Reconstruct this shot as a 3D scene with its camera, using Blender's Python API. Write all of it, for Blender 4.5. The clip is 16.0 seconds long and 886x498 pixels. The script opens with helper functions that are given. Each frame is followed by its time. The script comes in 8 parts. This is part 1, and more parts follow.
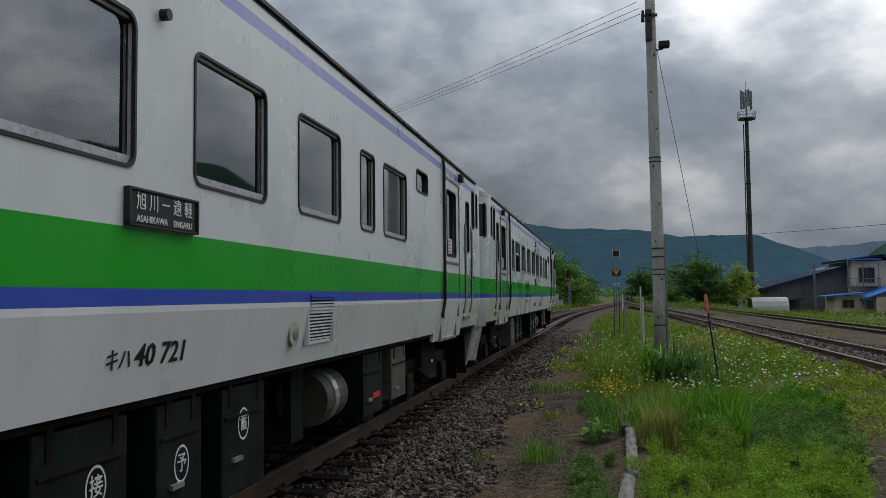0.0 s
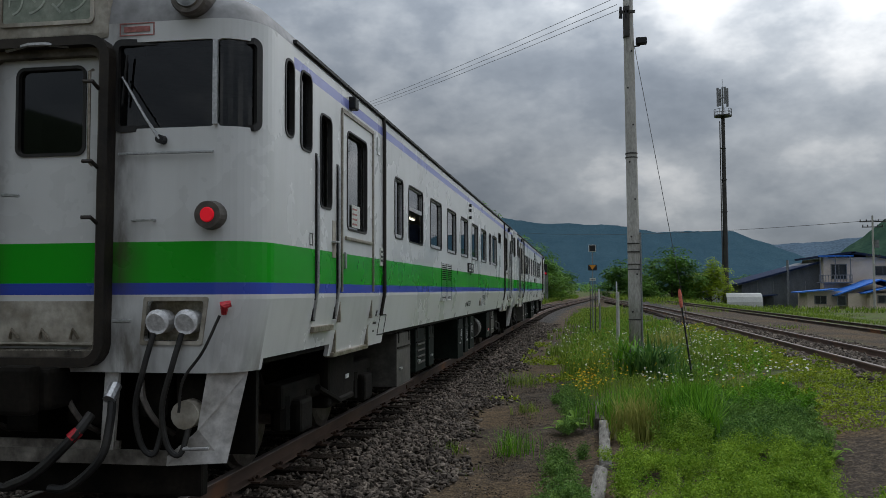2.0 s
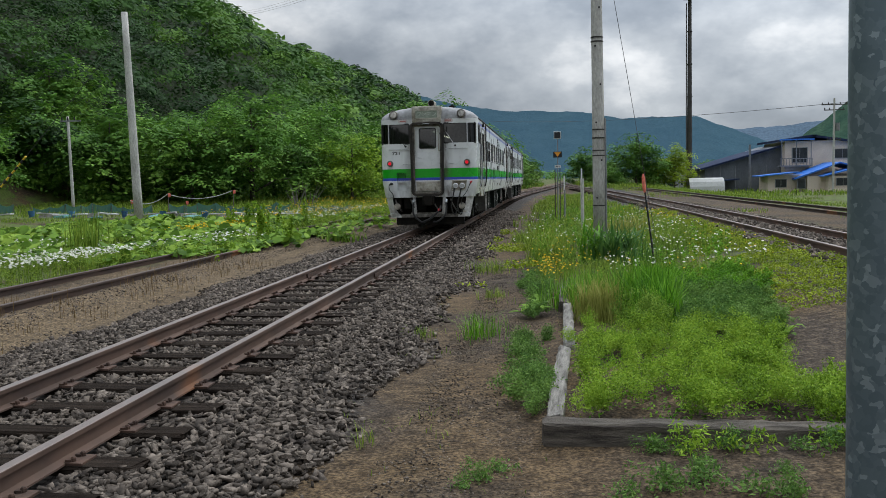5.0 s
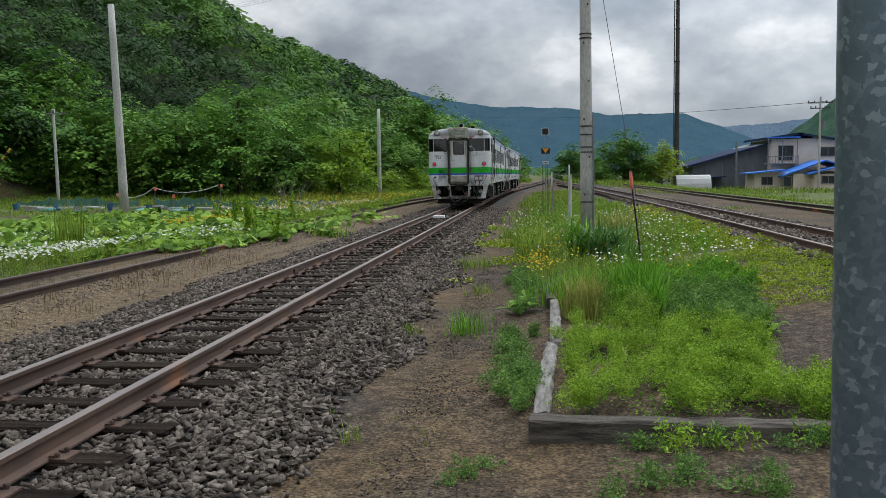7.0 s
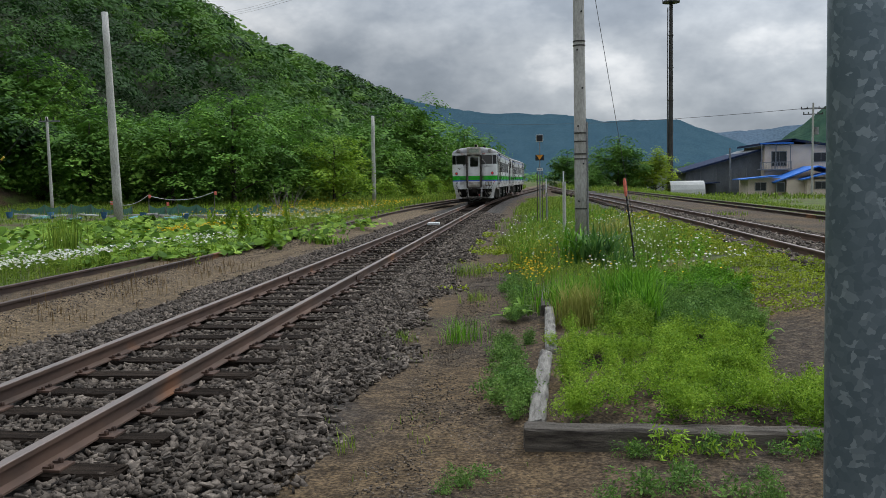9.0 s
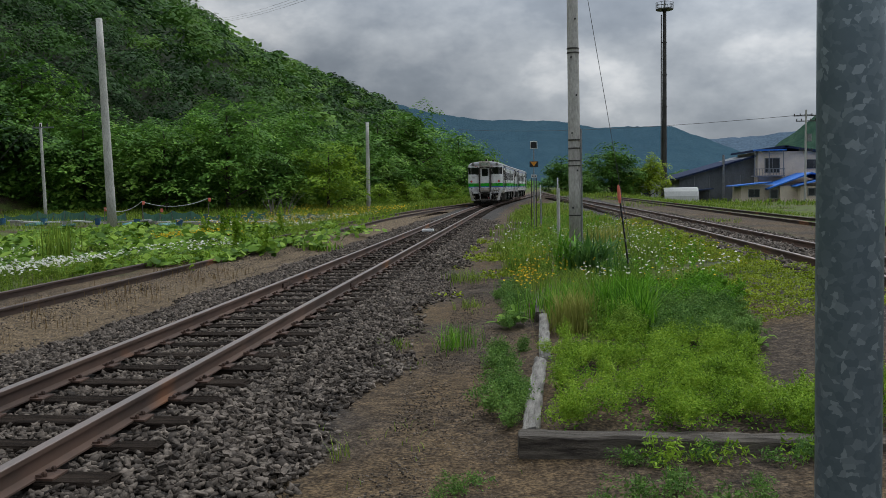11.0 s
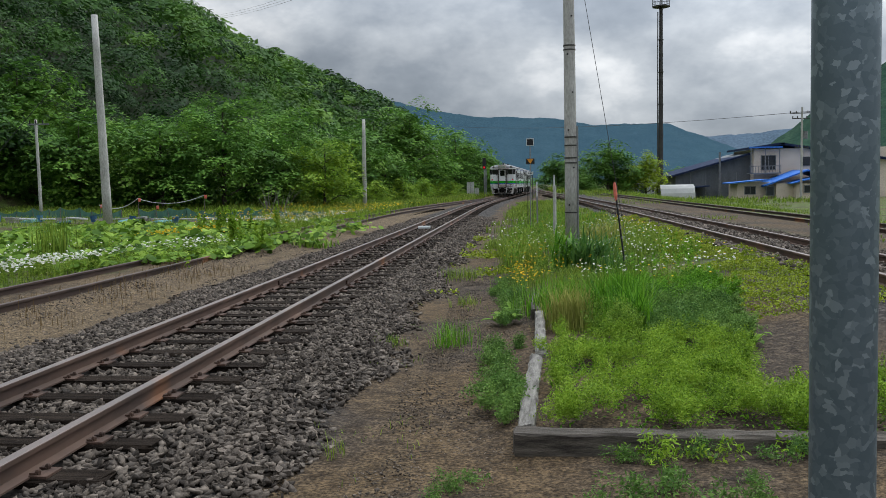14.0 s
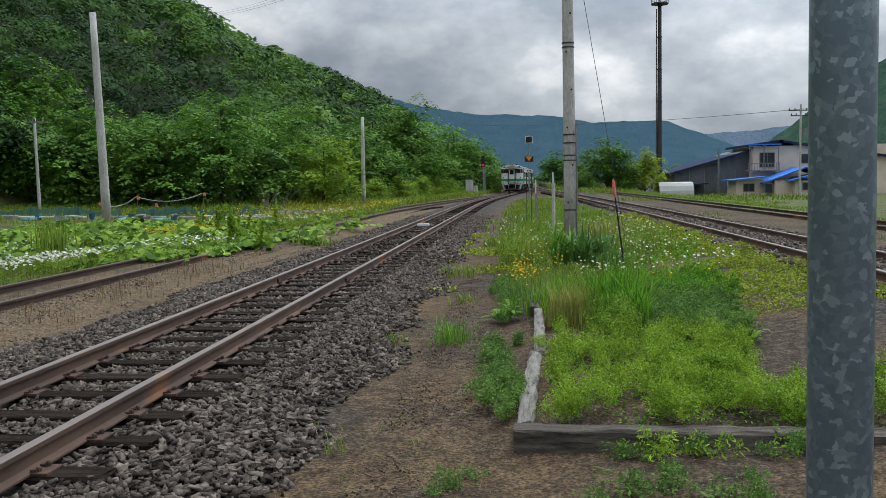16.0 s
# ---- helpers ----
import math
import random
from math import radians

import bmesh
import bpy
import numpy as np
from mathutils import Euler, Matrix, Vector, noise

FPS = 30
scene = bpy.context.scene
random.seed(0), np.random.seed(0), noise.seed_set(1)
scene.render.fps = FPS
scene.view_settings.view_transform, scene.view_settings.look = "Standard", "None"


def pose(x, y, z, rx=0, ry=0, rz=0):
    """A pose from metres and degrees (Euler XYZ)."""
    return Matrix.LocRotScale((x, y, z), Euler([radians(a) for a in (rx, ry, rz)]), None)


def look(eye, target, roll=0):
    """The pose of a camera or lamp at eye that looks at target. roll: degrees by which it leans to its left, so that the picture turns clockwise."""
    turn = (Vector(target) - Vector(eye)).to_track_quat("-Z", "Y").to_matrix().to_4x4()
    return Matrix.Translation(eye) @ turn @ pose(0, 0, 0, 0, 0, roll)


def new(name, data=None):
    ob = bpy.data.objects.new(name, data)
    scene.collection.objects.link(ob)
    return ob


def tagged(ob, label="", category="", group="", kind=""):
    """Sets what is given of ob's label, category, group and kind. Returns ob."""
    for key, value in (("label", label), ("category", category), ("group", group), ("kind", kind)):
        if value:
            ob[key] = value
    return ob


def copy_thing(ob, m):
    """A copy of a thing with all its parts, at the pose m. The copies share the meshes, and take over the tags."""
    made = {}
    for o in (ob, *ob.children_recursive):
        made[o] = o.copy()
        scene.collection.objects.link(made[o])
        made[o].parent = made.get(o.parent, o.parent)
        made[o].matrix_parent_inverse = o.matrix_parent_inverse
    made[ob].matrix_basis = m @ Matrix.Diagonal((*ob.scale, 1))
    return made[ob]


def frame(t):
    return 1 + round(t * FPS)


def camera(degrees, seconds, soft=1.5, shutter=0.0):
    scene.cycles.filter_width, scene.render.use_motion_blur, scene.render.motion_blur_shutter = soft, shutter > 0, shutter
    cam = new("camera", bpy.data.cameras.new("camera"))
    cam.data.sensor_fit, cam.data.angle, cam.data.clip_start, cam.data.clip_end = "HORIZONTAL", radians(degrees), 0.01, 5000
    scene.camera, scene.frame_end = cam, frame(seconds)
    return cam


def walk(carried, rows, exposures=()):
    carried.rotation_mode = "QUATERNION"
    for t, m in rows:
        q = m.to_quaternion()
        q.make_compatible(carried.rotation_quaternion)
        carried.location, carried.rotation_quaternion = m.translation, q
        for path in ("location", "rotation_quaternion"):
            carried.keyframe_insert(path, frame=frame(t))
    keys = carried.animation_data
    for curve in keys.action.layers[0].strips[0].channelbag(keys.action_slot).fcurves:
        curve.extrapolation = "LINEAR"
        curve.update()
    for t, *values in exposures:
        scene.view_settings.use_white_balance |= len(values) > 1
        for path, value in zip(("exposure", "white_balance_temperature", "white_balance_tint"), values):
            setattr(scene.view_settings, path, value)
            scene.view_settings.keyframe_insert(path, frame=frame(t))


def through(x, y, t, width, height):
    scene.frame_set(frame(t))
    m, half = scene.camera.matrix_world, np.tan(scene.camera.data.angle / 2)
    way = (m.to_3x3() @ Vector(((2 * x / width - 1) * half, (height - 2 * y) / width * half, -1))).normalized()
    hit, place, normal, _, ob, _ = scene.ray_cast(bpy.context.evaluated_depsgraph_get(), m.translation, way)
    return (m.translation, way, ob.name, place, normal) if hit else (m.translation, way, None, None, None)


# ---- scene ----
# camera and its path
cam = camera(54.9, 16.0, soft=0.65, shutter=0.0)
PATH = [
    (0, pose(3.385, 0.053, 1.477, 93.20, 0.56, 10.78)),
    (0.5, pose(3.395, 0.014, 1.476, 93.06, 0.34, 10.33)),
    (1, pose(3.415, -0.026, 1.466, 93.12, 0.56, 9.96)),
    (1.5, pose(3.406, 0.008, 1.465, 92.96, 0.43, 9.66)),
    (2, pose(3.406, 0.026, 1.470, 92.78, 0.22, 9.27)),
    (2.5, pose(3.401, 0.035, 1.465, 92.59, 0.19, 8.77)),
    (3, pose(3.411, 0.015, 1.467, 92.48, 0.49, 8.31)),
    (3.5, pose(3.411, 0.007, 1.447, 89.20, 1.09, 7.77)),
    (4, pose(3.414, 0.004, 1.448, 86.46, 1.22, 7.46)),
    (6.5, pose(3.413, 0.008, 1.455, 85.05, 1.09, 6.30)),
    (7, pose(3.414, 0.013, 1.457, 85.04, 0.84, 6.17)),
    (7.5, pose(3.414, 0.007, 1.459, 84.98, 0.81, 6.05)),
    (8, pose(3.416, 0.006, 1.465, 85.09, 1.02, 5.99)),
    (8.5, pose(3.414, 0.004, 1.467, 85.26, 1.00, 5.88)),
    (9, pose(3.415, 0.008, 1.471, 85.47, 0.99, 5.80)),
    (11.5, pose(3.418, -0.002, 1.480, 85.90, 0.97, 5.37)),
    (12, pose(3.424, 0.009, 1.480, 85.85, 0.98, 5.35)),
    (12.5, pose(3.425, 0.010, 1.479, 85.80, 0.93, 5.32)),
    (13, pose(3.421, 0.010, 1.477, 85.75, 0.90, 5.25)),
    (13.5, pose(3.421, 0.009, 1.477, 85.73, 0.88, 5.19)),
    (14, pose(3.423, 0.011, 1.479, 85.69, 0.94, 5.19)),
    (14.5, pose(3.420, 0.011, 1.479, 85.67, 1.02, 5.25)),
    (15, pose(3.421, 0.009, 1.478, 85.63, 0.97, 5.19)),
    (15.5, pose(3.420, 0.003, 1.479, 85.62, 0.99, 5.10)),
    (16, pose(3.421, 0.000, 1.477, 85.53, 1.00, 5.11)),
]
EXPOSURES = [(0.0, -1.06), (2.5, -0.88), (3.0, -0.85), (3.5, -0.72), (4.0, -0.28), (7.0, -0.18), (9.0, -0.32), (11.5, -0.62), (12.5, -0.56), (13.0, -0.36), (14.0, -0.22), (16.0, -0.17)]
walk(cam, PATH, EXPOSURES)

# overcast daylight: a cloudy sky and one broad, weak sun
world = bpy.data.worlds.new("overcast")
world.use_nodes = True
scene.world = world


def build_sky(nt):
    n, l = nt.nodes, nt.links
    n.clear()
    out, bg = n.new("ShaderNodeOutputWorld"), n.new("ShaderNodeBackground")
    sky = n.new("ShaderNodeTexSky")
    sky.sky_type, sky.sun_disc = "NISHITA", False
    sky.sun_elevation, sky.sun_rotation = radians(48), radians(35)
    tc, mp = n.new("ShaderNodeTexCoord"), n.new("ShaderNodeMapping")
    mp.inputs["Scale"].default_value = (1.0, 1.0, 1.7)
    mp.inputs["Location"].default_value = (0.35, 0.15, 0.1)
    l.new(tc.outputs["Generated"], mp.inputs["Vector"])
    a, b = n.new("ShaderNodeTexNoise"), n.new("ShaderNodeTexNoise")
    for t, s, det in ((a, 3.4, 6), (b, 10.0, 8)):
        t.inputs["Scale"].default_value, t.inputs["Detail"].default_value, t.inputs["Roughness"].default_value = s, det, 0.55
        l.new(mp.outputs["Vector"], t.inputs["Vector"])
    mix = n.new("ShaderNodeMix")
    mix.inputs["Factor"].default_value = 0.24
    l.new(a.outputs["Fac"], mix.inputs["A"])
    l.new(b.outputs["Fac"], mix.inputs["B"])
    ramp = n.new("ShaderNodeValToRGB")
    e = ramp.color_ramp.elements
    e[0].position, e[0].color = 0.36, (0.26, 0.305, 0.37, 1)
    e[1].position, e[1].color = 0.67, (1.35, 1.37, 1.39, 1)
    m = e.new(0.47)
    m.color = (0.43, 0.485, 0.56, 1)
    m = e.new(0.56)
    m.color = (0.70, 0.755, 0.82, 1)
    # the cloud thins to a bright break before the veiled sun
    gap, thin, add = n.new("ShaderNodeVectorMath"), n.new("ShaderNodeMapRange"), n.new("ShaderNodeMath")
    gap.operation, add.operation = "DOT_PRODUCT", "ADD"
    gap.inputs[1].default_value = Vector((0.27, 0.90, 0.40)).normalized()
    thin.interpolation_type = "SMOOTHSTEP"
    for i, v in ((1, 0.962), (2, 0.999), (3, 0.0), (4, 0.165)):
        thin.inputs[i].default_value = v
    l.new(tc.outputs["Generated"], gap.inputs[0])
    l.new(gap.outputs["Value"], thin.inputs[0])
    l.new(mix.outputs["Result"], add.inputs[0])
    l.new(thin.outputs[0], add.inputs[1])
    l.new(add.outputs[0], ramp.inputs["Fac"])
    veil = n.new("ShaderNodeMix")
    veil.data_type = "RGBA"
    veil.inputs["Factor"].default_value = 0.93
    scl = n.new("ShaderNodeVectorMath")
    scl.operation = "SCALE"
    scl.inputs["Scale"].default_value = 0.10
    l.new(sky.outputs["Color"], scl.inputs[0])
    l.new(scl.outputs["Vector"], veil.inputs["A"])
    l.new(ramp.outputs["Color"], veil.inputs["B"])
    # an overcast sky grows brighter from the horizon to the zenith
    sep, up = n.new("ShaderNodeSeparateXYZ"), n.new("ShaderNodeMapRange")
    l.new(tc.outputs["Generated"], sep.inputs[0])
    l.new(sep.outputs["Z"], up.inputs[0])
    for i, v in ((1, 0.15), (2, 0.9), (3, 0.82), (4, 3.0)):
        up.inputs[i].default_value = v
    # and brighter round the veiled sun
    dot, halo, gain = n.new("ShaderNodeVectorMath"), n.new("ShaderNodeMapRange"), n.new("ShaderNodeMath")
    dot.operation, gain.operation = "DOT_PRODUCT", "MULTIPLY"
    dot.inputs[1].default_value = Vector((25, 38, 60)).normalized()
    l.new(tc.outputs["Generated"], dot.inputs[0])
    l.new(dot.outputs["Value"], halo.inputs[0])
    for i, v in ((1, 0.5), (2, 1.0), (3, 0.88), (4, 1.9)):
        halo.inputs[i].default_value = v
    l.new(up.outputs[0], gain.inputs[0])
    l.new(halo.outputs[0], gain.inputs[1])
    l.new(veil.outputs["Result"], bg.inputs["Color"])
    l.new(gain.outputs[0], bg.inputs["Strength"])
    l.new(bg.outputs["Background"], out.inputs["Surface"])


build_sky(world.node_tree)
sun = new("sun", bpy.data.lights.new("sun", "SUN"))
sun.data.energy, sun.data.angle, sun.data.color = 1.1, radians(22), (1.0, 0.975, 0.94)
sun.matrix_world = look((0, 0, 60), (-25, -38, 0))


# ---- materials ----
def nodes_of(name):
    m = bpy.data.materials.new(name)
    m.use_nodes = True
    nt = m.node_tree
    return m, nt, nt.nodes["Principled BSDF"]


def noise_node(nt, scale, detail=4, rough=0.6, coords="Object", stretch=(1, 1, 1)):
    tc, mp, n = nt.nodes.new("ShaderNodeTexCoord"), nt.nodes.new("ShaderNodeMapping"), nt.nodes.new("ShaderNodeTexNoise")
    mp.inputs["Scale"].default_value = stretch
    n.inputs["Scale"].default_value, n.inputs["Detail"].default_value, n.inputs["Roughness"].default_value = scale, detail, rough
    nt.links.new(tc.outputs[coords], mp.inputs["Vector"])
    nt.links.new(mp.outputs["Vector"], n.inputs["Vector"])
    return n


def ramp_node(nt, fac, stops):
    r = nt.nodes.new("ShaderNodeValToRGB")
    e = r.color_ramp.elements
    while len(e) < len(stops):
        e.new(0.5)
    for el, (p, c) in zip(e, stops):
        el.position, el.color = p, (*c, 1)
    nt.links.new(fac, r.inputs["Fac"])
    return r


def mix_rgb(nt, fac, a, b, blend="MIX"):
    m = nt.nodes.new("ShaderNodeMix")
    m.data_type, m.blend_type = "RGBA", blend
    for key, v in (("Factor", fac), ("A", a), ("B", b)):
        if isinstance(v, (int, float)):
            m.inputs[key].default_value = v
        elif isinstance(v, tuple):
            m.inputs[key].default_value = (*v, 1)
        else:
            nt.links.new(v, m.inputs[key])
    return m.outputs["Result"]


def math_node(nt, op, a, b=0.0):
    n = nt.nodes.new("ShaderNodeMath")
    n.operation = op
    for i, v in enumerate((a, b)):
        if isinstance(v, (int, float)):
            n.inputs[i].default_value = v
        else:
            nt.links.new(v, n.inputs[i])
    return n.outputs[0]


def add_bump(nt, b, fac, strength, dist=0.01):
    n = nt.nodes.new("ShaderNodeBump")
    n.inputs["Strength"].default_value, n.inputs["Distance"].default_value = strength, dist
    nt.links.new(fac, n.inputs["Height"])
    nt.links.new(n.outputs["Normal"], b.inputs["Normal"])


def surface(name, c1, c2, scale=3.0, fine=30.0, rough=0.7, metal=0.0, bump=0.3, dist=0.01, stretch=(1, 1, 1), vary=0.0, island=False, spec=0.4):
    """Two tones by coarse noise, a fine grain over them, relief; vary: lightness from piece to piece."""
    m, nt, b = nodes_of(name)
    a, f = noise_node(nt, scale, 5, stretch=stretch), noise_node(nt, fine, 3, stretch=stretch)
    col = ramp_node(nt, a.outputs["Fac"], [(0.34, c1), (0.66, c2)]).outputs["Color"]
    grain = ramp_node(nt, f.outputs["Fac"], [(0.3, (0.7, 0.7, 0.7)), (0.7, (1.15, 1.15, 1.15))]).outputs["Color"]
    col = mix_rgb(nt, 1.0, col, grain, "MULTIPLY")
    if vary:
        src = nt.nodes.new("ShaderNodeNewGeometry").outputs["Random Per Island"] if island else nt.nodes.new("ShaderNodeObjectInfo").outputs["Random"]
        v = ramp_node(nt, src, [(0.0, (1 - vary,) * 3), (1.0, (1 + vary,) * 3)]).outputs["Color"]
        col = mix_rgb(nt, 1.0, col, v, "MULTIPLY")
    nt.links.new(col, b.inputs["Base Color"])
    b.inputs["Roughness"].default_value, b.inputs["Metallic"].default_value = rough, metal
    b.inputs["Specular IOR Level"].default_value = spec
    if bump:
        add_bump(nt, b, f.outputs["Fac"], bump, dist)
    return m


def foliage(name, stops, patch=0.25, through=0.35, leafy=0.40):
    """Leaves: tone from leaf to leaf and from patch to patch, some light through the blade."""
    m, nt, b = nodes_of(name)
    isl = nt.nodes.new("ShaderNodeNewGeometry").outputs["Random Per Island"]
    n = noise_node(nt, patch, 3)
    fac = math_node(nt, "ADD", math_node(nt, "MULTIPLY", isl, leafy), math_node(nt, "MULTIPLY", n.outputs["Fac"], 1.0 - leafy))
    col = ramp_node(nt, fac, stops).outputs["Color"]
    nt.links.new(col, b.inputs["Base Color"])
    b.inputs["Roughness"].default_value, b.inputs["Specular IOR Level"].default_value = 0.65, 0.12
    t, mx = nt.nodes.new("ShaderNodeBsdfTranslucent"), nt.nodes.new("ShaderNodeMixShader")
    nt.links.new(col, t.inputs["Color"])
    mx.inputs[0].default_value = through
    nt.links.new(b.outputs[0], mx.inputs[1])
    nt.links.new(t.outputs[0], mx.inputs[2])
    nt.links.new(mx.outputs[0], nt.nodes["Material Output"].inputs["Surface"])
    return m


def glow(name, col, strength):
    m, nt, b = nodes_of(name)
    b.inputs["Base Color"].default_value = (*col, 1)
    b.inputs["Emission Color"].default_value, b.inputs["Emission Strength"].default_value = (*col, 1), strength
    return m


# ---- geometry ----
def link(name, me, material=None, parent=None, label=""):
    if material:
        me.materials.append(material)
    ob = new(name, me)
    if parent:
        ob.parent = parent
    if label:
        ob["label"] = label
    return ob


def part(name, bm, material, parent=None, label="", smooth=False):
    me = bpy.data.meshes.new(name)
    bm.normal_update()
    bm.to_mesh(me)
    bm.free()
    if smooth:
        for p in me.polygons:
            p.use_smooth = True
    return link(name, me, material, parent, label)


def bm_new():
    return bmesh.new()


def add_box(bm, x0, x1, y0, y1, z0, z1, bevel=0.0):
    r = bmesh.ops.create_cube(bm, size=1)
    for v in r["verts"]:
        v.co = Vector(((x0 + x1) / 2 + v.co.x * (x1 - x0), (y0 + y1) / 2 + v.co.y * (y1 - y0), (z0 + z1) / 2 + v.co.z * (z1 - z0)))
    if bevel:
        es = {e for v in r["verts"] for e in v.link_edges}
        bmesh.ops.bevel(bm, geom=list(es), offset=bevel, segments=2, affect="EDGES", profile=0.6)
    return bm


def box(x0, x1, y0, y1, z0, z1, bevel=0.0):
    return add_box(bm_new(), x0, x1, y0, y1, z0, z1, bevel)


def add_tube(bm, pts, radii, n=10, cap=True):
    """A round bar along points, with a radius at each."""
    pts = [Vector(p) for p in pts]
    if isinstance(radii, (int, float)):
        radii = [radii] * len(pts)
    rings = []
    side = None
    for i, p in enumerate(pts):
        d = (pts[min(i + 1, len(pts) - 1)] - pts[max(i - 1, 0)]).normalized()
        ref = side if side else (Vector((0, 0, 1)) if abs(d.z) < 0.9 else Vector((1, 0, 0)))
        a = (ref - d * ref.dot(d)).normalized()
        side = a
        b = d.cross(a)
        rings.append([bm.verts.new(p + (a * math.cos(k * 2 * math.pi / n) + b * math.sin(k * 2 * math.pi / n)) * radii[i]) for k in range(n)])
    for r0, r1 in zip(rings, rings[1:]):
        for k in range(n):
            bm.faces.new((r0[k], r0[(k + 1) % n], r1[(k + 1) % n], r1[k]))
    if cap:
        bm.faces.new(rings[0][::-1])
        bm.faces.new(rings[-1])
    return bm


def tube(pts, radii, n=10, cap=True):
    return add_tube(bm_new(), pts, radii, n, cap)


def flowing(pts, n=6):
    """Points along a smooth curve through the given ones."""
    p = [Vector(q) for q in pts]
    p = [p[0] * 2 - p[1]] + p + [p[-1] * 2 - p[-2]]
    out = []
    for a, b, c, d in zip(p, p[1:], p[2:], p[3:]):
        for i in range(n):
            t = i / n
            out.append(0.5 * (2 * b + (c - a) * t + (2 * a - 5 * b + 4 * c - d) * t * t + (3 * b - a - 3 * c + d) * t ** 3))
    return out + [p[-2]]


def quads_mesh(name, verts, k, material, extra=None):
    """A mesh of loose k-cornered faces from an array of corners (faces x k, 3)."""
    me = bpy.data.meshes.new(name)
    nv = len(verts)
    me.vertices.add(nv)
    me.vertices.foreach_set("co", np.ascontiguousarray(verts, dtype=np.float32).ravel())
    me.loops.add(nv)
    me.loops.foreach_set("vertex_index", np.arange(nv, dtype=np.int32))
    nf = nv // k
    me.polygons.add(nf)
    me.polygons.foreach_set("loop_start", np.arange(0, nv, k, dtype=np.int32))
    me.update(calc_edges=True)
    me.materials.append(material)
    return me


def unit(a):
    return a / np.maximum(np.linalg.norm(a, axis=1, keepdims=True), 1e-9)


def leaf_array(centres, size, rng, up=0.35, slim=0.55, out=None, jitter=0.55):
    """Diamond leaves at the centres, turned at random, partly facing up."""
    n = len(centres)
    nrm = unit(rng.normal(size=(n, 3)) * (1.0 if out is None else jitter) + np.array([0, 0, up * 2]) * (1.0 if out is None else 0.4) + (0.0 if out is None else out))
    t = unit(np.cross(nrm, rng.normal(size=(n, 3))))
    b = np.cross(nrm, t)
    s = (size * rng.uniform(0.6, 1.35, n))[:, None] if np.isscalar(size) else (size * rng.uniform(0.7, 1.3, n))[:, None]
    v = np.stack([centres - t * s, centres + b * s * slim + nrm * s * 0.12, centres + t * s, centres - b * s * slim + nrm * s * 0.12], 1)
    return v.reshape(-1, 3)


def disc_array(centres, size, rng, up=1.0):
    """Round cupped leaves, eight corners each, mostly facing up."""
    n = len(centres)
    nrm = unit(rng.normal(size=(n, 3)) * 0.42 + np.array([0.05, -0.25, up]))
    t = unit(np.cross(nrm, rng.normal(size=(n, 3))))
    b = np.cross(nrm, t)
    r = size * rng.uniform(0.55, 1.25, n)
    rows = []
    for k in range(8):
        a = (k + 0.5) * math.pi / 4
        w = r * (0.62 if k in (3, 4) else 1.0) * rng.uniform(0.86, 1.1, n)
        rows.append(centres + t * (w * math.cos(a))[:, None] + b * (w * math.sin(a))[:, None] + nrm * (r * 0.10 * (1 if k % 2 else -0.4))[:, None])
    return np.stack(rows, 1).reshape(-1, 3)


def blade_array(roots, height, width, rng, lean=0.35, bend=0.5):
    """Grass blades: a quad below and a point above, each leaning its own way."""
    n = len(roots)
    h = (height * rng.uniform(0.55, 1.25, n))[:, None] if np.isscalar(height) else (height * rng.uniform(0.7, 1.2, n))[:, None]
    a = rng.uniform(0, 2 * math.pi, n)
    d = np.stack([np.cos(a), np.sin(a), np.zeros(n)], 1)
    s = np.stack([-np.sin(a), np.cos(a), np.zeros(n)], 1) * width
    ln = (lean * rng.uniform(0, 1, n))[:, None]
    up = np.array([0, 0, 1.0])
    m = roots + up * h * 0.55 + d * h * ln * 0.4
    tip = roots + up * h * (1 - 0.25 * ln) + d * h * ln * (1 + bend)
    low = np.stack([roots - s, roots + s, m + s * 0.8, m - s * 0.8], 1).reshape(-1, 3)
    high = np.stack([m - s * 0.8, m + s * 0.8, tip + s * 0.05, tip - s * 0.05], 1).reshape(-1, 3)
    return np.concatenate([low, high])


def stuff(name, arrays, k, material, label, category):
    return tagged(link(name, quads_mesh(name, np.concatenate(arrays), k, material)), label, category, kind="stuff")


def letters(text, size, material, m, name="lettering", parent=None, squeeze=1.0):
    cu = bpy.data.curves.new(name, "FONT")
    cu.body, cu.size, cu.extrude, cu.align_x, cu.align_y = text, size, 0.001, "CENTER", "CENTER"
    cu.resolution_u, cu.offset = 2, size * (0.018 if text.isascii() else 0.005)
    ob = bpy.data.objects.new(name, cu)
    scene.collection.objects.link(ob)
    bpy.context.view_layer.update()
    me = bpy.data.meshes.new_from_object(ob.evaluated_get(bpy.context.evaluated_depsgraph_get()))
    bpy.data.objects.remove(ob)
    me.transform(m @ Matrix.Diagonal((squeeze, 1, 1, 1)))
    me.materials.clear()
    return link(name, me, material, parent)


def rounded(cu, cv, w, h, r, n=4):
    """Corners of a rounded rectangle, as (u, v), counter-clockwise."""
    out = []
    for sx, sy, a0 in ((1, 1, 0), (-1, 1, 90), (-1, -1, 180), (1, -1, 270)):
        for i in range(n + 1):
            a = radians(a0 + 90 * i / n)
            out.append((cu + sx * (w / 2 - r) + r * math.cos(a), cv + sy * (h / 2 - r) + r * math.sin(a)))
    return out


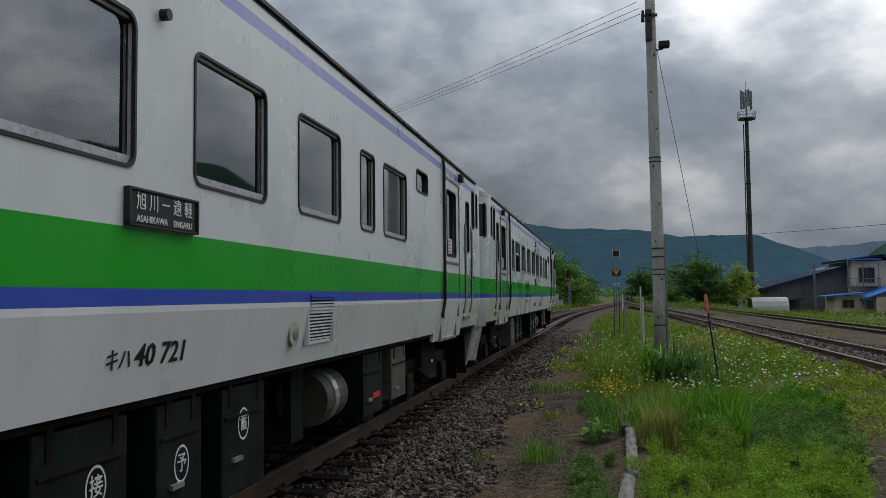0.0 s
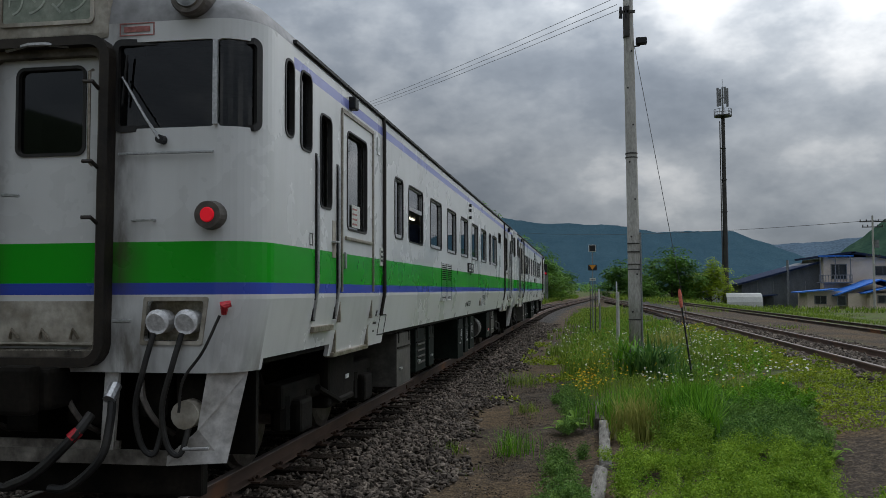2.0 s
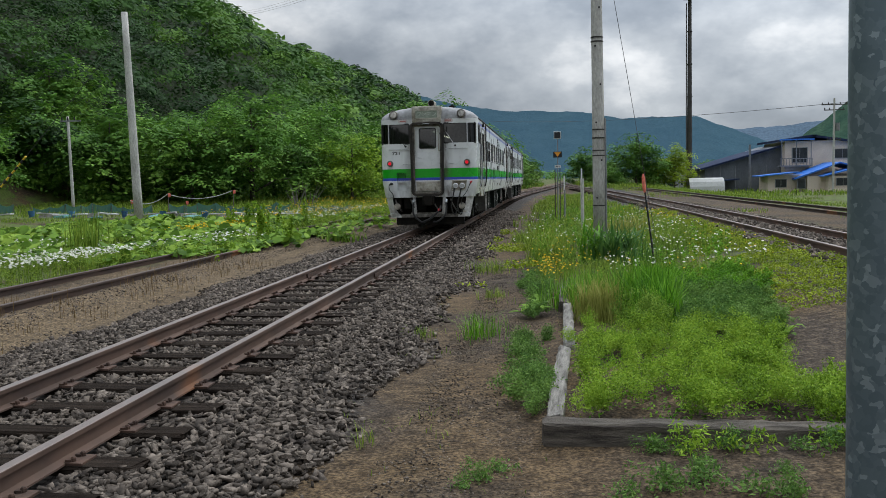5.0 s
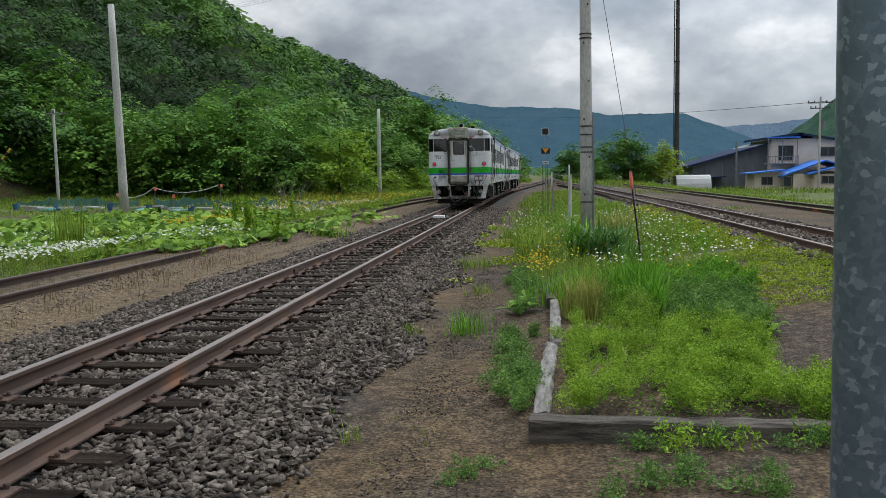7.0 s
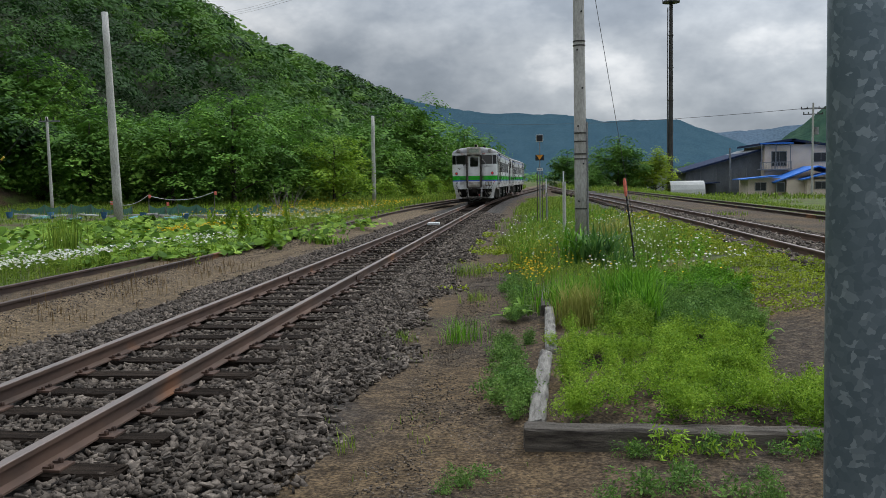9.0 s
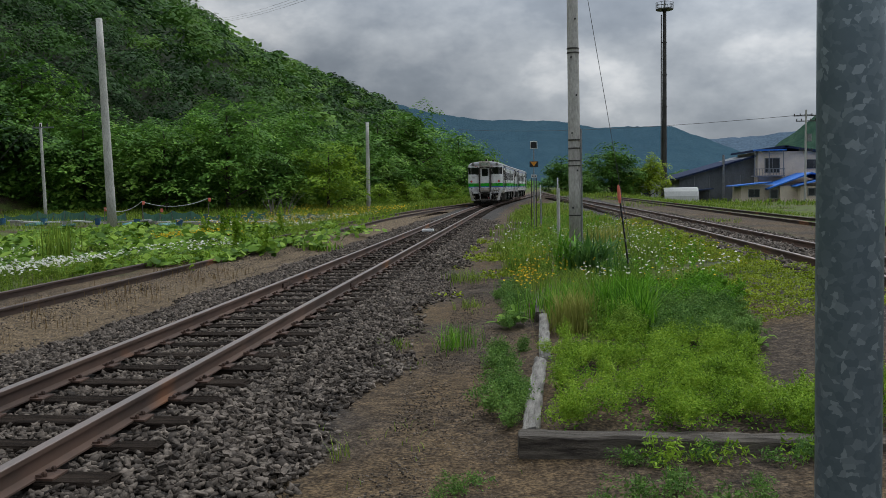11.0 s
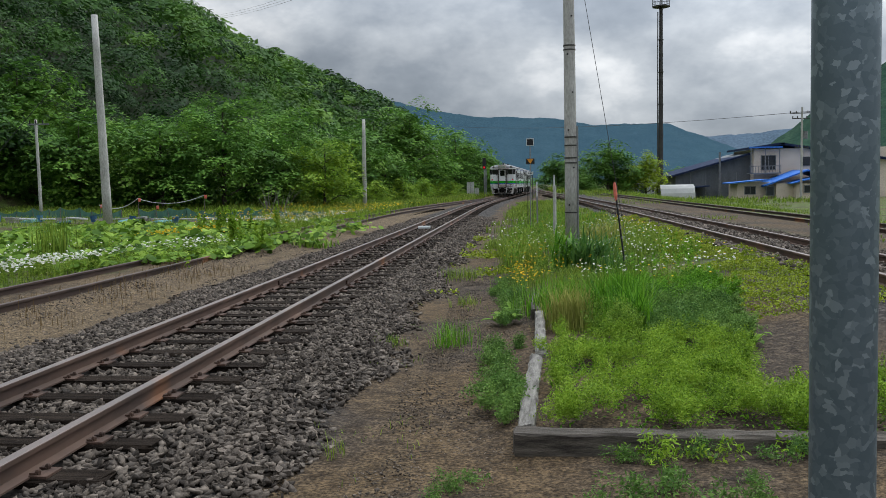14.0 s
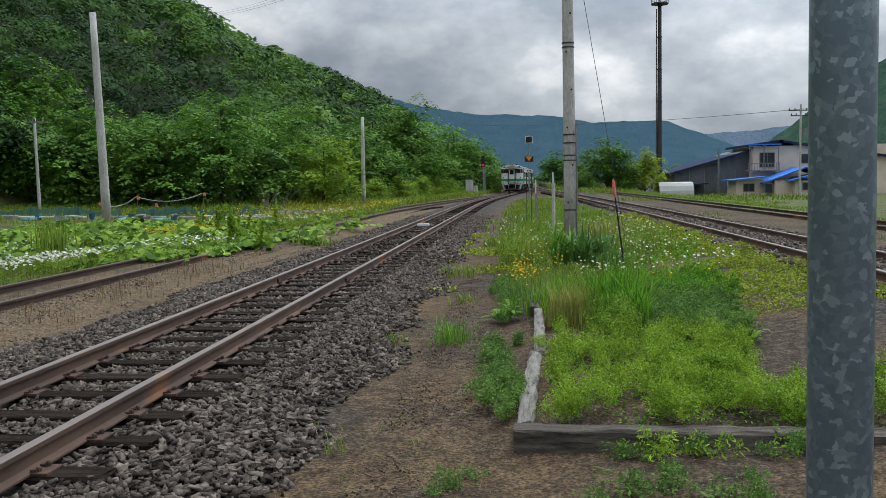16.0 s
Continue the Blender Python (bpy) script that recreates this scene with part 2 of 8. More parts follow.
def panel(bm, us, vs, holes, place, radius=0.07):
    """A sheet over (u, v), laid into space by place(u, v), with rounded openings (u0, u1, v0, v1)."""
    us = sorted({round(u, 4) for u in us} | {round(h[i], 4) for h in holes for i in (0, 1)})
    vs = sorted({round(v, 4) for v in vs} | {round(h[i], 4) for h in holes for i in (2, 3)})
    cache = {}

    def vert(u, v):
        key = (round(u, 4), round(v, 4))
        if key not in cache:
            cache[key] = bm.verts.new(place(u, v))
        return cache[key]
    for u0, u1 in zip(us, us[1:]):
        for v0, v1 in zip(vs, vs[1:]):
            cu, cv = (u0 + u1) / 2, (v0 + v1) / 2
            if not any(h[0] < cu < h[1] and h[2] < cv < h[3] for h in holes):
                bm.faces.new((vert(u0, v0), vert(u1, v0), vert(u1, v1), vert(u0, v1)))
    for u0, u1, v0, v1 in holes:
        for su, sv, a0 in ((u1, v1, 0), (u0, v1, 90), (u0, v0, 180), (u1, v0, 270)):
            cu, cv = su + (radius if su == u0 else -radius), sv + (radius if sv == v0 else -radius)
            arc = [bm.verts.new(place(cu + radius * math.cos(radians(a0 + 22.5 * i)), cv + radius * math.sin(radians(a0 + 22.5 * i)))) for i in range(5)]
            c = bm.verts.new(place(su, sv))
            for p, q in zip(arc, arc[1:]):
                bm.faces.new((c, q, p))
    return bm


def ring(bm, hole, place, width, depth, radius=0.07, inset=0.0):
    """A raised gasket round an opening."""
    u0, u1, v0, v1 = hole
    cu, cv, w, h = (u0 + u1) / 2, (v0 + v1) / 2, u1 - u0, v1 - v0
    outer, inner = rounded(cu, cv, w + 0.012, h + 0.012, radius), rounded(cu, cv, w - 2 * width, h - 2 * width, max(radius - width, 0.01))
    n = len(outer)
    rows = []
    for pts, d in ((outer, 0.0), (outer, depth), (inner, depth), (inner, -0.03)):
        rows.append([bm.verts.new(place(u, v, d - inset)) for u, v in pts])
    for a, b in zip(rows, rows[1:]):
        for i in range(n):
            bm.faces.new((a[i], a[(i + 1) % n], b[(i + 1) % n], b[i]))
    return bm


def pane(hole, place, inset):
    bm = bm_new()
    u0, u1, v0, v1 = hole
    vs = [[bm.verts.new(place(u, v, -d)) for u, v in rounded((u0 + u1) / 2, (v0 + v1) / 2, u1 - u0, v1 - v0, 0.05)] for d in (inset, inset + 0.006)]
    bm.faces.new(vs[0])
    bm.faces.new(vs[1][::-1])
    return bm


# ---- the line of the main track ----
HEADINGS = [(-80, 0.0), (50, 0.0), (65, 1.25), (80, 2.5), (95, 3.2), (110, 3.3), (160, 2.7), (300, 2.7)]
LINE_S = np.arange(-80, 300, 0.5)
LINE_H = np.radians(np.interp(LINE_S, [h[0] for h in HEADINGS], [h[1] for h in HEADINGS]))
LINE_X, LINE_Y = np.cumsum(np.sin(LINE_H)) * 0.5, -80 + (np.cumsum(np.cos(LINE_H)) - 1) * 0.5


def bend_x(y):
    return float(np.interp(y, LINE_Y, LINE_X))


def track_point(s):
    return float(np.interp(s, LINE_S, LINE_X)), float(np.interp(s, LINE_S, LINE_Y))


# ---- the diesel railcars ----
CAR, PITCH, HW = 20.5, 21.1, 1.41


def livery_material():
    """White paint with a green and a blue band by height, a lavender line under the gutter, dust and streaks."""
    m, nt, b = nodes_of("livery_paint")
    tc, sep = nt.nodes.new("ShaderNodeTexCoord"), nt.nodes.new("ShaderNodeSeparateXYZ")
    nt.links.new(tc.outputs["Object"], sep.inputs[0])
    z, y = sep.outputs["Z"], sep.outputs["Y"]
    big = noise_node(nt, 0.9, 5)
    streak = noise_node(nt, 1.0, 4, stretch=(7, 7, 0.55))
    white = ramp_node(nt, big.outputs["Fac"], [(0.3, (0.58, 0.59, 0.58)), (0.7, (0.69, 0.70, 0.69))]).outputs["Color"]

    def band(lo, hi):
        return math_node(nt, "MULTIPLY", math_node(nt, "GREATER_THAN", z, lo), math_node(nt, "LESS_THAN", z, hi))
    dirt = ramp_node(nt, streak.outputs["Fac"], [(0.50, (0, 0, 0)), (0.82, (0.15, 0.15, 0.15))]).outputs["Color"]
    white = mix_rgb(nt, dirt, white, (0.25, 0.23, 0.20))
    col = mix_rgb(nt, band(1.525, 1.785), white, (0.006, 0.33, 0.008))
    col = mix_rgb(nt, band(1.45, 1.525), col, (0.035, 0.07, 0.42))
    off_end = math_node(nt, "MULTIPLY", math_node(nt, "GREATER_THAN", y, 0.7), math_node(nt, "LESS_THAN", y, CAR - 0.7))
    col = mix_rgb(nt, math_node(nt, "MULTIPLY", band(3.05, 3.13), off_end), col, (0.22, 0.25, 0.56))
    # brown soot and brake dust on the end walls, thickest round the gangway and at the bottom edge
    side = math_node(nt, "ABSOLUTE", sep.outputs["X"])
    near_gangway = math_node(nt, "MAXIMUM", math_node(nt, "SUBTRACT", 1.0, math_node(nt, "MULTIPLY", math_node(nt, "ABSOLUTE", math_node(nt, "SUBTRACT", side, 0.5)), 4.6)), 0.0)
    at_foot = math_node(nt, "MAXIMUM", math_node(nt, "MULTIPLY", math_node(nt, "SUBTRACT", 1.42, z), 1.3), 0.0)
    at_end = math_node(nt, "ADD", math_node(nt, "LESS_THAN", y, 0.28), math_node(nt, "GREATER_THAN", y, CAR - 0.28))
    smut = noise_node(nt, 3.2, 6, stretch=(1.6, 1.6, 0.5))
    smut = ramp_node(nt, smut.outputs["Fac"], [(0.36, (0.1,) * 3), (0.66, (0.95,) * 3)]).outputs["Color"]
    soot = math_node(nt, "MULTIPLY", math_node(nt, "MULTIPLY", math_node(nt, "ADD", near_gangway, at_foot), at_end), smut)
    soot = math_node(nt, "MINIMUM", soot, 0.85)
    col = mix_rgb(nt, soot, col, (0.060, 0.046, 0.032))
    nt.links.new(col, b.inputs["Base Color"])
    r = ramp_node(nt, big.outputs["Fac"], [(0.35, (0.20,) * 3), (0.65, (0.38,) * 3)])
    nt.links.new(r.outputs["Color"], b.inputs["Roughness"])
    b.inputs["Coat Weight"].default_value = 0.12
    wave = noise_node(nt, 1.6, 1)
    add_bump(nt, b, wave.outputs["Fac"], 0.12, 0.03)
    return m


def glass_material(name, tint, gloss_min, ior=1.7):
    m, nt, b = nodes_of(name)
    nt.nodes.remove(b)
    tr, gl, fr, mx = (nt.nodes.new("ShaderNode" + k) for k in ("BsdfTransparent", "BsdfGlossy", "Fresnel", "MixShader"))
    tr.inputs[0].default_value = (*tint, 1)
    gl.inputs["Roughness"].default_value = 0.03
    fr.inputs["IOR"].default_value = ior
    f = math_node(nt, "MINIMUM", math_node(nt, "ADD", fr.outputs[0], gloss_min), 1.0)
    nt.links.new(f, mx.inputs[0])
    nt.links.new(tr.outputs[0], mx.inputs[1])
    nt.links.new(gl.outputs[0], mx.inputs[2])
    nt.links.new(mx.outputs[0], nt.nodes["Material Output"].inputs["Surface"])
    return m


LIVERY = livery_material()
WHITE_STEEL = surface("white_steel_paint", (0.34, 0.32, 0.29), (0.62, 0.61, 0.59), 3, 18, 0.45, bump=0.05)
GRIMY = surface("sooty_white_paint", (0.17, 0.145, 0.105), (0.52, 0.49, 0.42), 2.6, 14, 0.6, bump=0.1)
SOOTY_STEEL = surface("soot_brown_steel", (0.020, 0.015, 0.011), (0.16, 0.14, 0.11), 4, 20, 0.65, bump=0.2)
DIRTY_STEEL = surface("rust_streaked_steel", (0.05, 0.042, 0.034), (0.24, 0.22, 0.19), 5, 22, 0.7, bump=0.2)
ROOFING = surface("weathered_roof_paint", (0.20, 0.20, 0.20), (0.33, 0.33, 0.33), 1.2, 9, 0.6, bump=0.1)
RUBBER = surface("black_rubber", (0.012, 0.012, 0.012), (0.03, 0.028, 0.025), 6, 40, 0.55, bump=0.1)
GANGWAY = surface("sooty_gangway_rubber", (0.007, 0.005, 0.004), (0.03, 0.022, 0.014), 5, 30, 0.6, bump=0.3)
ALU = surface("dull_aluminium", (0.42, 0.43, 0.44), (0.58, 0.58, 0.58), 6, 50, 0.4, 0.8, 0.05)
SASH = surface("pale_sash_metal", (0.40, 0.41, 0.42), (0.50, 0.51, 0.52), 5, 30, 0.45, 0.15, 0.0)
UNDER = surface("grimy_underframe_green", (0.004, 0.007, 0.005), (0.013, 0.019, 0.015), 3, 22, 0.7, bump=0.2, spec=0.12)
BLACK_IRON = surface("grimy_black_iron", (0.004, 0.004, 0.003), (0.016, 0.013, 0.010), 4, 26, 0.75, bump=0.3, spec=0.12)
WHEEL_STEEL = surface("worn_wheel_steel", (0.10, 0.085, 0.07), (0.22, 0.20, 0.18), 4, 30, 0.45, 0.7, 0.1)
TANK_GREY = surface("dusty_grey_box_paint", (0.05, 0.047, 0.04), (0.10, 0.094, 0.082), 3, 20, 0.6, bump=0.1)
STAINLESS = surface("stained_steel_trim", (0.20, 0.17, 0.12), (0.42, 0.38, 0.32), 5, 40, 0.4, 0.6, 0.05)
GLASS = glass_material("window_glass", (0.30, 0.34, 0.35), 0.22)
CAB_GLASS = glass_material("cab_glass", (0.17, 0.20, 0.195), 0.015, 1.6)
INSIDE = surface("cream_interior_panel", (0.30, 0.29, 0.26), (0.38, 0.37, 0.33), 1, 12, 0.6, bump=0.0)
INSIDE_DARK = surface("dark_interior_floor", (0.05, 0.05, 0.05), (0.08, 0.08, 0.07), 1, 12, 0.6, bump=0.0)
MOQUETTE = surface("blue_seat_moquette", (0.03, 0.05, 0.12), (0.05, 0.08, 0.16), 8, 60, 0.9)
BLIND = surface("pale_blind_cloth", (0.50, 0.52, 0.48), (0.58, 0.60, 0.55), 3, 40, 0.8)
TUBE_LIGHT = glow("fluorescent_tube", (1.0, 0.95, 0.75), 3.0)
TAIL_RED = glow("lit_red_tail_lens", (0.75, 0.006, 0.02), 0.55)
LENS = surface("clear_lamp_lens", (0.20, 0.20, 0.19), (0.50, 0.49, 0.46), 9, 30, 0.08, 0.7, 0.0)
LAMP_DARK = surface("dark_lamp_housing", (0.05, 0.042, 0.035), (0.20, 0.18, 0.16), 4, 18, 0.5, 0.2, 0.1)
INK = surface("black_lettering_paint", (0.008, 0.008, 0.008), (0.015, 0.015, 0.015), 5, 40, 0.5, bump=0.0)
CHALK = surface("white_lettering_paint", (0.62, 0.62, 0.62), (0.72, 0.72, 0.72), 5, 40, 0.5, bump=0.0)
RED_PAINT = surface("red_plastic", (0.45, 0.02, 0.03), (0.6, 0.04, 0.05), 5, 40, 0.4, bump=0.0)
RED_BAR = surface("faded_red_print", (0.30, 0.10, 0.09), (0.40, 0.16, 0.14), 5, 40, 0.6, bump=0.0)
ROLL_SIGN = surface("faded_roll_sign", (0.20, 0.24, 0.19), (0.30, 0.33, 0.27), 4, 20, 0.3, bump=0.0)
FADED = surface("faded_green_grey_paint", (0.36, 0.40, 0.34), (0.46, 0.49, 0.43), 4, 20, 0.5, bump=0.0)


def half_width(z):
    return HW if z >= 1.42 else HW - 0.085 * (1.42 - z) / 0.47


def side_place(sx):
    def place(u, v, d=0.0):
        return Vector((sx * (half_width(v) + d), u, v))
    return place


def plan(u):
    """The end wall's plan: flat in the middle, round at the corners; also its outward way."""
    a, s = abs(u), (1 if u >= 0 else -1)
    if a <= 1.12:
        return u, 0.0, 0.0, -1.0
    th = min((a - 1.12) / 0.47, 1.0) * math.pi / 2
    return s * (1.12 + 0.29 * math.sin(th)), 0.32 * (1 - math.cos(th)), s * math.sin(th), -math.cos(th)


FACE_U = 1.59


def face_place(front):
    def place(u, v, d=0.0):
        x, y, nx, ny = plan(u)
        k = half_width(v) / HW
        x, y = x * k + nx * d, y + ny * d
        return Vector((x, y, v)) if not front else Vector((-x, CAR - y, v))
    return place


SIDE_WINDOWS = [(3.97, 4.41)] + [(4.72 + 1.45 * i, 5.63 + 1.45 * i) for i in range(6)] + [(13.42, 13.86), (14.17, 15.08)]
WIN_Z = (2.04, 2.71)


def window(car, hole, place, glass, trim=RUBBER, inset=0.03, sash=False, name="window", half=False, label=""):
    w = part(name, ring(bm_new(), hole, place, 0.010, 0.007), trim, car, label)
    u0, u1, v0, v1 = hole
    low = v0 + (v1 - v0) * 0.56 if half else v0
    g = part("pane", pane((u0, u1, low, v1), place, inset), glass, w)
    g.visible_shadow = False
    if sash:
        bm = bm_new()
        for a, b, c, d in ((u0, u1, low, low + 0.055), (u0, u1, v1 - 0.03, v1), (u0, u0 + 0.025, low, v1), (u1 - 0.025, u1, low, v1)):
            p, q = place(a + 0.008, c + 0.004, -0.026), place(b - 0.008, d - 0.004, -0.012)
            add_box(bm, min(p.x, q.x), max(p.x, q.x), min(p.y, q.y), max(p.y, q.y), min(p.z, q.z), max(p.z, q.z))
        part("sash", bm, SASH, w, "pale aluminium sash")
    return w


def side_wall(car, sx):
    place = side_place(sx)
    holes = [(a, b, *WIN_Z) for a, b in SIDE_WINDOWS]
    holes += [(15.55, 16.15, 2.62, 2.86)]
    doors = [(1.93, 2.98), (CAR - 3.33, CAR - 2.28)]
    crew = [(1.24, 1.74), (CAR - 1.74, CAR - 1.24)]
    holes += [(0.52, 0.70, 2.54, 3.08), (0.84, 1.10, 2.50, 3.08), (CAR - 0.70, CAR - 0.52, 2.54, 3.08), (CAR - 1.10, CAR - 0.84, 2.50, 3.08)]
    dwin = [(d0 + 0.15, d1 - 0.22, 2.0, 2.86) for d0, d1 in doors]
    cwin = [(c0 + 0.07, c1 - 0.12, 2.12, 2.86) for c0, c1 in crew]
    bm = bm_new()
    panel(bm, [0.32, CAR - 0.32], [1.42, 3.2], holes + dwin + cwin, place)
    panel(bm, [0.32, 1.2, 1.80, CAR - 1.80, CAR - 0.32], [1.03, 1.42], [], place)
    for a, b in ((1.80, 3.72), (CAR - 3.72, CAR - 1.80)):
        panel(bm, [a, b], [0.93, 1.03], [], place)
    wall = part("body_side", bm, LIVERY, car)
    so = wall.modifiers.new("thickness", "SOLIDIFY")
    so.thickness, so.offset = 0.035, 1.0 if sx < 0 else -1.0
    for i, h in enumerate(holes[:len(SIDE_WINDOWS)]):
        w = window(car, h, place, GLASS, sash=True, half=(i == 1 and sx > 0))
        if i == 8:
            p = place(h[0] + 0.12, h[2] + 0.28, -0.06)
            part("notice", box(min(p.x, p.x + 0.004), max(p.x, p.x + 0.004), h[0] + 0.1, h[0] + 0.5, h[2] + 0.22, h[2] + 0.46), BLIND, w, "pale paper notice behind the glass")
    for h in holes[len(SIDE_WINDOWS):]:
        window(car, h, place, CAB_GLASS if h[2] < 2.6 else GLASS)
    for (d0, d1), h in zip(doors, dwin):
        win = window(car, h, place, GLASS, name="door_window", inset=0.04)
        bm = bm_new()
        for y0, y1, z0, z1 in ((d0 - 0.03, d0, 0.95, 3.0), (d1, d1 + 0.035, 0.95, 3.0), (d0 - 0.03, d1 + 0.035, 2.985, 3.02)):
            n = max(1, int((z1 - z0) / 0.24))
            for i in range(n):
                a, b = z0 + (z1 - z0) * i / n, z0 + (z1 - z0) * (i + 1) / n
                x = (half_width(a) + half_width(b)) / 2
                add_box(bm, min(sx * (x - 0.02), sx * (x + 0.012)), max(sx * (x - 0.02), sx * (x + 0.012)), y0, y1, a, b)
        part("door_frame", bm, STAINLESS, car, "stained steel door edging")
        part("door_sill", box(*sorted((sx * 1.27, sx * 1.355)), d0 - 0.05, d1 + 0.06, 0.915, 0.955, 0.008), STAINLESS, car, "worn steel door sill")
        part("door_rail", box(*sorted((sx * 1.405, sx * 1.428)), d0 + 0.08, d1 - 0.05, 1.905, 1.935, 0.006), STAINLESS, car)
        part("door_handle", box(*sorted((sx * 1.405, sx * 1.428)), d0 + 0.06, d0 + 0.10, 1.66, 1.80, 0.006), ALU, car)
        p = place(h[0] + 0.3, 2.03, -0.03)
        part("sticker", box(*sorted((p.x, p.x + sx * 0.002)), h[0] + 0.26, h[0] + 0.46, 2.04, 2.24), BLIND, win, "white paper notice on the glass")
        for k in range(4):
            part("print_bar", box(*sorted((p.x + sx * 0.002, p.x + sx * 0.004)), h[0] + 0.28, h[0] + 0.44, 2.06 + 0.045 * k, 2.075 + 0.045 * k), RED_BAR, win)
        part("paper", box(*sorted((p.x, p.x + sx * 0.002)), h[0] + 0.46, h[0] + 0.54, 2.04, 2.24), BLIND, win, "white paper on the glass")
    for i, ((c0, c1), h) in enumerate(zip(crew, cwin)):
        window(car, h, place, CAB_GLASS, name="crew_window", inset=0.05)
        bm = bm_new()
        for y0 in (c0 - 0.05, c1 + 0.02):
            for z0, z1 in ((1.40, 2.52), (1.24, 1.40)):
                x = half_width((z0 + z1) / 2)
                add_box(bm, *sorted((sx * (x - 0.015), sx * (x + 0.004))), y0, y0 + 0.05, z0, z1)
        part("handrail_recess", bm, RUBBER, car, "dark recess behind the handrail")
        for y0 in (c0 - 0.025, c1 + 0.045):
            part("handrail", tube([(sx * 1.42, y0, 2.5), (sx * 1.427, y0, 2.45), (sx * 1.427, y0, 1.5), (sx * 1.39, y0, 1.25)], 0.013, 8), ALU, car, "grey upright handrail")
        part("crew_step", box(*sorted((sx * 1.35, sx * 1.395)), c0 - 0.02, c1, 1.15, 1.20, 0.006), STAINLESS, car, "worn steel step plate")
        part("door_lever", box(*sorted((sx * 1.41, sx * 1.45)), c1 - 0.12, c1 - 0.01, 1.86, 1.875, 0.004), ALU, car)
        part("lever_recess", box(*sorted((sx * 1.40, sx * 1.4125)), c1 - 0.10, c1, 1.74, 2.04), GRIMY, car)
    # gutters, drain pipes and side lamps
    part("gutter", box(*sorted((sx * 1.40, sx * 1.43)), 0.7, CAR - 0.7, 3.225, 3.25), RUBBER, car, "dark gutter along the roof edge")
    for y in (3.42, CAR - 3.42):
        part("drain_pipe", tube([(sx * 1.415, y, 3.25), (sx * 1.43, y, 3.1), (sx * 1.43, y, 1.45), (sx * 1.39, y, 1.22)], 0.018, 8), GANGWAY, car, "dirty drain pipe")
    for y in (2.2, CAR - 2.2):
        part("side_lamp", box(*sorted((sx * 1.40, sx * 1.47)), y - 0.06, y + 0.06, 3.06, 3.17, 0.015), INK, car, "dark blue side lamp")
    for z in (2.78, 2.91, 3.0):
        part("indicator_lamp", tube([(sx * 1.40, 10.2, z), (sx * 1.45, 10.2, z)], 0.028, 10), INK, car, "small dark side indicator")
    # grilles
    for y0, y1, z0, z1, n in ((7.07, 7.50, 1.34, 1.86, 18), (7.57, 8.0, 1.34, 1.86, 18), (12.2, 12.72, 1.18, 1.48, 13)):
        frame_bm = bm_new()
        for a, b, c, d in ((y0, y1, z0 - 0.02, z0), (y0, y1, z1, z1 + 0.02), (y0 - 0.02, y0, z0 - 0.02, z1 + 0.02), (y1, y1 + 0.02, z0 - 0.02, z1 + 0.02)):
            x = half_width((c + d) / 2)
            add_box(frame_bm, *sorted((sx * (x - 0.02), sx * (x + 0.012))), a, b, c, d)
        grille = part("ventilation_grille", frame_bm, LIVERY, car)
        bm = bm_new()
        for i in range(n):
            z = z0 + (z1 - z0) * (i + 0.5) / n
            x = half_width(z)
            add_box(bm, *sorted((sx * (x - 0.01), sx * (x + 0.0115))), y0, y1, z - 0.0055, z + 0.0055)
        part("slats", bm, LIVERY, grille)
        x = half_width((z0 + z1) / 2)
        bm = bm_new()
        vs = [bm.verts.new((sx * (half_width(z) + 0.007), y, z)) for y, z in ((y0, z0), (y1, z0), (y1, z1), (y0, z1))]
        bm.faces.new(vs)
        part("dark_backing", bm, BLACK_IRON, grille)
    part("filler_recess", tube([(sx * 1.33, 11.95, 1.25), (sx * 1.392, 11.95, 1.25)], 0.085, 16), GRIMY, car, "round filler recess with rusty rim")
    part("filler_cap", tube([(sx * 1.38, 11.96, 1.24), (sx * 1.402, 11.96, 1.24)], 0.035, 12), STAINLESS, car)


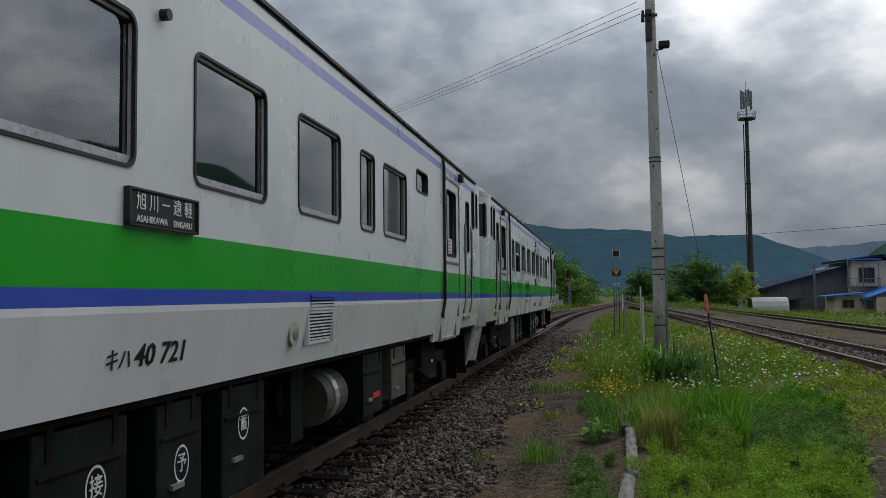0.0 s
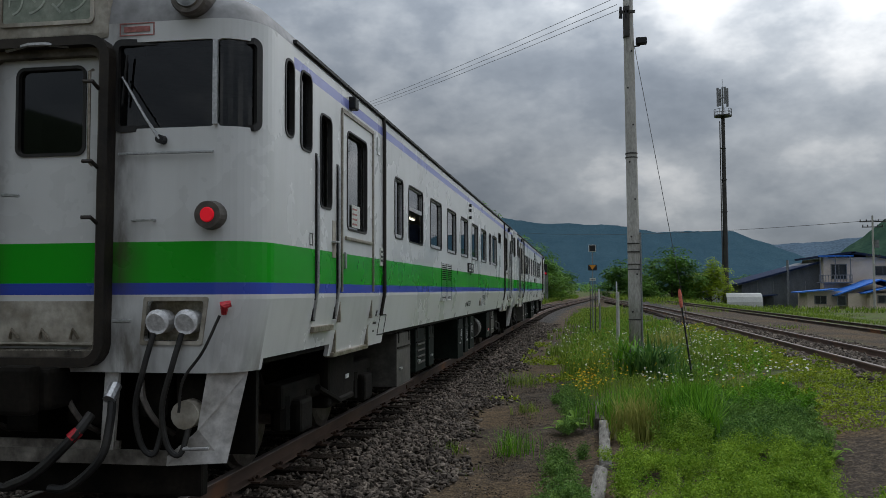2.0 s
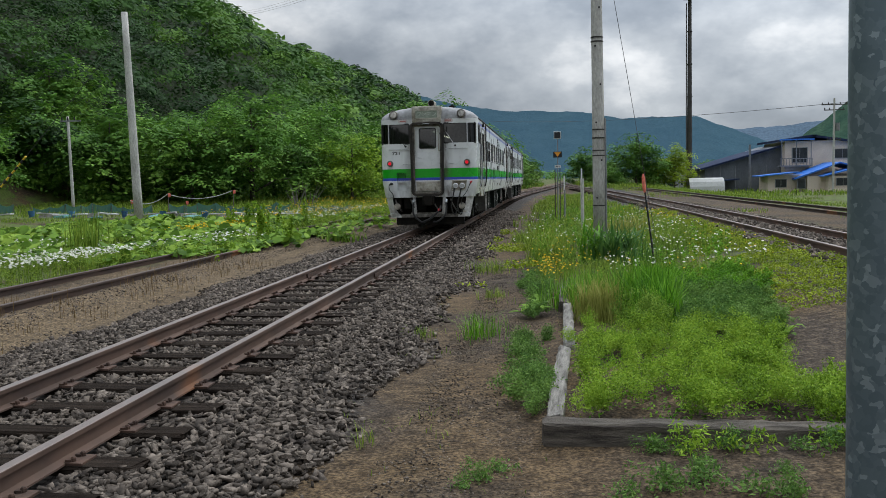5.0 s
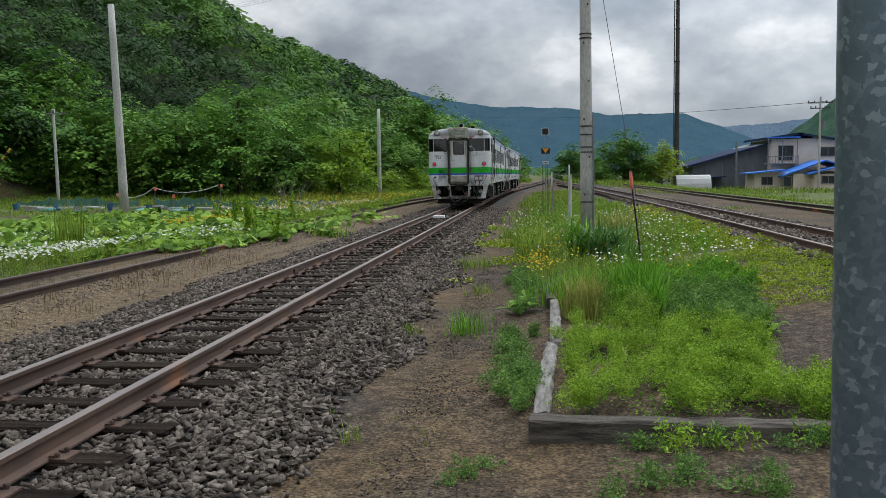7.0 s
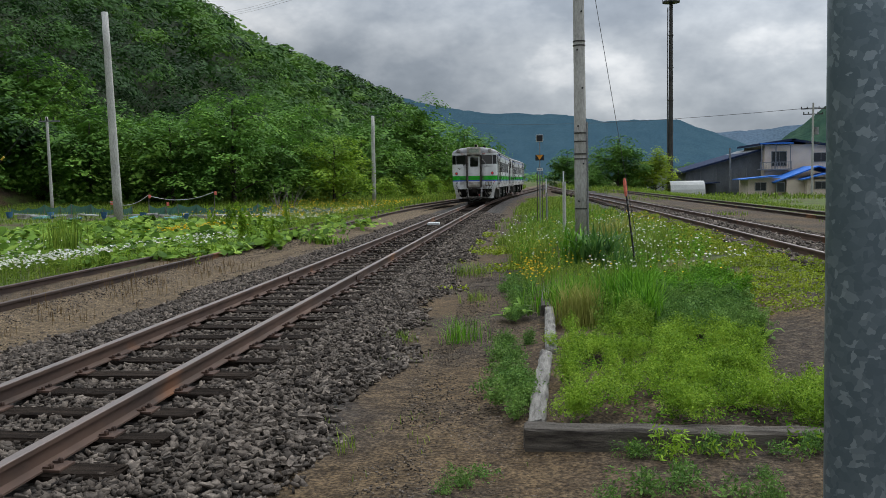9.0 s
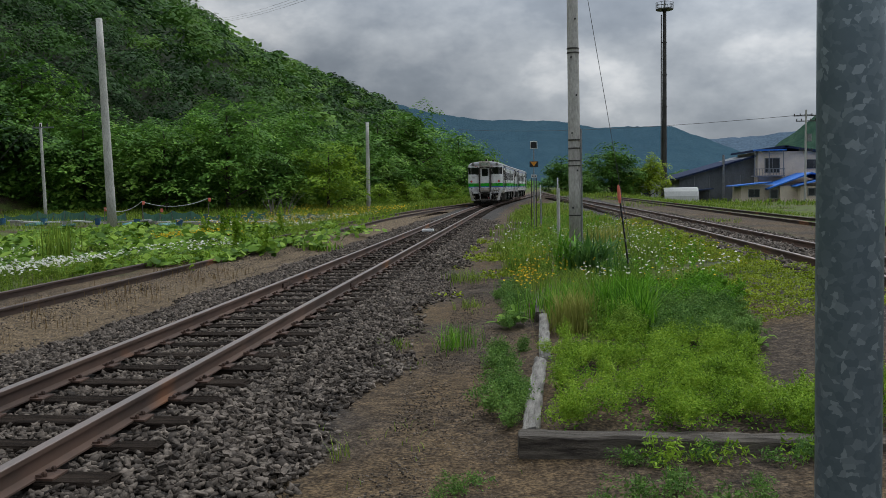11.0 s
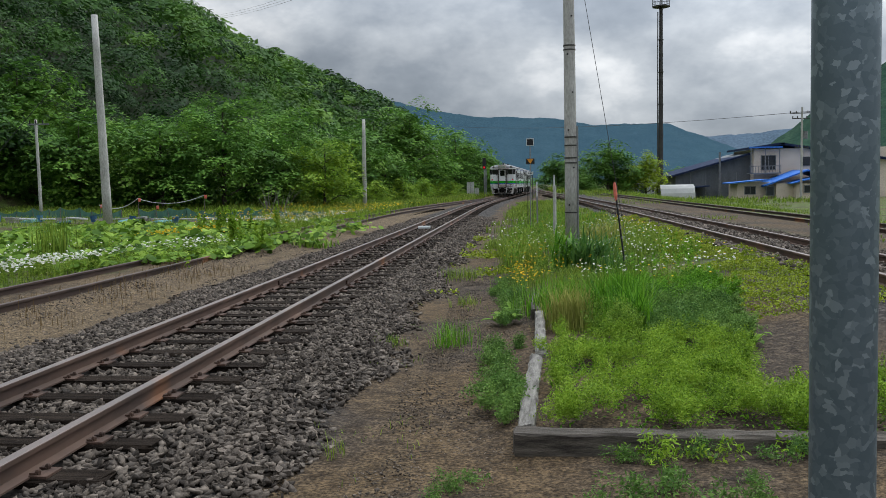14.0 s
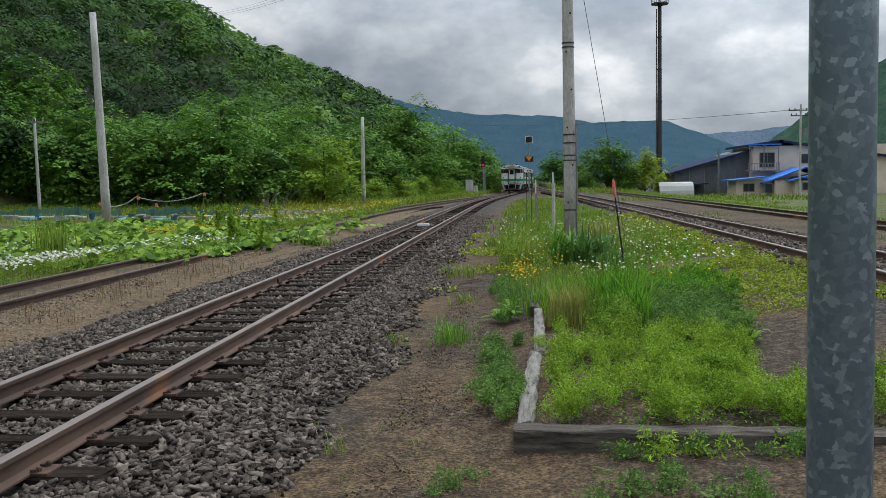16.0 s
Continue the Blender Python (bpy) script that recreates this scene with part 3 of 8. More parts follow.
def end_wall(car, front):
    place = face_place(front)
    shields = [(0.46, 1.13), (1.15, 1.42), (-1.13, -0.54), (-1.42, -1.15)]
    holes = [(a, b, 2.51, 3.07) for a, b in shields]
    us = [-FACE_U + 2 * FACE_U * i / 72 for i in range(73)]
    bm = bm_new()
    panel(bm, us, [0.96, 1.2, 1.42, 2.2, 3.2], holes + [(-0.42, 0.42, 1.06, 3.0), (-0.95, -0.66, 1.15, 1.67), (0.70, 1.08, 1.16, 1.41)], place, 0.03)
    wall = part("end_wall", bm, LIVERY, car)
    so = wall.modifiers.new("thickness", "SOLIDIFY")
    so.thickness, so.offset = 0.035, -1.0
    for (a, b), h in zip(shields, holes):
        bm = bm_new()
        n = 8
        for d in (0.018,):
            rows = [[bm.verts.new(place(a + (b - a) * i / n, v, -d)) for i in range(n + 1)] for v in (2.50, 3.08)]
            for i in range(n):
                bm.faces.new((rows[0][i], rows[0][i + 1], rows[1][i + 1], rows[1][i]))
        g = part("windscreen", bm, CAB_GLASS, car, "dark cab windscreen in a black gasket")
        g.visible_shadow = False
    for s in (1, -1):
        lo, hi = (0.46, 1.42) if s > 0 else (-1.42, -0.54)
        bm = ring(bm_new(), (lo - 0.015, hi + 0.015, 2.495, 3.085), place, 0.035, 0.014, 0.06)
        part("windscreen_gasket", bm, RUBBER, car)
        bm = bm_new()
        rows = [[bm.verts.new(place(u, v, d)) for u, d in ((s * 1.125, 0.0), (s * 1.125, 0.02), (s * 1.155, 0.02), (s * 1.155, 0.0))] for v in (2.52, 3.06)]
        for i in range(3):
            bm.faces.new((rows[0][i], rows[0][i + 1], rows[1][i + 1], rows[1][i]))
        part("windscreen_pillar", bm, ALU, car)
        x0 = 0.72 * s
        arm = [place(x0 + 0.07, 2.43, 0.05), place(x0 - 0.02, 2.56, 0.06), place(x0 - 0.20, 2.84, 0.03)]
        part("wiper_arm", tube(arm, [0.012, 0.009, 0.007], 6), ALU if s > 0 else INK, car)
        part("wiper_blade", tube([place(x0 - 0.20, 2.66, 0.03), place(x0 - 0.17, 2.98, 0.03)], 0.008, 6), INK, car)
        part("wiper_motor", tube([place(x0 + 0.07, 2.43, 0.0), place(x0 + 0.07, 2.43, 0.06)], 0.028, 10), INK, car)
        part("window_rail", tube([place(s * 0.5, 2.345, 0.03), place(s * 1.14, 2.345, 0.03)], 0.009, 6), ALU, car, "thin grey cleaning rail")
        part("grab_iron", tube([place(s * 0.60, 1.92, 0.0), place(s * 0.60, 1.92, 0.04), place(s * 0.74, 1.92, 0.04), place(s * 0.74, 1.92, 0.0)], 0.009, 6), ALU, car)
        part("side_iron", tube([place(s * 0.5, 1.285, 0.05), place(s * 0.62, 1.285, 0.05)], 0.012, 6), ALU, car)
        # lamps
        c = place(s * 1.12, 1.945)
        bm = tube([place(s * 1.12, 1.945, -0.02), place(s * 1.12, 1.945, 0.07)], [0.095, 0.085], 20)
        lamp = part("tail_lamp", bm, LAMP_DARK, car, "round tail lamp with a lit red lens")
        part("tail_lens", tube([place(s * 1.12, 1.945, 0.06), place(s * 1.12, 1.945, 0.082)], [0.052, 0.042], 18), TAIL_RED if not front else RUBBER, lamp)
        hy = Vector((s * 0.98, -0.06, 3.335)) if not front else Vector((-s * 0.98, CAR + 0.06, 3.335))
        dy = Vector((0, 1 if not front else -1, 0))
        lamp = part("head_lamp", tube([hy + dy * 0.35, hy, hy - dy * 0.02, hy - dy * 0.02], [0.125, 0.125, 0.115, 0.095], 24), LAMP_DARK, car, "round head lamp in a sooty housing")
        part("lens", tube([hy - dy * 0.015, hy - dy * 0.03], [0.092, 0.08], 22), LENS, lamp)
    # gangway door in its rubber frame
    bm = ring(bm_new(), (-0.51, 0.46, 1.0, 3.1), place, 0.055, 0.10, 0.14)
    part("gangway_frame", bm, GANGWAY, car, "sooty black rubber gangway frame")
    bm = ring(bm_new(), (-0.45, 0.40, 1.06, 3.04), place, 0.045, 0.03, 0.10)
    part("gangway_lining", bm, SOOTY_STEEL, car, "stained inner door surround")
    bm = bm_new()
    panel(bm, [-0.42, 0.42], [1.06, 3.02], [(-0.26, 0.23, 2.36, 2.94)], lambda u, v: place(u, v, -0.03), 0.06)
    door = part("gangway_door", bm, LIVERY, car)
    g = part("pane", pane((-0.26, 0.23, 2.36, 2.94), place, 0.05), CAB_GLASS, door)
    g.visible_shadow = False
    part("gasket", ring(bm_new(), (-0.26, 0.23, 2.36, 2.94), place, 0.014, 0.012, 0.06, 0.03), RUBBER, door)
    part("kick_plate", ring(bm_new(), (-0.40, 0.36, 1.10, 1.14), place, 0.005, 0.03, 0.01), GRIMY, door)
    p, q = place(-0.38, 1.12, -0.025), place(0.34, 1.40, -0.02)
    part("stained_panel", box(min(p.x, q.x), max(p.x, q.x), min(p.y, q.y), max(p.y, q.y), 1.12, 1.41), GRIMY, door, "rust-stained lower panel")
    for u in (-0.24, -0.02, 0.2):
        part("hinge", tube([place(u - 0.03, 1.17, 0.0), place(u, 1.23, 0.02), place(u + 0.03, 1.17, 0.0)], 0.012, 6), STAINLESS, door)
    part("door_lever", tube([place(-0.30, 2.10, 0.0), place(-0.30, 2.10, 0.05), place(-0.18, 2.09, 0.05)], 0.011, 6), ALU, door)
    for s in (1, -1):
        part("gangway_handrail", tube([place(s * 0.34 - 0.03, 2.9, 0.02), place(s * 0.34 - 0.03, 2.88, 0.06), place(s * 0.34 - 0.03, 2.3, 0.06), place(s * 0.34 - 0.03, 2.28, 0.02)], 0.010, 6), STAINLESS, car)
        for z in (1.9, 2.25, 2.75):
            part("clamp", tube([place(s * 0.44 - 0.03, z, 0.12), place(s * 0.44 - 0.03, z + 0.03, 0.19), place(s * 0.38 - 0.03, z + 0.03, 0.19)], 0.014, 6), GANGWAY, car)
    part("catch", tube([place(-0.28, 3.04, 0.06), place(-0.10, 3.06, 0.10), place(0.02, 3.06, 0.1), place(0.16, 3.05, 0.06)], 0.014, 6), ALU, car)
    # route board housing
    p, q = place(-0.46, 3.1, 0.02), place(0.41, 3.57, -0.5)
    housing = part("route_housing", box(min(p.x, q.x), max(p.x, q.x), min(p.y, q.y), max(p.y, q.y), 3.10, 3.57, 0.04), GRIMY, car, "sooty destination housing over the gangway door")
    part("surround", ring(bm_new(), (-0.36, 0.31, 3.21, 3.46), lambda u, v, d=0.0: place(u, v, d + 0.02), 0.02, 0.015, 0.04), GRIMY, housing)
    p, q = place(-0.34, 3.22, 0.024), place(0.29, 3.45, 0.0)
    part("roll_sign", box(min(p.x, q.x), max(p.x, q.x), min(p.y, q.y), max(p.y, q.y), 3.22, 3.45), ROLL_SIGN, housing)
    flip = Matrix.Rotation(radians(90), 4, "X") if not front else Matrix.Rotation(radians(180), 4, "Z") @ Matrix.Rotation(radians(90), 4, "X")
    letters("ワンマン", 0.155, FADED, Matrix.Translation(place(-0.025, 3.335, 0.0265)) @ flip, "lettering", housing, 0.95)
    letters("721", 0.135, INK, Matrix.Translation(place(-0.93, 2.235, 0.002)) @ flip, "fleet_number", car, 1.25)
    for u in (-0.72, 0.60):
        for a, b, c, d in ((-0.12, 0.12, 0.035, 0.042), (-0.12, 0.12, -0.042, -0.035), (-0.12, -0.113, -0.042, 0.042), (0.113, 0.12, -0.042, 0.042), (-0.09, 0.09, -0.018, 0.018)):
            p, q = place(u + a, 3.185 + c - 0.03, 0.004), place(u + b, 3.185 + d - 0.03, 0.001)
            part("warning_bar", box(min(p.x, q.x), max(p.x, q.x), min(p.y, q.y), max(p.y, q.y), min(p.z, q.z), max(p.z, q.z)), RED_BAR, car)
    # foot recess, jumper sockets, cables
    p, q = place(-0.96, 1.14, 0.003), place(-0.65, 1.68, -0.001)
    rec = part("step_recess", ring(bm_new(), (-0.96, -0.65, 1.14, 1.68), place, 0.012, 0.006, 0.015), LIVERY, car, "recessed steps in the end wall")
    bm = bm_new()
    for a, b, c, d, e, f in ((-0.96, -0.65, 1.14, 1.68, 0.14, 0.15), (-0.96, -0.945, 1.14, 1.68, 0.0, 0.15), (-0.665, -0.65, 1.14, 1.68, 0.0, 0.15), (-0.96, -0.65, 1.14, 1.155, 0.0, 0.15), (-0.96, -0.65, 1.665, 1.68, 0.0, 0.15), (-0.95, -0.66, 1.40, 1.415, 0.04, 0.14)):
        p, q = place(a, c, -e), place(b, d, -f)
        add_box(bm, min(p.x, q.x), max(p.x, q.x), min(p.y, q.y), max(p.y, q.y), c, d)
    part("recess_lining", bm, LIVERY, rec)
    sock = part("socket_recess", ring(bm_new(), (0.68, 1.10, 1.14, 1.43), place, 0.02, 0.012, 0.015), GRIMY, car, "rusty jumper socket recess")
    p, q = place(0.69, 1.15, -0.08), place(1.09, 1.42, -0.09)
    part("backing", box(min(p.x, q.x), max(p.x, q.x), min(p.y, q.y), max(p.y, q.y), 1.16, 1.41), STAINLESS, sock)
    for u in (0.79, 0.985):
        cap = part("socket_cap", tube([place(u, 1.28, -0.08), place(u, 1.28, 0.03), place(u, 1.275, 0.042)], [0.075, 0.078, 0.06], 18), CHALK, sock, "white round socket cap")
        part("jumper_cable", tube(flowing([place(u - 0.02, 1.21, 0.02), place(u - 0.04, 1.0, 0.06), place(u - 0.08, 0.75, 0.05), place(u - 0.02, 0.52, 0.03), place(u + 0.08, 0.46, 0.02), place(u + 0.1, 0.62, -0.02)]), 0.019, 8), RUBBER, car, "black hanging jumper cable")
    part("red_plug", tube([place(1.22, 1.33, 0.02), place(1.215, 1.385, 0.05), place(1.25, 1.395, 0.05)], [0.018, 0.032, 0.02], 10), RED_PAINT, car, "red plug")
    part("thin_cable", tube(flowing([place(1.20, 1.32, 0.05), place(1.14, 1.1, 0.06), place(1.03, 0.92, 0.05), place(1.02, 0.72, 0.03)]), 0.010, 6), RUBBER, car)
    part("plug", tube([place(-1.08, 1.36, 0.01), place(-1.10, 1.365, 0.06), place(-1.15, 1.34, 0.06)], [0.035, 0.042, 0.022], 10), RUBBER, car)
    part("thin_cable", tube(flowing([place(-1.16, 1.34, 0.06), place(-1.17, 1.2, 0.08), place(-1.10, 1.06, 0.06), place(-1.12, 0.9, 0.05)]), 0.012, 6), RUBBER, car)
    # snow plough frame under the floor
    def flat(us_vs, d, name, mat):
        bm = bm_new()
        a = [bm.verts.new(place(u, v, d)) for u, v in us_vs]
        b = [bm.verts.new(place(u, v, d - 0.03)) for u, v in us_vs]
        bm.faces.new(a)
        bm.faces.new(b[::-1])
        for i in range(len(a)):
            bm.faces.new((a[i], b[i], b[(i + 1) % len(a)], a[(i + 1) % len(a)]))
        return part(name, bm, mat, car)
    for s in (1, -1):
        o = (lambda pts: pts if s > 0 else pts[::-1])
        flat(o([(s * 1.16, 0.96), (s * 1.15, 0.60), (s * 0.95, 0.44), (s * 0.95, 0.38), (s * 1.42, 0.38), (s * 1.47, 0.96)]), -0.02, "skirt_plate", WHITE_STEEL)
        flat(o([(s * 0.42, 0.96), (s * 0.42, 0.45), (s * 0.52, 0.45), (s * 0.52, 0.96)]), -0.03, "skirt_post", WHITE_STEEL)
        part("skirt_step", tube([place(s * 1.1, 0.50, 0.0), place(s * 1.1, 0.50, 0.05), place(s * 1.25, 0.50, 0.05), place(s * 1.25, 0.50, 0.0)], 0.010, 6), ALU, car)
    flat([(-0.95, 0.38), (0.95, 0.38), (0.95, 0.47), (-0.95, 0.47)], -0.024, "skirt_beam", DIRTY_STEEL)
    flat([(-0.62, 0.47), (0.55, 0.47), (0.55, 0.52), (-0.62, 0.52)], -0.05, "plough_bar", DIRTY_STEEL)
    dd = (lambda y: y if not front else CAR - y)
    part("plough_blade", box(-1.0, 1.0, *sorted((dd(0.15), dd(0.25))), 0.16, 0.38, 0.02), BLACK_IRON, car, "black snow plough blade")
    bm = box(-0.17, 0.17, *sorted((dd(-0.22), dd(0.5))), 0.74, 1.0, 0.03)
    add_box(bm, -0.11, 0.11, *sorted((dd(-0.32), dd(-0.2))), 0.72, 1.02, 0.03)
    part("coupler", bm, BLACK_IRON, car, "black knuckle coupler")
    for x, drop in ((-0.45, 0.62), (0.5, 0.6)):
        sx = x if not front else -x
        hose = part("air_hose", tube(flowing([Vector((sx, dd(-0.06), 0.82)), Vector((sx * 1.02, dd(-0.10), 0.66)), Vector((sx * 0.95, dd(-0.14), 0.45)), Vector((sx * 0.55, dd(-0.14), 0.27)), Vector((sx * 0.25, dd(-0.13), 0.25))]), 0.027, 8), RUBBER, car, "black air brake hose")
        part("cock", tube([Vector((sx, dd(-0.02), 0.88)), Vector((sx, dd(-0.10), 0.80))], 0.04, 10), ALU, hose)
    sx = 0.35 if not front else -0.35
    hose = part("air_hose", tube(flowing([Vector((sx, dd(-0.05), 0.70)), Vector((sx - 0.05, dd(-0.15), 0.58)), Vector((sx * 0.2, dd(-0.18), 0.36)), Vector((-sx * 0.4, dd(-0.16), 0.26))]), 0.032, 8), RUBBER, car)
    part("red_collar", tube([Vector((sx - 0.03, dd(-0.13), 0.61)), Vector((sx - 0.07, dd(-0.155), 0.565))], 0.036, 10), RED_PAINT, hose)
    for x, w, z in ((-0.95, 0.12, 0.55), (-0.66, 0.10, 0.62), (-0.25, 0.12, 0.55), (0.2, 0.13, 0.6), (0.68, 0.1, 0.66), (0.95, 0.12, 0.5)):
        part("brake_rigging", box(x - w, x + w, *sorted((dd(0.12), dd(0.4))), z, 0.95, 0.03), BLACK_IRON, car)
    # black plate added behind the rigging to stop light passing under the car
    part("draft_plate", box(-1.2, 1.2, *sorted((dd(0.55), dd(0.6))), 0.36, 0.98), BLACK_IRON, car)
    for x in (-1.0, -0.55, 0.1, 0.62):
        part("air_pipe", tube(flowing([Vector((x, dd(0.08), 0.9)), Vector((x + 0.05, dd(0.02), 0.78)), Vector((x + 0.12, dd(0.06), 0.64)), Vector((x + 0.16, dd(0.2), 0.55))]), 0.02, 6), LAMP_DARK, car)
    for s in (1, -1):
        part("pipe_end", tube([Vector((s * 0.95, dd(0.0), 0.70)), Vector((s * 0.95, dd(0.2), 0.70))], 0.09, 14), GRIMY, car)


def roof(car):
    bm = bm_new()
    ys = [0, 0.015, 0.04, 0.08, 0.14, 0.22, 0.32, 0.45, 0.8]
    ys = ys + [0.8 + (CAR - 1.6) * i / 12 for i in range(1, 12)] + [CAR - y for y in ys[::-1]]
    ss = [-1, -0.97, -0.92, -0.85, -0.75, -0.6, -0.4, -0.2, 0, 0.2, 0.4, 0.6, 0.75, 0.85, 0.92, 0.97, 1]
    rows = []
    for y in ys:
        d = min(y, CAR - y)
        xm = HW if d >= 0.32 else 1.12 + 0.29 * math.sqrt(max(0, 1 - (1 - d / 0.32) ** 2))
        g = math.sqrt(1 - (1 - min(d / 0.5, 1)) ** 4)
        rows.append([bm.verts.new((s * xm, y, 3.2 + 0.37 * math.sqrt(max(0, 1 - abs(s) ** 2.6)) * g)) for s in ss])
    for a, b in zip(rows, rows[1:]):
        for i in range(len(ss) - 1):
            bm.faces.new((a[i], a[i + 1], b[i + 1], b[i]))
    part("roof", bm, ROOFING, car, "weathered grey roof", smooth=True)
    for y in (4.5, 7.5, 10.4, 13.2, 16.2):
        part("roof_vent", box(-0.35, 0.35, y - 0.4, y + 0.4, 3.52, 3.70, 0.06), ROOFING, car)
    for d, y in ((1, 0.55), (-1, CAR - 0.55)):
        part("horn_cover", tube([(0.1 * d, y - 0.42 * d, 3.66), (0.1 * d, y, 3.66)], [0.10, 0.10], 14), GRIMY, car, "round horn cover on the roof")
        part("horn_mouth", tube([(0.1 * d, y - 0.43 * d, 3.66), (0.1 * d, y - 0.41 * d, 3.66)], [0.085, 0.085], 14), BLACK_IRON, car)
        part("horn_base", box(-0.04 + 0.1 * d, 0.04 + 0.1 * d, *sorted((y - 0.3 * d, y)), 3.44, 3.60), BLACK_IRON, car)
        part("antenna", tube([(0.65 * d, y + 0.1, 3.45), (0.65 * d, y + 0.1, 3.62), (0.65 * d, y + 0.1, 3.66)], [0.05, 0.03, 0.01], 8), BLACK_IRON, car)
    part("exhaust_stack", tube([(0.5, 1.9, 3.45), (0.5, 1.9, 3.72)], 0.09, 12), BLACK_IRON, car, "sooty exhaust stack")


def interior(car):
    part("inner_floor", box(-1.3, 1.3, 0.25, CAR - 0.25, 1.14, 1.2), INSIDE_DARK, car)
    part("inner_ceiling", box(-1.32, 1.32, 0.5, CAR - 0.5, 3.13, 3.17), INSIDE, car)
    for y in (3.75, CAR - 3.75, 1.85, CAR - 1.85):
        bm = box(-1.32, -0.42, y - 0.02, y + 0.02, 1.2, 3.13)
        add_box(bm, 0.42, 1.32, y - 0.02, y + 0.02, 1.2, 3.13)
        part("partition", bm, INSIDE, car)
    for i in range(7):
        for x in (-0.45, 0.45):
            part("ceiling_tube", box(x - 0.02, x + 0.02, 4.6 + 1.45 * i, 5.7 + 1.45 * i, 3.09, 3.12), TUBE_LIGHT, car, "lit ceiling tube")
    for i in range(7):
        y = 4.55 + 1.45 * i
        for x0, x1 in ((-1.3, -0.38), (0.38, 1.3)):
            bm = box(x0, x1, y - 0.09, y + 0.09, 1.5, 2.34, 0.05)
            add_box(bm, x0, x1, y + 0.05, y + 0.55, 1.5, 1.64, 0.04)
            part("seat", bm, MOQUETTE, car)


def bogie(car, yc):
    bm = bm_new()
    for s in (1, -1):
        add_box(bm, *sorted((s * 0.86, s * 1.04)), yc - 1.45, yc + 1.45, 0.52, 0.72, 0.03)
        add_box(bm, *sorted((s * 0.80, s * 1.12)), yc - 0.45, yc + 0.45, 0.40, 0.9, 0.04)
        for y in (-1.05, 1.05):
            add_box(bm, *sorted((s * 0.88, s * 1.12)), yc + y - 0.17, yc + y + 0.17, 0.30, 0.58, 0.04)
            for k in (-0.26, 0.26):
                add_tube(bm, [(s * 0.98, yc + y + k, 0.35), (s * 0.98, yc + y + k, 0.62)], 0.08, 10)
        add_tube(bm, [(s * 1.1, yc - 0.7, 0.62), (s * 1.14, yc - 0.2, 0.45), (s * 1.14, yc + 0.25, 0.45)], 0.03, 6)
    add_box(bm, -0.9, 0.9, yc - 0.3, yc + 0.3, 0.45, 0.8, 0.03)
    b = part("bogie", bm, BLACK_IRON, car, "grimy black bogie frame")
    wheels = []
    for y in (-1.05, 1.05):
        bm = tube([(-0.9, 0, 0), (0.9, 0, 0)], 0.08, 12)
        for s in (1, -1):
            add_tube(bm, [(s * 0.50, 0, 0), (s * 0.535, 0, 0), (s * 0.54, 0, 0), (s * 0.60, 0, 0), (s * 0.62, 0, 0)], [0.455, 0.455, 0.43, 0.425, 0.36], 36)
            add_box(bm, *sorted((s * 0.62, s * 0.64)), -0.25, 0.25, -0.04, 0.04)
        w = part("wheelset", bm, WHEEL_STEEL, b, "worn steel wheelset")
        w.location = (0, yc + y, 0.43)
        wheels.append(w)
    for s in (1, -1):
        part("marking", box(*sorted((s * 1.121, s * 1.126)), yc + 0.1, yc + 0.22, 0.62, 0.66), CHALK, b)
    return wheels


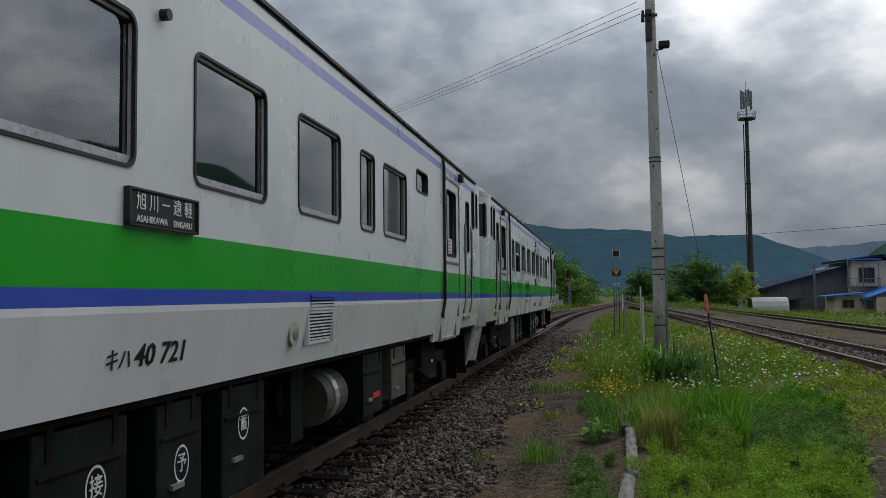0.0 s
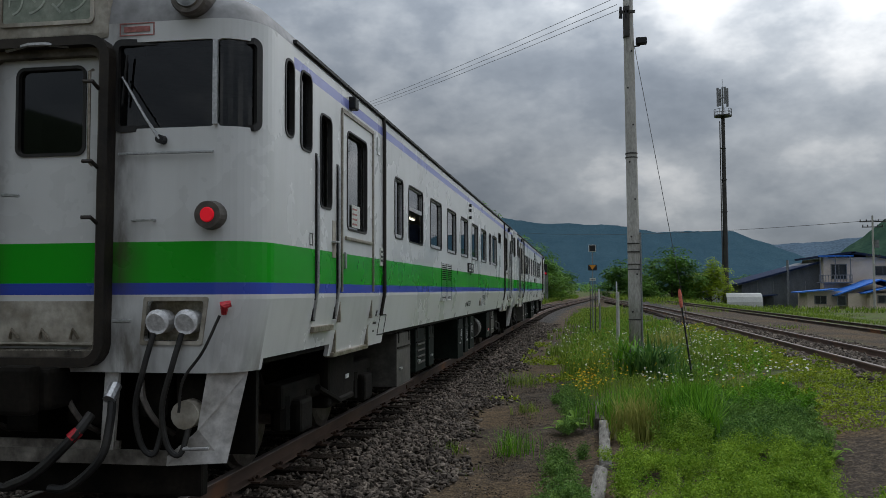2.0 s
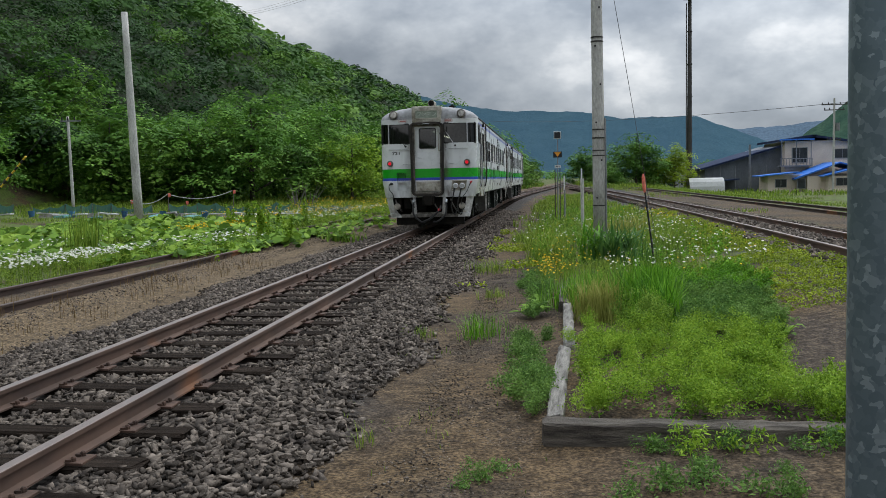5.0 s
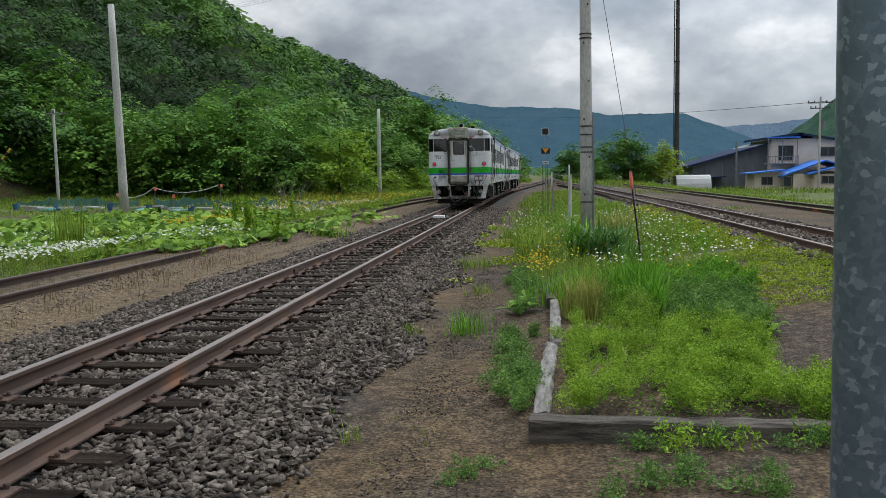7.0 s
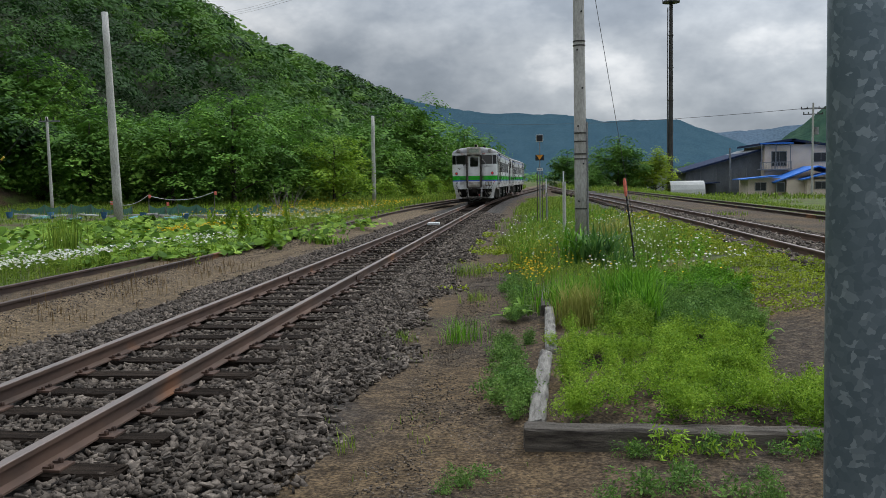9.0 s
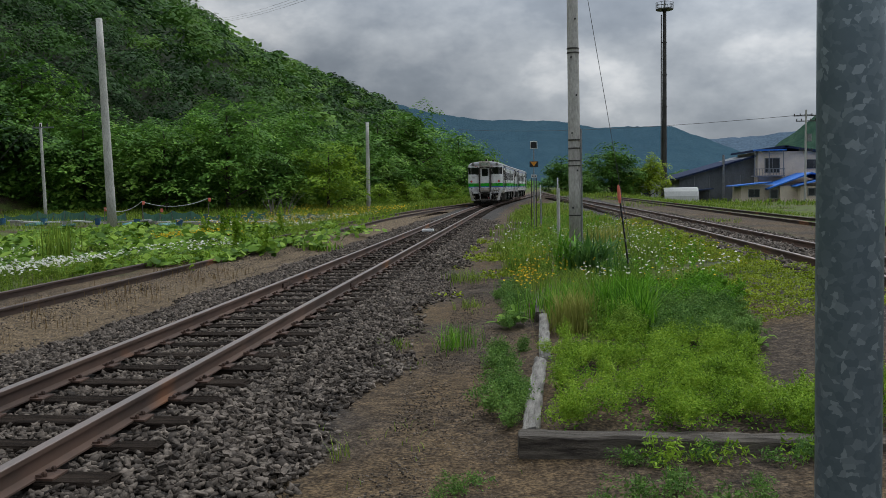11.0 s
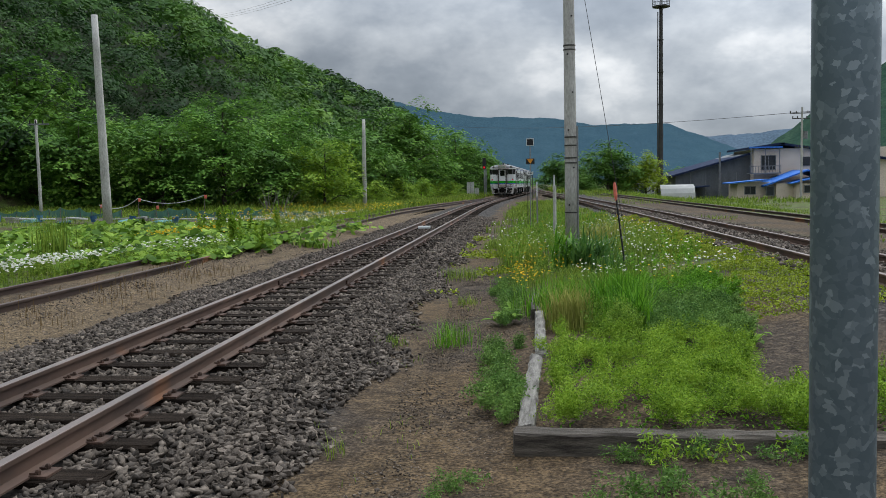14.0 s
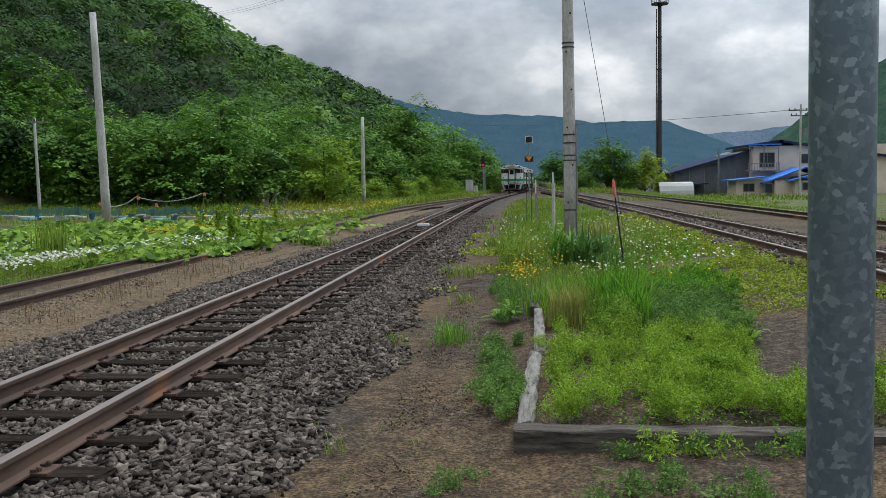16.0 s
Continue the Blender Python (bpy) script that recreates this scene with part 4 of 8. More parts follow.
def underfloor(car):
    part("centre_sill", box(-0.5, 0.5, 1.0, CAR - 1.0, 0.78, 1.14), BLACK_IRON, car)
    part("underframe", box(-1.30, 1.30, 0.4, CAR - 0.4, 0.99, 1.14), BLACK_IRON, car)
    spec = [  # y0, y1, bottom, depth in from the side, tone, label
        (4.62, 5.41, 0.36, 0.6, TANK_GREY, "dusty grey equipment box"), (5.75, 6.45, 0.42, 0.6, UNDER, "dark green radiator box"),
        (6.7, 7.1, 0.42, 0.7, UNDER, "dark green equipment box"), (9.50, 10.15, 0.30, 0.5, UNDER, "dark green equipment box"),
        (10.40, 10.86, 0.34, 0.55, UNDER, "dark green battery box"), (11.10, 11.70, 0.36, 0.55, UNDER, "dark green equipment box"),
        (13.9, 14.55, 0.42, 0.6, UNDER, "dark green cabinet with red writing"), (14.9, 15.5, 0.46, 0.6, TANK_GREY, "dusty grey equipment box")]
    for s in (1, -1):
        for y0, y1, z0, dep, m, lab in spec:
            b = part("equipment_box", box(*sorted((s * (1.29 - dep), s * 1.29)), y0, y1, z0, 0.97, 0.012), m, car, lab)
            for y in (y0 + 0.1, y1 - 0.1):
                part("hanger", box(*sorted((s * 1.20, s * 1.296)), y - 0.02, y + 0.02, 0.86, 1.0), BLACK_IRON, b)
            part("catch", box(*sorted((s * 1.285, s * 1.31)), y0 + 0.12, y0 + 0.24, 0.55, 0.575), ALU, b)
            part("lid_edge", box(*sorted((s * 1.285, s * 1.302)), y0 + 0.03, y1 - 0.03, 0.80, 0.815), BLACK_IRON, b)
        for y, z in ((9.91, 0.70), (10.64, 0.66), (11.38, 0.75)):
            bm = bm_new()
            rim = [bm.verts.new((s * 1.293, y + r * math.cos(a * math.pi / 12), z + r * 1.25 * math.sin(a * math.pi / 12))) for r in (0.065, 0.075) for a in range(24)]
            for i in range(24):
                j = (i + 1) % 24
                bm.faces.new((rim[i], rim[j], rim[24 + j], rim[24 + i]) if s > 0 else (rim[24 + i], rim[24 + j], rim[j], rim[i]))
            part("roundel", bm, CHALK, car, "white roundel")
        for (y, z), ch in zip(((9.91, 0.70), (10.64, 0.66), (11.38, 0.75)), "接予蓄"):
            spin = Matrix.Rotation(radians(90 * s), 4, "Z") @ Matrix.Rotation(radians(90), 4, "X")
            letters(ch, 0.10, CHALK, Matrix.Translation((s * 1.294, y, z)) @ spin, "lettering", car)
        part("drum", tube([(s * 0.98, 13.2, 0.66), (s * 0.98, 13.75, 0.66)], 0.22, 20), TANK_GREY, car, "grey air drum")
        part("drum_strap", tube([(s * 0.98, 13.38, 0.66), (s * 0.98, 13.48, 0.66)], 0.232, 20), ALU, car)
        part("strut", box(*sorted((s * 1.05, s * 1.12)), 12.6, 12.85, 0.42, 1.0), UNDER, car)
        part("red_mark", box(*sorted((s * 1.291, s * 1.295)), 14.2, 14.45, 0.56, 0.61), RED_PAINT, car)
        for i in range(4):
            part("radiator_slat", box(*sorted((s * 1.28, s * 1.305)), 5.85, 6.35, 0.52 + 0.08 * i, 0.54 + 0.08 * i), TANK_GREY, car)
    for y in (5.2, 8.0, 11.7, 14.8):
        part("cross_beam", box(-0.9, 0.9, y - 0.2, y + 0.2, 0.42, 0.95, 0.02), BLACK_IRON, car)
    # blocks added to cut off light under the car, midway and at the bogies
    part("engine", box(-0.72, 0.68, 6.2, 9.6, 0.24, 0.98, 0.06), BLACK_IRON, car, "added black motor-like block under the floor, keeping out light")
    part("fuel_tank", box(-0.7, 0.7, 10.6, 14.6, 0.28, 0.98, 0.06), BLACK_IRON, car, "added black tank-like block under the floor, keeping out light")
    for y in (2.95, CAR - 2.95):
        part("bolster", box(-0.46, 0.46, y - 1.7, y + 1.7, 0.3, 0.98, 0.04), BLACK_IRON, car)


def side_writing(car):
    spin = Matrix.Rotation(radians(90), 4, "Z") @ Matrix.Rotation(radians(90), 4, "X")
    lean = Matrix.Rotation(radians(10.2), 4, "Y")
    letters("キハ", 0.105, INK, Matrix.Translation((1.3785, 9.93, 1.22)) @ lean @ spin, "fleet_letters", car, 0.95)
    letters("40 721", 0.14, INK, Matrix.Translation((1.3785, 10.29, 1.228)) @ lean @ spin, "fleet_number", car, 1.2)
    plate = part("route_plate", box(1.405, 1.432, 9.92, 10.50, 1.80, 1.945, 0.006), INK, car, "black enamel route plate in a steel holder")
    for z0, z1, y0, y1 in ((1.79, 1.80, 9.90, 10.52), (1.945, 1.955, 9.90, 10.52), (1.79, 1.955, 9.90, 9.915), (1.79, 1.955, 10.505, 10.52)):
        part("holder", box(1.405, 1.44, y0, y1, z0, z1), RUBBER, plate)
    letters("旭 川 ー 遠 軽", 0.082, CHALK, Matrix.Translation((1.434, 10.21, 1.895)) @ spin, "lettering", plate, 1.0)
    letters("ASAHIKAWA    ENGARU", 0.042, CHALK, Matrix.Translation((1.434, 10.21, 1.823)) @ spin, "lettering", plate, 1.08)
    part("door_notice", box(1.405, 1.42, 3.28, 3.40, 1.72, 1.90), BLIND, car, "white notice plate with dark writing")
    for z in (1.76, 1.80, 1.85):
        part("writing_bar", box(1.4195, 1.4225, 3.30, 3.38, z, z + 0.022), INK, car)
    letters("旭", 0.075, INK, Matrix.Translation((1.3815, 3.26, 1.24)) @ lean @ spin, "lettering", car)
    for z, w in ((1.14, 0.13), (1.06, 0.05)):
        part("writing_bar", box(half_width(z) - 0.004, half_width(z) + 0.004, 3.26 - w / 2, 3.26 + w / 2, z, z + 0.028), INK, car)
    for y0, y1, z0, z1 in ((1.06, 1.13, 1.81, 1.818), (1.06, 1.13, 1.895, 1.903), (1.06, 1.067, 1.81, 1.903), (1.123, 1.13, 1.81, 1.903)):
        part("axle_mark", box(1.408, 1.413, y0, y1, z0, z1), INK, car)
    part("latch_box", box(1.405, 1.425, 3.16, 3.25, 2.82, 2.99, 0.004), LIVERY, car)
    part("hatch", ring(bm_new(), (3.45, 3.72, 1.02, 1.22), side_place(1), 0.006, 0.004, 0.02), RUBBER, car)


def build_car(label):
    car = tagged(new("diesel_railcar"), label, "railcar", "railcars of the train")
    for sx in (1, -1):
        side_wall(car, sx)
    for f in (False, True):
        end_wall(car, f)
    roof(car)
    interior(car)
    underfloor(car)
    side_writing(car)
    wheels = bogie(car, 2.95) + bogie(car, CAR - 2.95)
    return car, wheels


RAILCAR, WHEELS = build_car("white diesel railcar with green and blue bands, sooty end")
LEAD_CAR = copy_thing(RAILCAR, Matrix.Translation((0, PITCH, 0)))
LEAD_CAR["label"] = "leading white diesel railcar with green and blue bands"
LEAD_WHEELS = [o for o in LEAD_CAR.children_recursive if o.name.startswith("wheelset")]


# ---- ground ----
def lerp_table(x, table):
    return float(np.interp(x, [t[0] for t in table], [t[1] for t in table]))


PROFILE = [(-400, 0.4), (-60, 0.3), (-30, 0.2), (-14, -0.12), (-8, -0.22), (-5.4, -0.20), (-4.8, -0.12), (-3.2, -0.12), (-2.6, -0.24), (-2.1, -0.28), (-1.25, -0.205), (1.25, -0.205), (2.15, -0.31),
           (2.6, -0.26), (3.4, -0.25), (5.5, -0.18), (6.6, 0.02), (7.6, 0.13), (9.5, 0.13), (10.6, 0.02), (12.6, 0.0), (15, 0.0), (18, -0.3), (23, -1.2), (80, -1.3), (400, -1.0)]


def hill_z(x, y):
    """The wooded hillside on the far side of the sidings."""
    foot = -34.0 - 0.02 * max(y, 0) + 8 * math.sin(y * 0.013)
    d = foot - x
    if d <= 0:
        return 0.0
    top = 62 + 17 * min(max(y, 0) / 500, 1.0)
    rise = top * (1 - math.exp(-d / 62.0)) * 1.12
    rise *= min(1.0, d / 18.0) ** 0.35
    k = min(max((-x / max(y, 1.0) - 0.34) / 0.15, 0.0), 1.0)
    rise *= 1 - 0.17 * k * k * (3 - 2 * k)
    return rise + 3.0 * noise.noise(Vector((x * 0.02, y * 0.02, 0.3))) * min(d / 40, 1.0)


def ground_z(x, y):
    xs = x - (bend_x(y) if x < 6 else 0.0) if y < 160 else x
    z = lerp_table(xs, PROFILE)
    amp = 0.025 if abs(xs) > 2.4 else 0.008
    z += amp * noise.noise(Vector((x * 0.9, y * 0.9, 0.0)))
    if x < -8 and y > 48:
        z += min((y - 48) / 30.0, 1.0) * min((-8 - x) / 12.0, 1.0) * 1.1
    if 3.5 < x < 12 and 5.5 < y < 9.3:
        z = max(z, -0.15 + 0.03 * noise.noise(Vector((x * 2, y * 2, 1))))
    return z + hill_z(x, y)


def ground_material():
    m, nt, b = nodes_of("trackside_ground")
    tc, sep = nt.nodes.new("ShaderNodeTexCoord"), nt.nodes.new("ShaderNodeSeparateXYZ")
    nt.links.new(tc.outputs["Object"], sep.inputs[0])
    x, y = sep.outputs["X"], sep.outputs["Y"]
    wob, fine, pebble = noise_node(nt, 0.45, 5), noise_node(nt, 9, 4), noise_node(nt, 42, 3)
    vor = nt.nodes.new("ShaderNodeTexVoronoi")
    vor.inputs["Scale"].default_value = 17
    nt.links.new(tc.outputs["Object"], vor.inputs["Vector"])
    soil = ramp_node(nt, fine.outputs["Fac"], [(0.3, (0.018, 0.013, 0.009)), (0.5, (0.050, 0.037, 0.025)), (0.72, (0.100, 0.075, 0.052))]).outputs["Color"]
    tan = ramp_node(nt, fine.outputs["Fac"], [(0.3, (0.040, 0.026, 0.013)), (0.7, (0.125, 0.085, 0.045))]).outputs["Color"]
    dirt = mix_rgb(nt, ramp_node(nt, wob.outputs["Fac"], [(0.42, (0, 0, 0)), (0.60, (1, 1, 1))]).outputs["Color"], soil, tan)
    speck = ramp_node(nt, pebble.outputs["Fac"], [(0.36, (0.35,) * 3), (0.5, (0.95,) * 3), (0.68, (1.9,) * 3)]).outputs["Color"]
    dirt = mix_rgb(nt, 1.0, dirt, speck, "MULTIPLY")
    stone = ramp_node(nt, vor.outputs["Color"], [(0.1, (0.028, 0.024, 0.021)), (0.9, (0.115, 0.10, 0.088))]).outputs["Color"]
    gap = ramp_node(nt, vor.outputs["Distance"], [(0.25, (1, 1, 1)), (0.75, (0.18, 0.18, 0.18))]).outputs["Color"]
    stone = mix_rgb(nt, 1.0, stone, gap, "MULTIPLY")
    green = ramp_node(nt, fine.outputs["Fac"], [(0.3, (0.040, 0.058, 0.014)), (0.7, (0.11, 0.15, 0.032))]).outputs["Color"]
    turn = math_node(nt, "MINIMUM", math_node(nt, "MAXIMUM", math_node(nt, "SUBTRACT", y, 52.0), 0.0), 43.0)
    off = math_node(nt, "ADD", math_node(nt, "MULTIPLY", math_node(nt, "MULTIPLY", turn, turn), 0.00065), math_node(nt, "MULTIPLY", math_node(nt, "MAXIMUM", math_node(nt, "SUBTRACT", y, 95.0), 0.0), 0.055))
    jit = math_node(nt, "MULTIPLY", math_node(nt, "SUBTRACT", wob.outputs["Fac"], 0.5), 1.3)
    xm = math_node(nt, "ADD", math_node(nt, "SUBTRACT", x, off), jit)

    def near(centre, half, soft):
        d = math_node(nt, "ABSOLUTE", math_node(nt, "SUBTRACT", xm, centre))
        mr = nt.nodes.new("ShaderNodeMapRange")
        for i, v in ((1, half - soft), (2, half + soft), (3, 1.0), (4, 0.0)):
            mr.inputs[i].default_value = v
        nt.links.new(d, mr.inputs[0])
        return mr.outputs[0]
    patch = ramp_node(nt, noise_node(nt, 0.55, 4).outputs["Fac"], [(0.38, (0, 0, 0)), (0.52, (1, 1, 1))]).outputs["Color"]
    grown = math_node(nt, "MAXIMUM", math_node(nt, "GREATER_THAN", y, 14.0), math_node(nt, "LESS_THAN", x, -5.2))
    base = mix_rgb(nt, math_node(nt, "MULTIPLY", patch, grown), dirt, green)
    col = mix_rgb(nt, near(0.3, 5.0, 0.4), base, dirt)
    sandy = mix_rgb(nt, 1.0, ramp_node(nt, fine.outputs["Fac"], [(0.3, (0.060, 0.042, 0.024)), (0.7, (0.165, 0.120, 0.070))]).outputs["Color"], speck, "MULTIPLY")
    col = mix_rgb(nt, near(-3.1, 1.1, 0.4), col, sandy)
    col = mix_rgb(nt, near(8.5, 1.7, 0.3), col, stone)
    col = mix_rgb(nt, near(12.0, 1.6, 0.5), col, dirt)
    col = mix_rgb(nt, near(0.0, 1.9, 0.12), col, stone)
    # dark tone under the woods: shade between the crowns put into ground colour
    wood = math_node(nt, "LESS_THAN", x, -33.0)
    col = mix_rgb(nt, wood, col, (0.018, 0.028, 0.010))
    nt.links.new(col, b.inputs["Base Color"])
    b.inputs["Roughness"].default_value, b.inputs["Specular IOR Level"].default_value = 0.9, 0.15
    add_bump(nt, b, math_node(nt, "ADD", pebble.outputs["Fac"], math_node(nt, "MULTIPLY", vor.outputs["Distance"], -0.8)), 0.6, 0.02)
    return m


def build_ground():
    xs = sorted(set([-3500, -2200, -1400, -900, -600, -400, -300, -230] + list(range(-180, -30, 6)) + list(range(-30, -8, 2)) + [v * 0.4 for v in range(-20, 40)] + list(range(16, 40, 2))
                    + list(range(40, 200, 15)) + [260, 400, 700, 1200, 2200, 3500]))
    ys = sorted(set([-600, -300, -150, -80, -40, -20, -10, -4] + [v * 0.5 for v in range(-4, 60)] + list(range(30, 120, 3)) + list(range(120, 420, 12)) + [450, 520, 600, 700, 850, 1000, 1500, 2300, 3500, 4800]))
    verts = [(x, y, ground_z(x, y)) for y in ys for x in xs]
    n = len(xs)
    faces = [(j * n + i, j * n + i + 1, (j + 1) * n + i + 1, (j + 1) * n + i) for j in range(len(ys) - 1) for i in range(n - 1)]
    me = bpy.data.meshes.new("ground")
    me.from_pydata(verts, [], faces)
    for p in me.polygons:
        p.use_smooth = True
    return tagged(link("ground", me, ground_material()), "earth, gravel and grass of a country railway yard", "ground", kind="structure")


GROUND = build_ground()

# ---- tracks ----
STEEL_TOP = 0.004


def rail_material(name, shine, tone=1.0):
    m, nt, b = nodes_of(name)
    tc, sep = nt.nodes.new("ShaderNodeTexCoord"), nt.nodes.new("ShaderNodeSeparateXYZ")
    nt.links.new(tc.outputs["Object"], sep.inputs[0])
    rust = noise_node(nt, 2.2, 6, stretch=(1, 0.5, 1))
    patch = noise_node(nt, 0.45, 3)
    col = ramp_node(nt, rust.outputs["Fac"], [(0.3, (0.045 * tone, 0.026 * tone, 0.018 * tone)), (0.7, (0.135 * tone, 0.076 * tone, 0.050 * tone))]).outputs["Color"]
    col = mix_rgb(nt, ramp_node(nt, patch.outputs["Fac"], [(0.60, (0, 0, 0)), (0.66, (0.8,) * 3)]).outputs["Color"], col, (0.20, 0.075, 0.022))
    top = math_node(nt, "GREATER_THAN", sep.outputs["Z"], -0.006)
    col = mix_rgb(nt, math_node(nt, "MULTIPLY", top, shine), col, (0.30, 0.275, 0.26))
    nt.links.new(col, b.inputs["Base Color"])
    nt.links.new(math_node(nt, "MULTIPLY", top, shine), b.inputs["Metallic"])
    nt.links.new(math_node(nt, "SUBTRACT", 0.8, math_node(nt, "MULTIPLY", top, 0.5 * shine)), b.inputs["Roughness"])
    add_bump(nt, b, rust.outputs["Fac"], 0.2, 0.01)
    return m


RAIL_MAIN, RAIL_RUSTY, RAIL_DULL = rail_material("running_rail_steel", 0.4, 0.85), rail_material("rusty_siding_rail", 0.1, 0.5), rail_material("dull_rail_steel", 0.4)
SLEEPER_WOOD = surface("weathered_sleeper_wood", (0.010, 0.0075, 0.006), (0.044, 0.033, 0.025), 2.0, 26, 0.95, bump=0.9, dist=0.02, stretch=(1, 9, 9), vary=0.4, spec=0.06)
PLATE_RUST = surface("rusty_tie_plate", (0.035, 0.020, 0.014), (0.09, 0.05, 0.033), 9, 50, 0.85, bump=0.3)
RAIL_PROFILE = [(-0.062, -0.15), (0.062, -0.15), (0.062, -0.138), (0.010, -0.122), (0.008, -0.045), (0.033, -0.036), (0.034, -0.008), (0.026, 0.0), (-0.026, 0.0), (-0.034, -0.008), (-0.033, -0.036), (-0.008, -0.045), (-0.010, -0.122), (-0.062, -0.138)]


def sweep_rail(points, side, z0):
    bm = bm_new()
    rows = []
    for i, (x, y) in enumerate(points):
        a, c = points[max(i - 1, 0)], points[min(i + 1, len(points) - 1)]
        d = Vector((c[0] - a[0], c[1] - a[1])).normalized()
        nx, ny = d.y, -d.x
        rows.append([bm.verts.new((x + nx * (side * 0.566 + px), y + ny * (side * 0.566 + px), pz)) for px, pz in RAIL_PROFILE])
    k = len(RAIL_PROFILE)
    for r0, r1 in zip(rows, rows[1:]):
        for i in range(k):
            bm.faces.new((r0[i], r0[(i + 1) % k], r1[(i + 1) % k], r1[i]))
    bm.faces.new(rows[0])
    bm.faces.new(rows[-1][::-1])
    return bm


def sleeper_meshes():
    out = []
    for k in range(5):
        rng = random.Random(k)
        bm = box(-1.05, 1.05, -0.10, 0.10, -0.14, 0.0, 0.012)
        for v in bm.verts:
            v.co.x += rng.uniform(-0.03, 0.03)
            v.co.z += rng.uniform(-0.008, 0.006)
            v.co.y += rng.uniform(-0.008, 0.008)
        me = bpy.data.meshes.new("sleeper")
        bm.to_mesh(me)
        bm.free()
        me.materials.append(SLEEPER_WOOD)
        out.append(me)
    return out


def plate_mesh():
    bm = box(-0.16, 0.16, -0.085, 0.085, -0.002, 0.016, 0.004)
    for x, y in ((-0.09, 0.05), (0.09, -0.05), (-0.09, -0.05), (0.09, 0.05)):
        add_tube(bm, [(x, y, 0.0), (x, y, 0.035), (x, y, 0.045)], [0.016, 0.018, 0.012], 6)
        add_box(bm, min(x, x * 0.55), max(x, x * 0.55), y - 0.022, y + 0.022, 0.018, 0.03)
    me = bpy.data.meshes.new("tie_plate")
    bm.to_mesh(me)
    bm.free()
    me.materials.append(PLATE_RUST)
    return me


SLEEPERS, PLATE = sleeper_meshes(), plate_mesh()


def track(label, centre, y0, y1, z, mat, first, step=0.60, plates_to=26.0, bury=0.0, until=150.0):
    """A railway track along centre(y), rail tops at z."""
    tr = tagged(new("railway_track"), label, "railway track", "railway tracks")
    tr.location.z = z
    ys = [y0 + i * 2.5 for i in range(int((y1 - y0) / 2.5) + 1)]
    pts = [(centre(y), y) for y in ys]
    for s in (-1, 1):
        part("rail", sweep_rail(pts, s, 0), mat, tr, "steel rail with a worn top")
    rng = random.Random(int(first * 100) + len(ys))
    y = first
    while y < min(y1, until):
        slope = (centre(y + 0.5) - centre(y - 0.5))
        ob = link("sleeper", SLEEPERS[rng.randrange(5)], None, tr)
        ob.matrix_basis = pose(centre(y) + rng.uniform(-0.03, 0.03), y + rng.uniform(-0.02, 0.02), -0.152 - bury, 0, 0, -math.degrees(slope) + rng.uniform(-1.2, 1.2) + rng.choice((0, 180)))
        if y < plates_to:
            for s in (-1, 1):
                p = link("tie_plate", PLATE, None, ob)
                p.location = (s * 0.566, 0, 0.002)
        y += step
    return tr


def main_centre(y):
    return bend_x(y)


def left_centre(y):
    t = min(max((y - 38) / 62.0, 0), 1)
    return -4.0 + (bend_x(y) + 4.0) * (t * t * (3 - 2 * t)) * 0.93


def right_centre(y):
    return 8.5 - 0.00022 * max(y - 15, 0) ** 2 if y < 110 else right_centre(109.9) - (y - 110) * 0.01


def far_centre(y):
    return 13.6 - 0.00008 * max(y - 20, 0) ** 2


MAIN_TRACK = track("main railway track with rusty rails on dark timber sleepers", main_centre, -30, 240, 0.0, RAIL_MAIN, 3.42 - 0.6 * 20)
track("overgrown siding with rusty rails sunk in gravel", left_centre, -20, 96, 0.0, RAIL_RUSTY, -8.0, 0.75, 0.0, 0.05, 60)
track("second railway track on dark ballast", right_centre, -20, 200, 0.28, RAIL_DULL, 2.0, 0.62, 0.0, 0.0, 100)
track("rusty far siding among grass", far_centre, 0, 150, 0.12, RAIL_RUSTY, 12.0, 0.75, 0.0, 0.03, 60)
for yj in (13.9, 35.5):
    for s in (-1, 1):
        fish = part("fishplate", box(s * 0.566 - 0.032, s * 0.566 + 0.032, yj - 0.28, yj + 0.28, -0.115, -0.05, 0.006), PLATE_RUST, MAIN_TRACK, "rusty joint plate")


# ---- yard things ----
CONCRETE = surface("weathered_concrete_pole", (0.35, 0.34, 0.315), (0.52, 0.505, 0.47), 1.4, 22, 0.85, bump=0.2, stretch=(1, 1, 0.4))
OLD_TIMBER = surface("grey_weathered_timber", (0.075, 0.066, 0.056), (0.21, 0.19, 0.165), 2.5, 26, 0.9, bump=0.7, dist=0.012, stretch=(9, 1, 9))
PALE_TIMBER = surface("pale_split_timber", (0.075, 0.066, 0.056), (0.34, 0.32, 0.28), 2.5, 26, 0.9, bump=0.8, dist=0.012, stretch=(1, 9, 9))
OLD_TIMBER_X = surface("grey_weathered_timber_beam", (0.026, 0.020, 0.015), (0.15, 0.128, 0.102), 2.5, 26, 0.9, bump=0.8, dist=0.012, stretch=(1, 9, 9))
DARK_STEEL = surface("dark_mast_steel", (0.025, 0.022, 0.020), (0.06, 0.055, 0.05), 1, 12, 0.6, bump=0.1)
GREY_STEEL = surface("dull_grey_steel", (0.16, 0.165, 0.17), (0.26, 0.265, 0.27), 3, 25, 0.5, 0.3, 0.1)
BLACK_PAINT = surface("black_sign_paint", (0.008, 0.008, 0.009), (0.016, 0.016, 0.017), 4, 30, 0.6, bump=0.0)
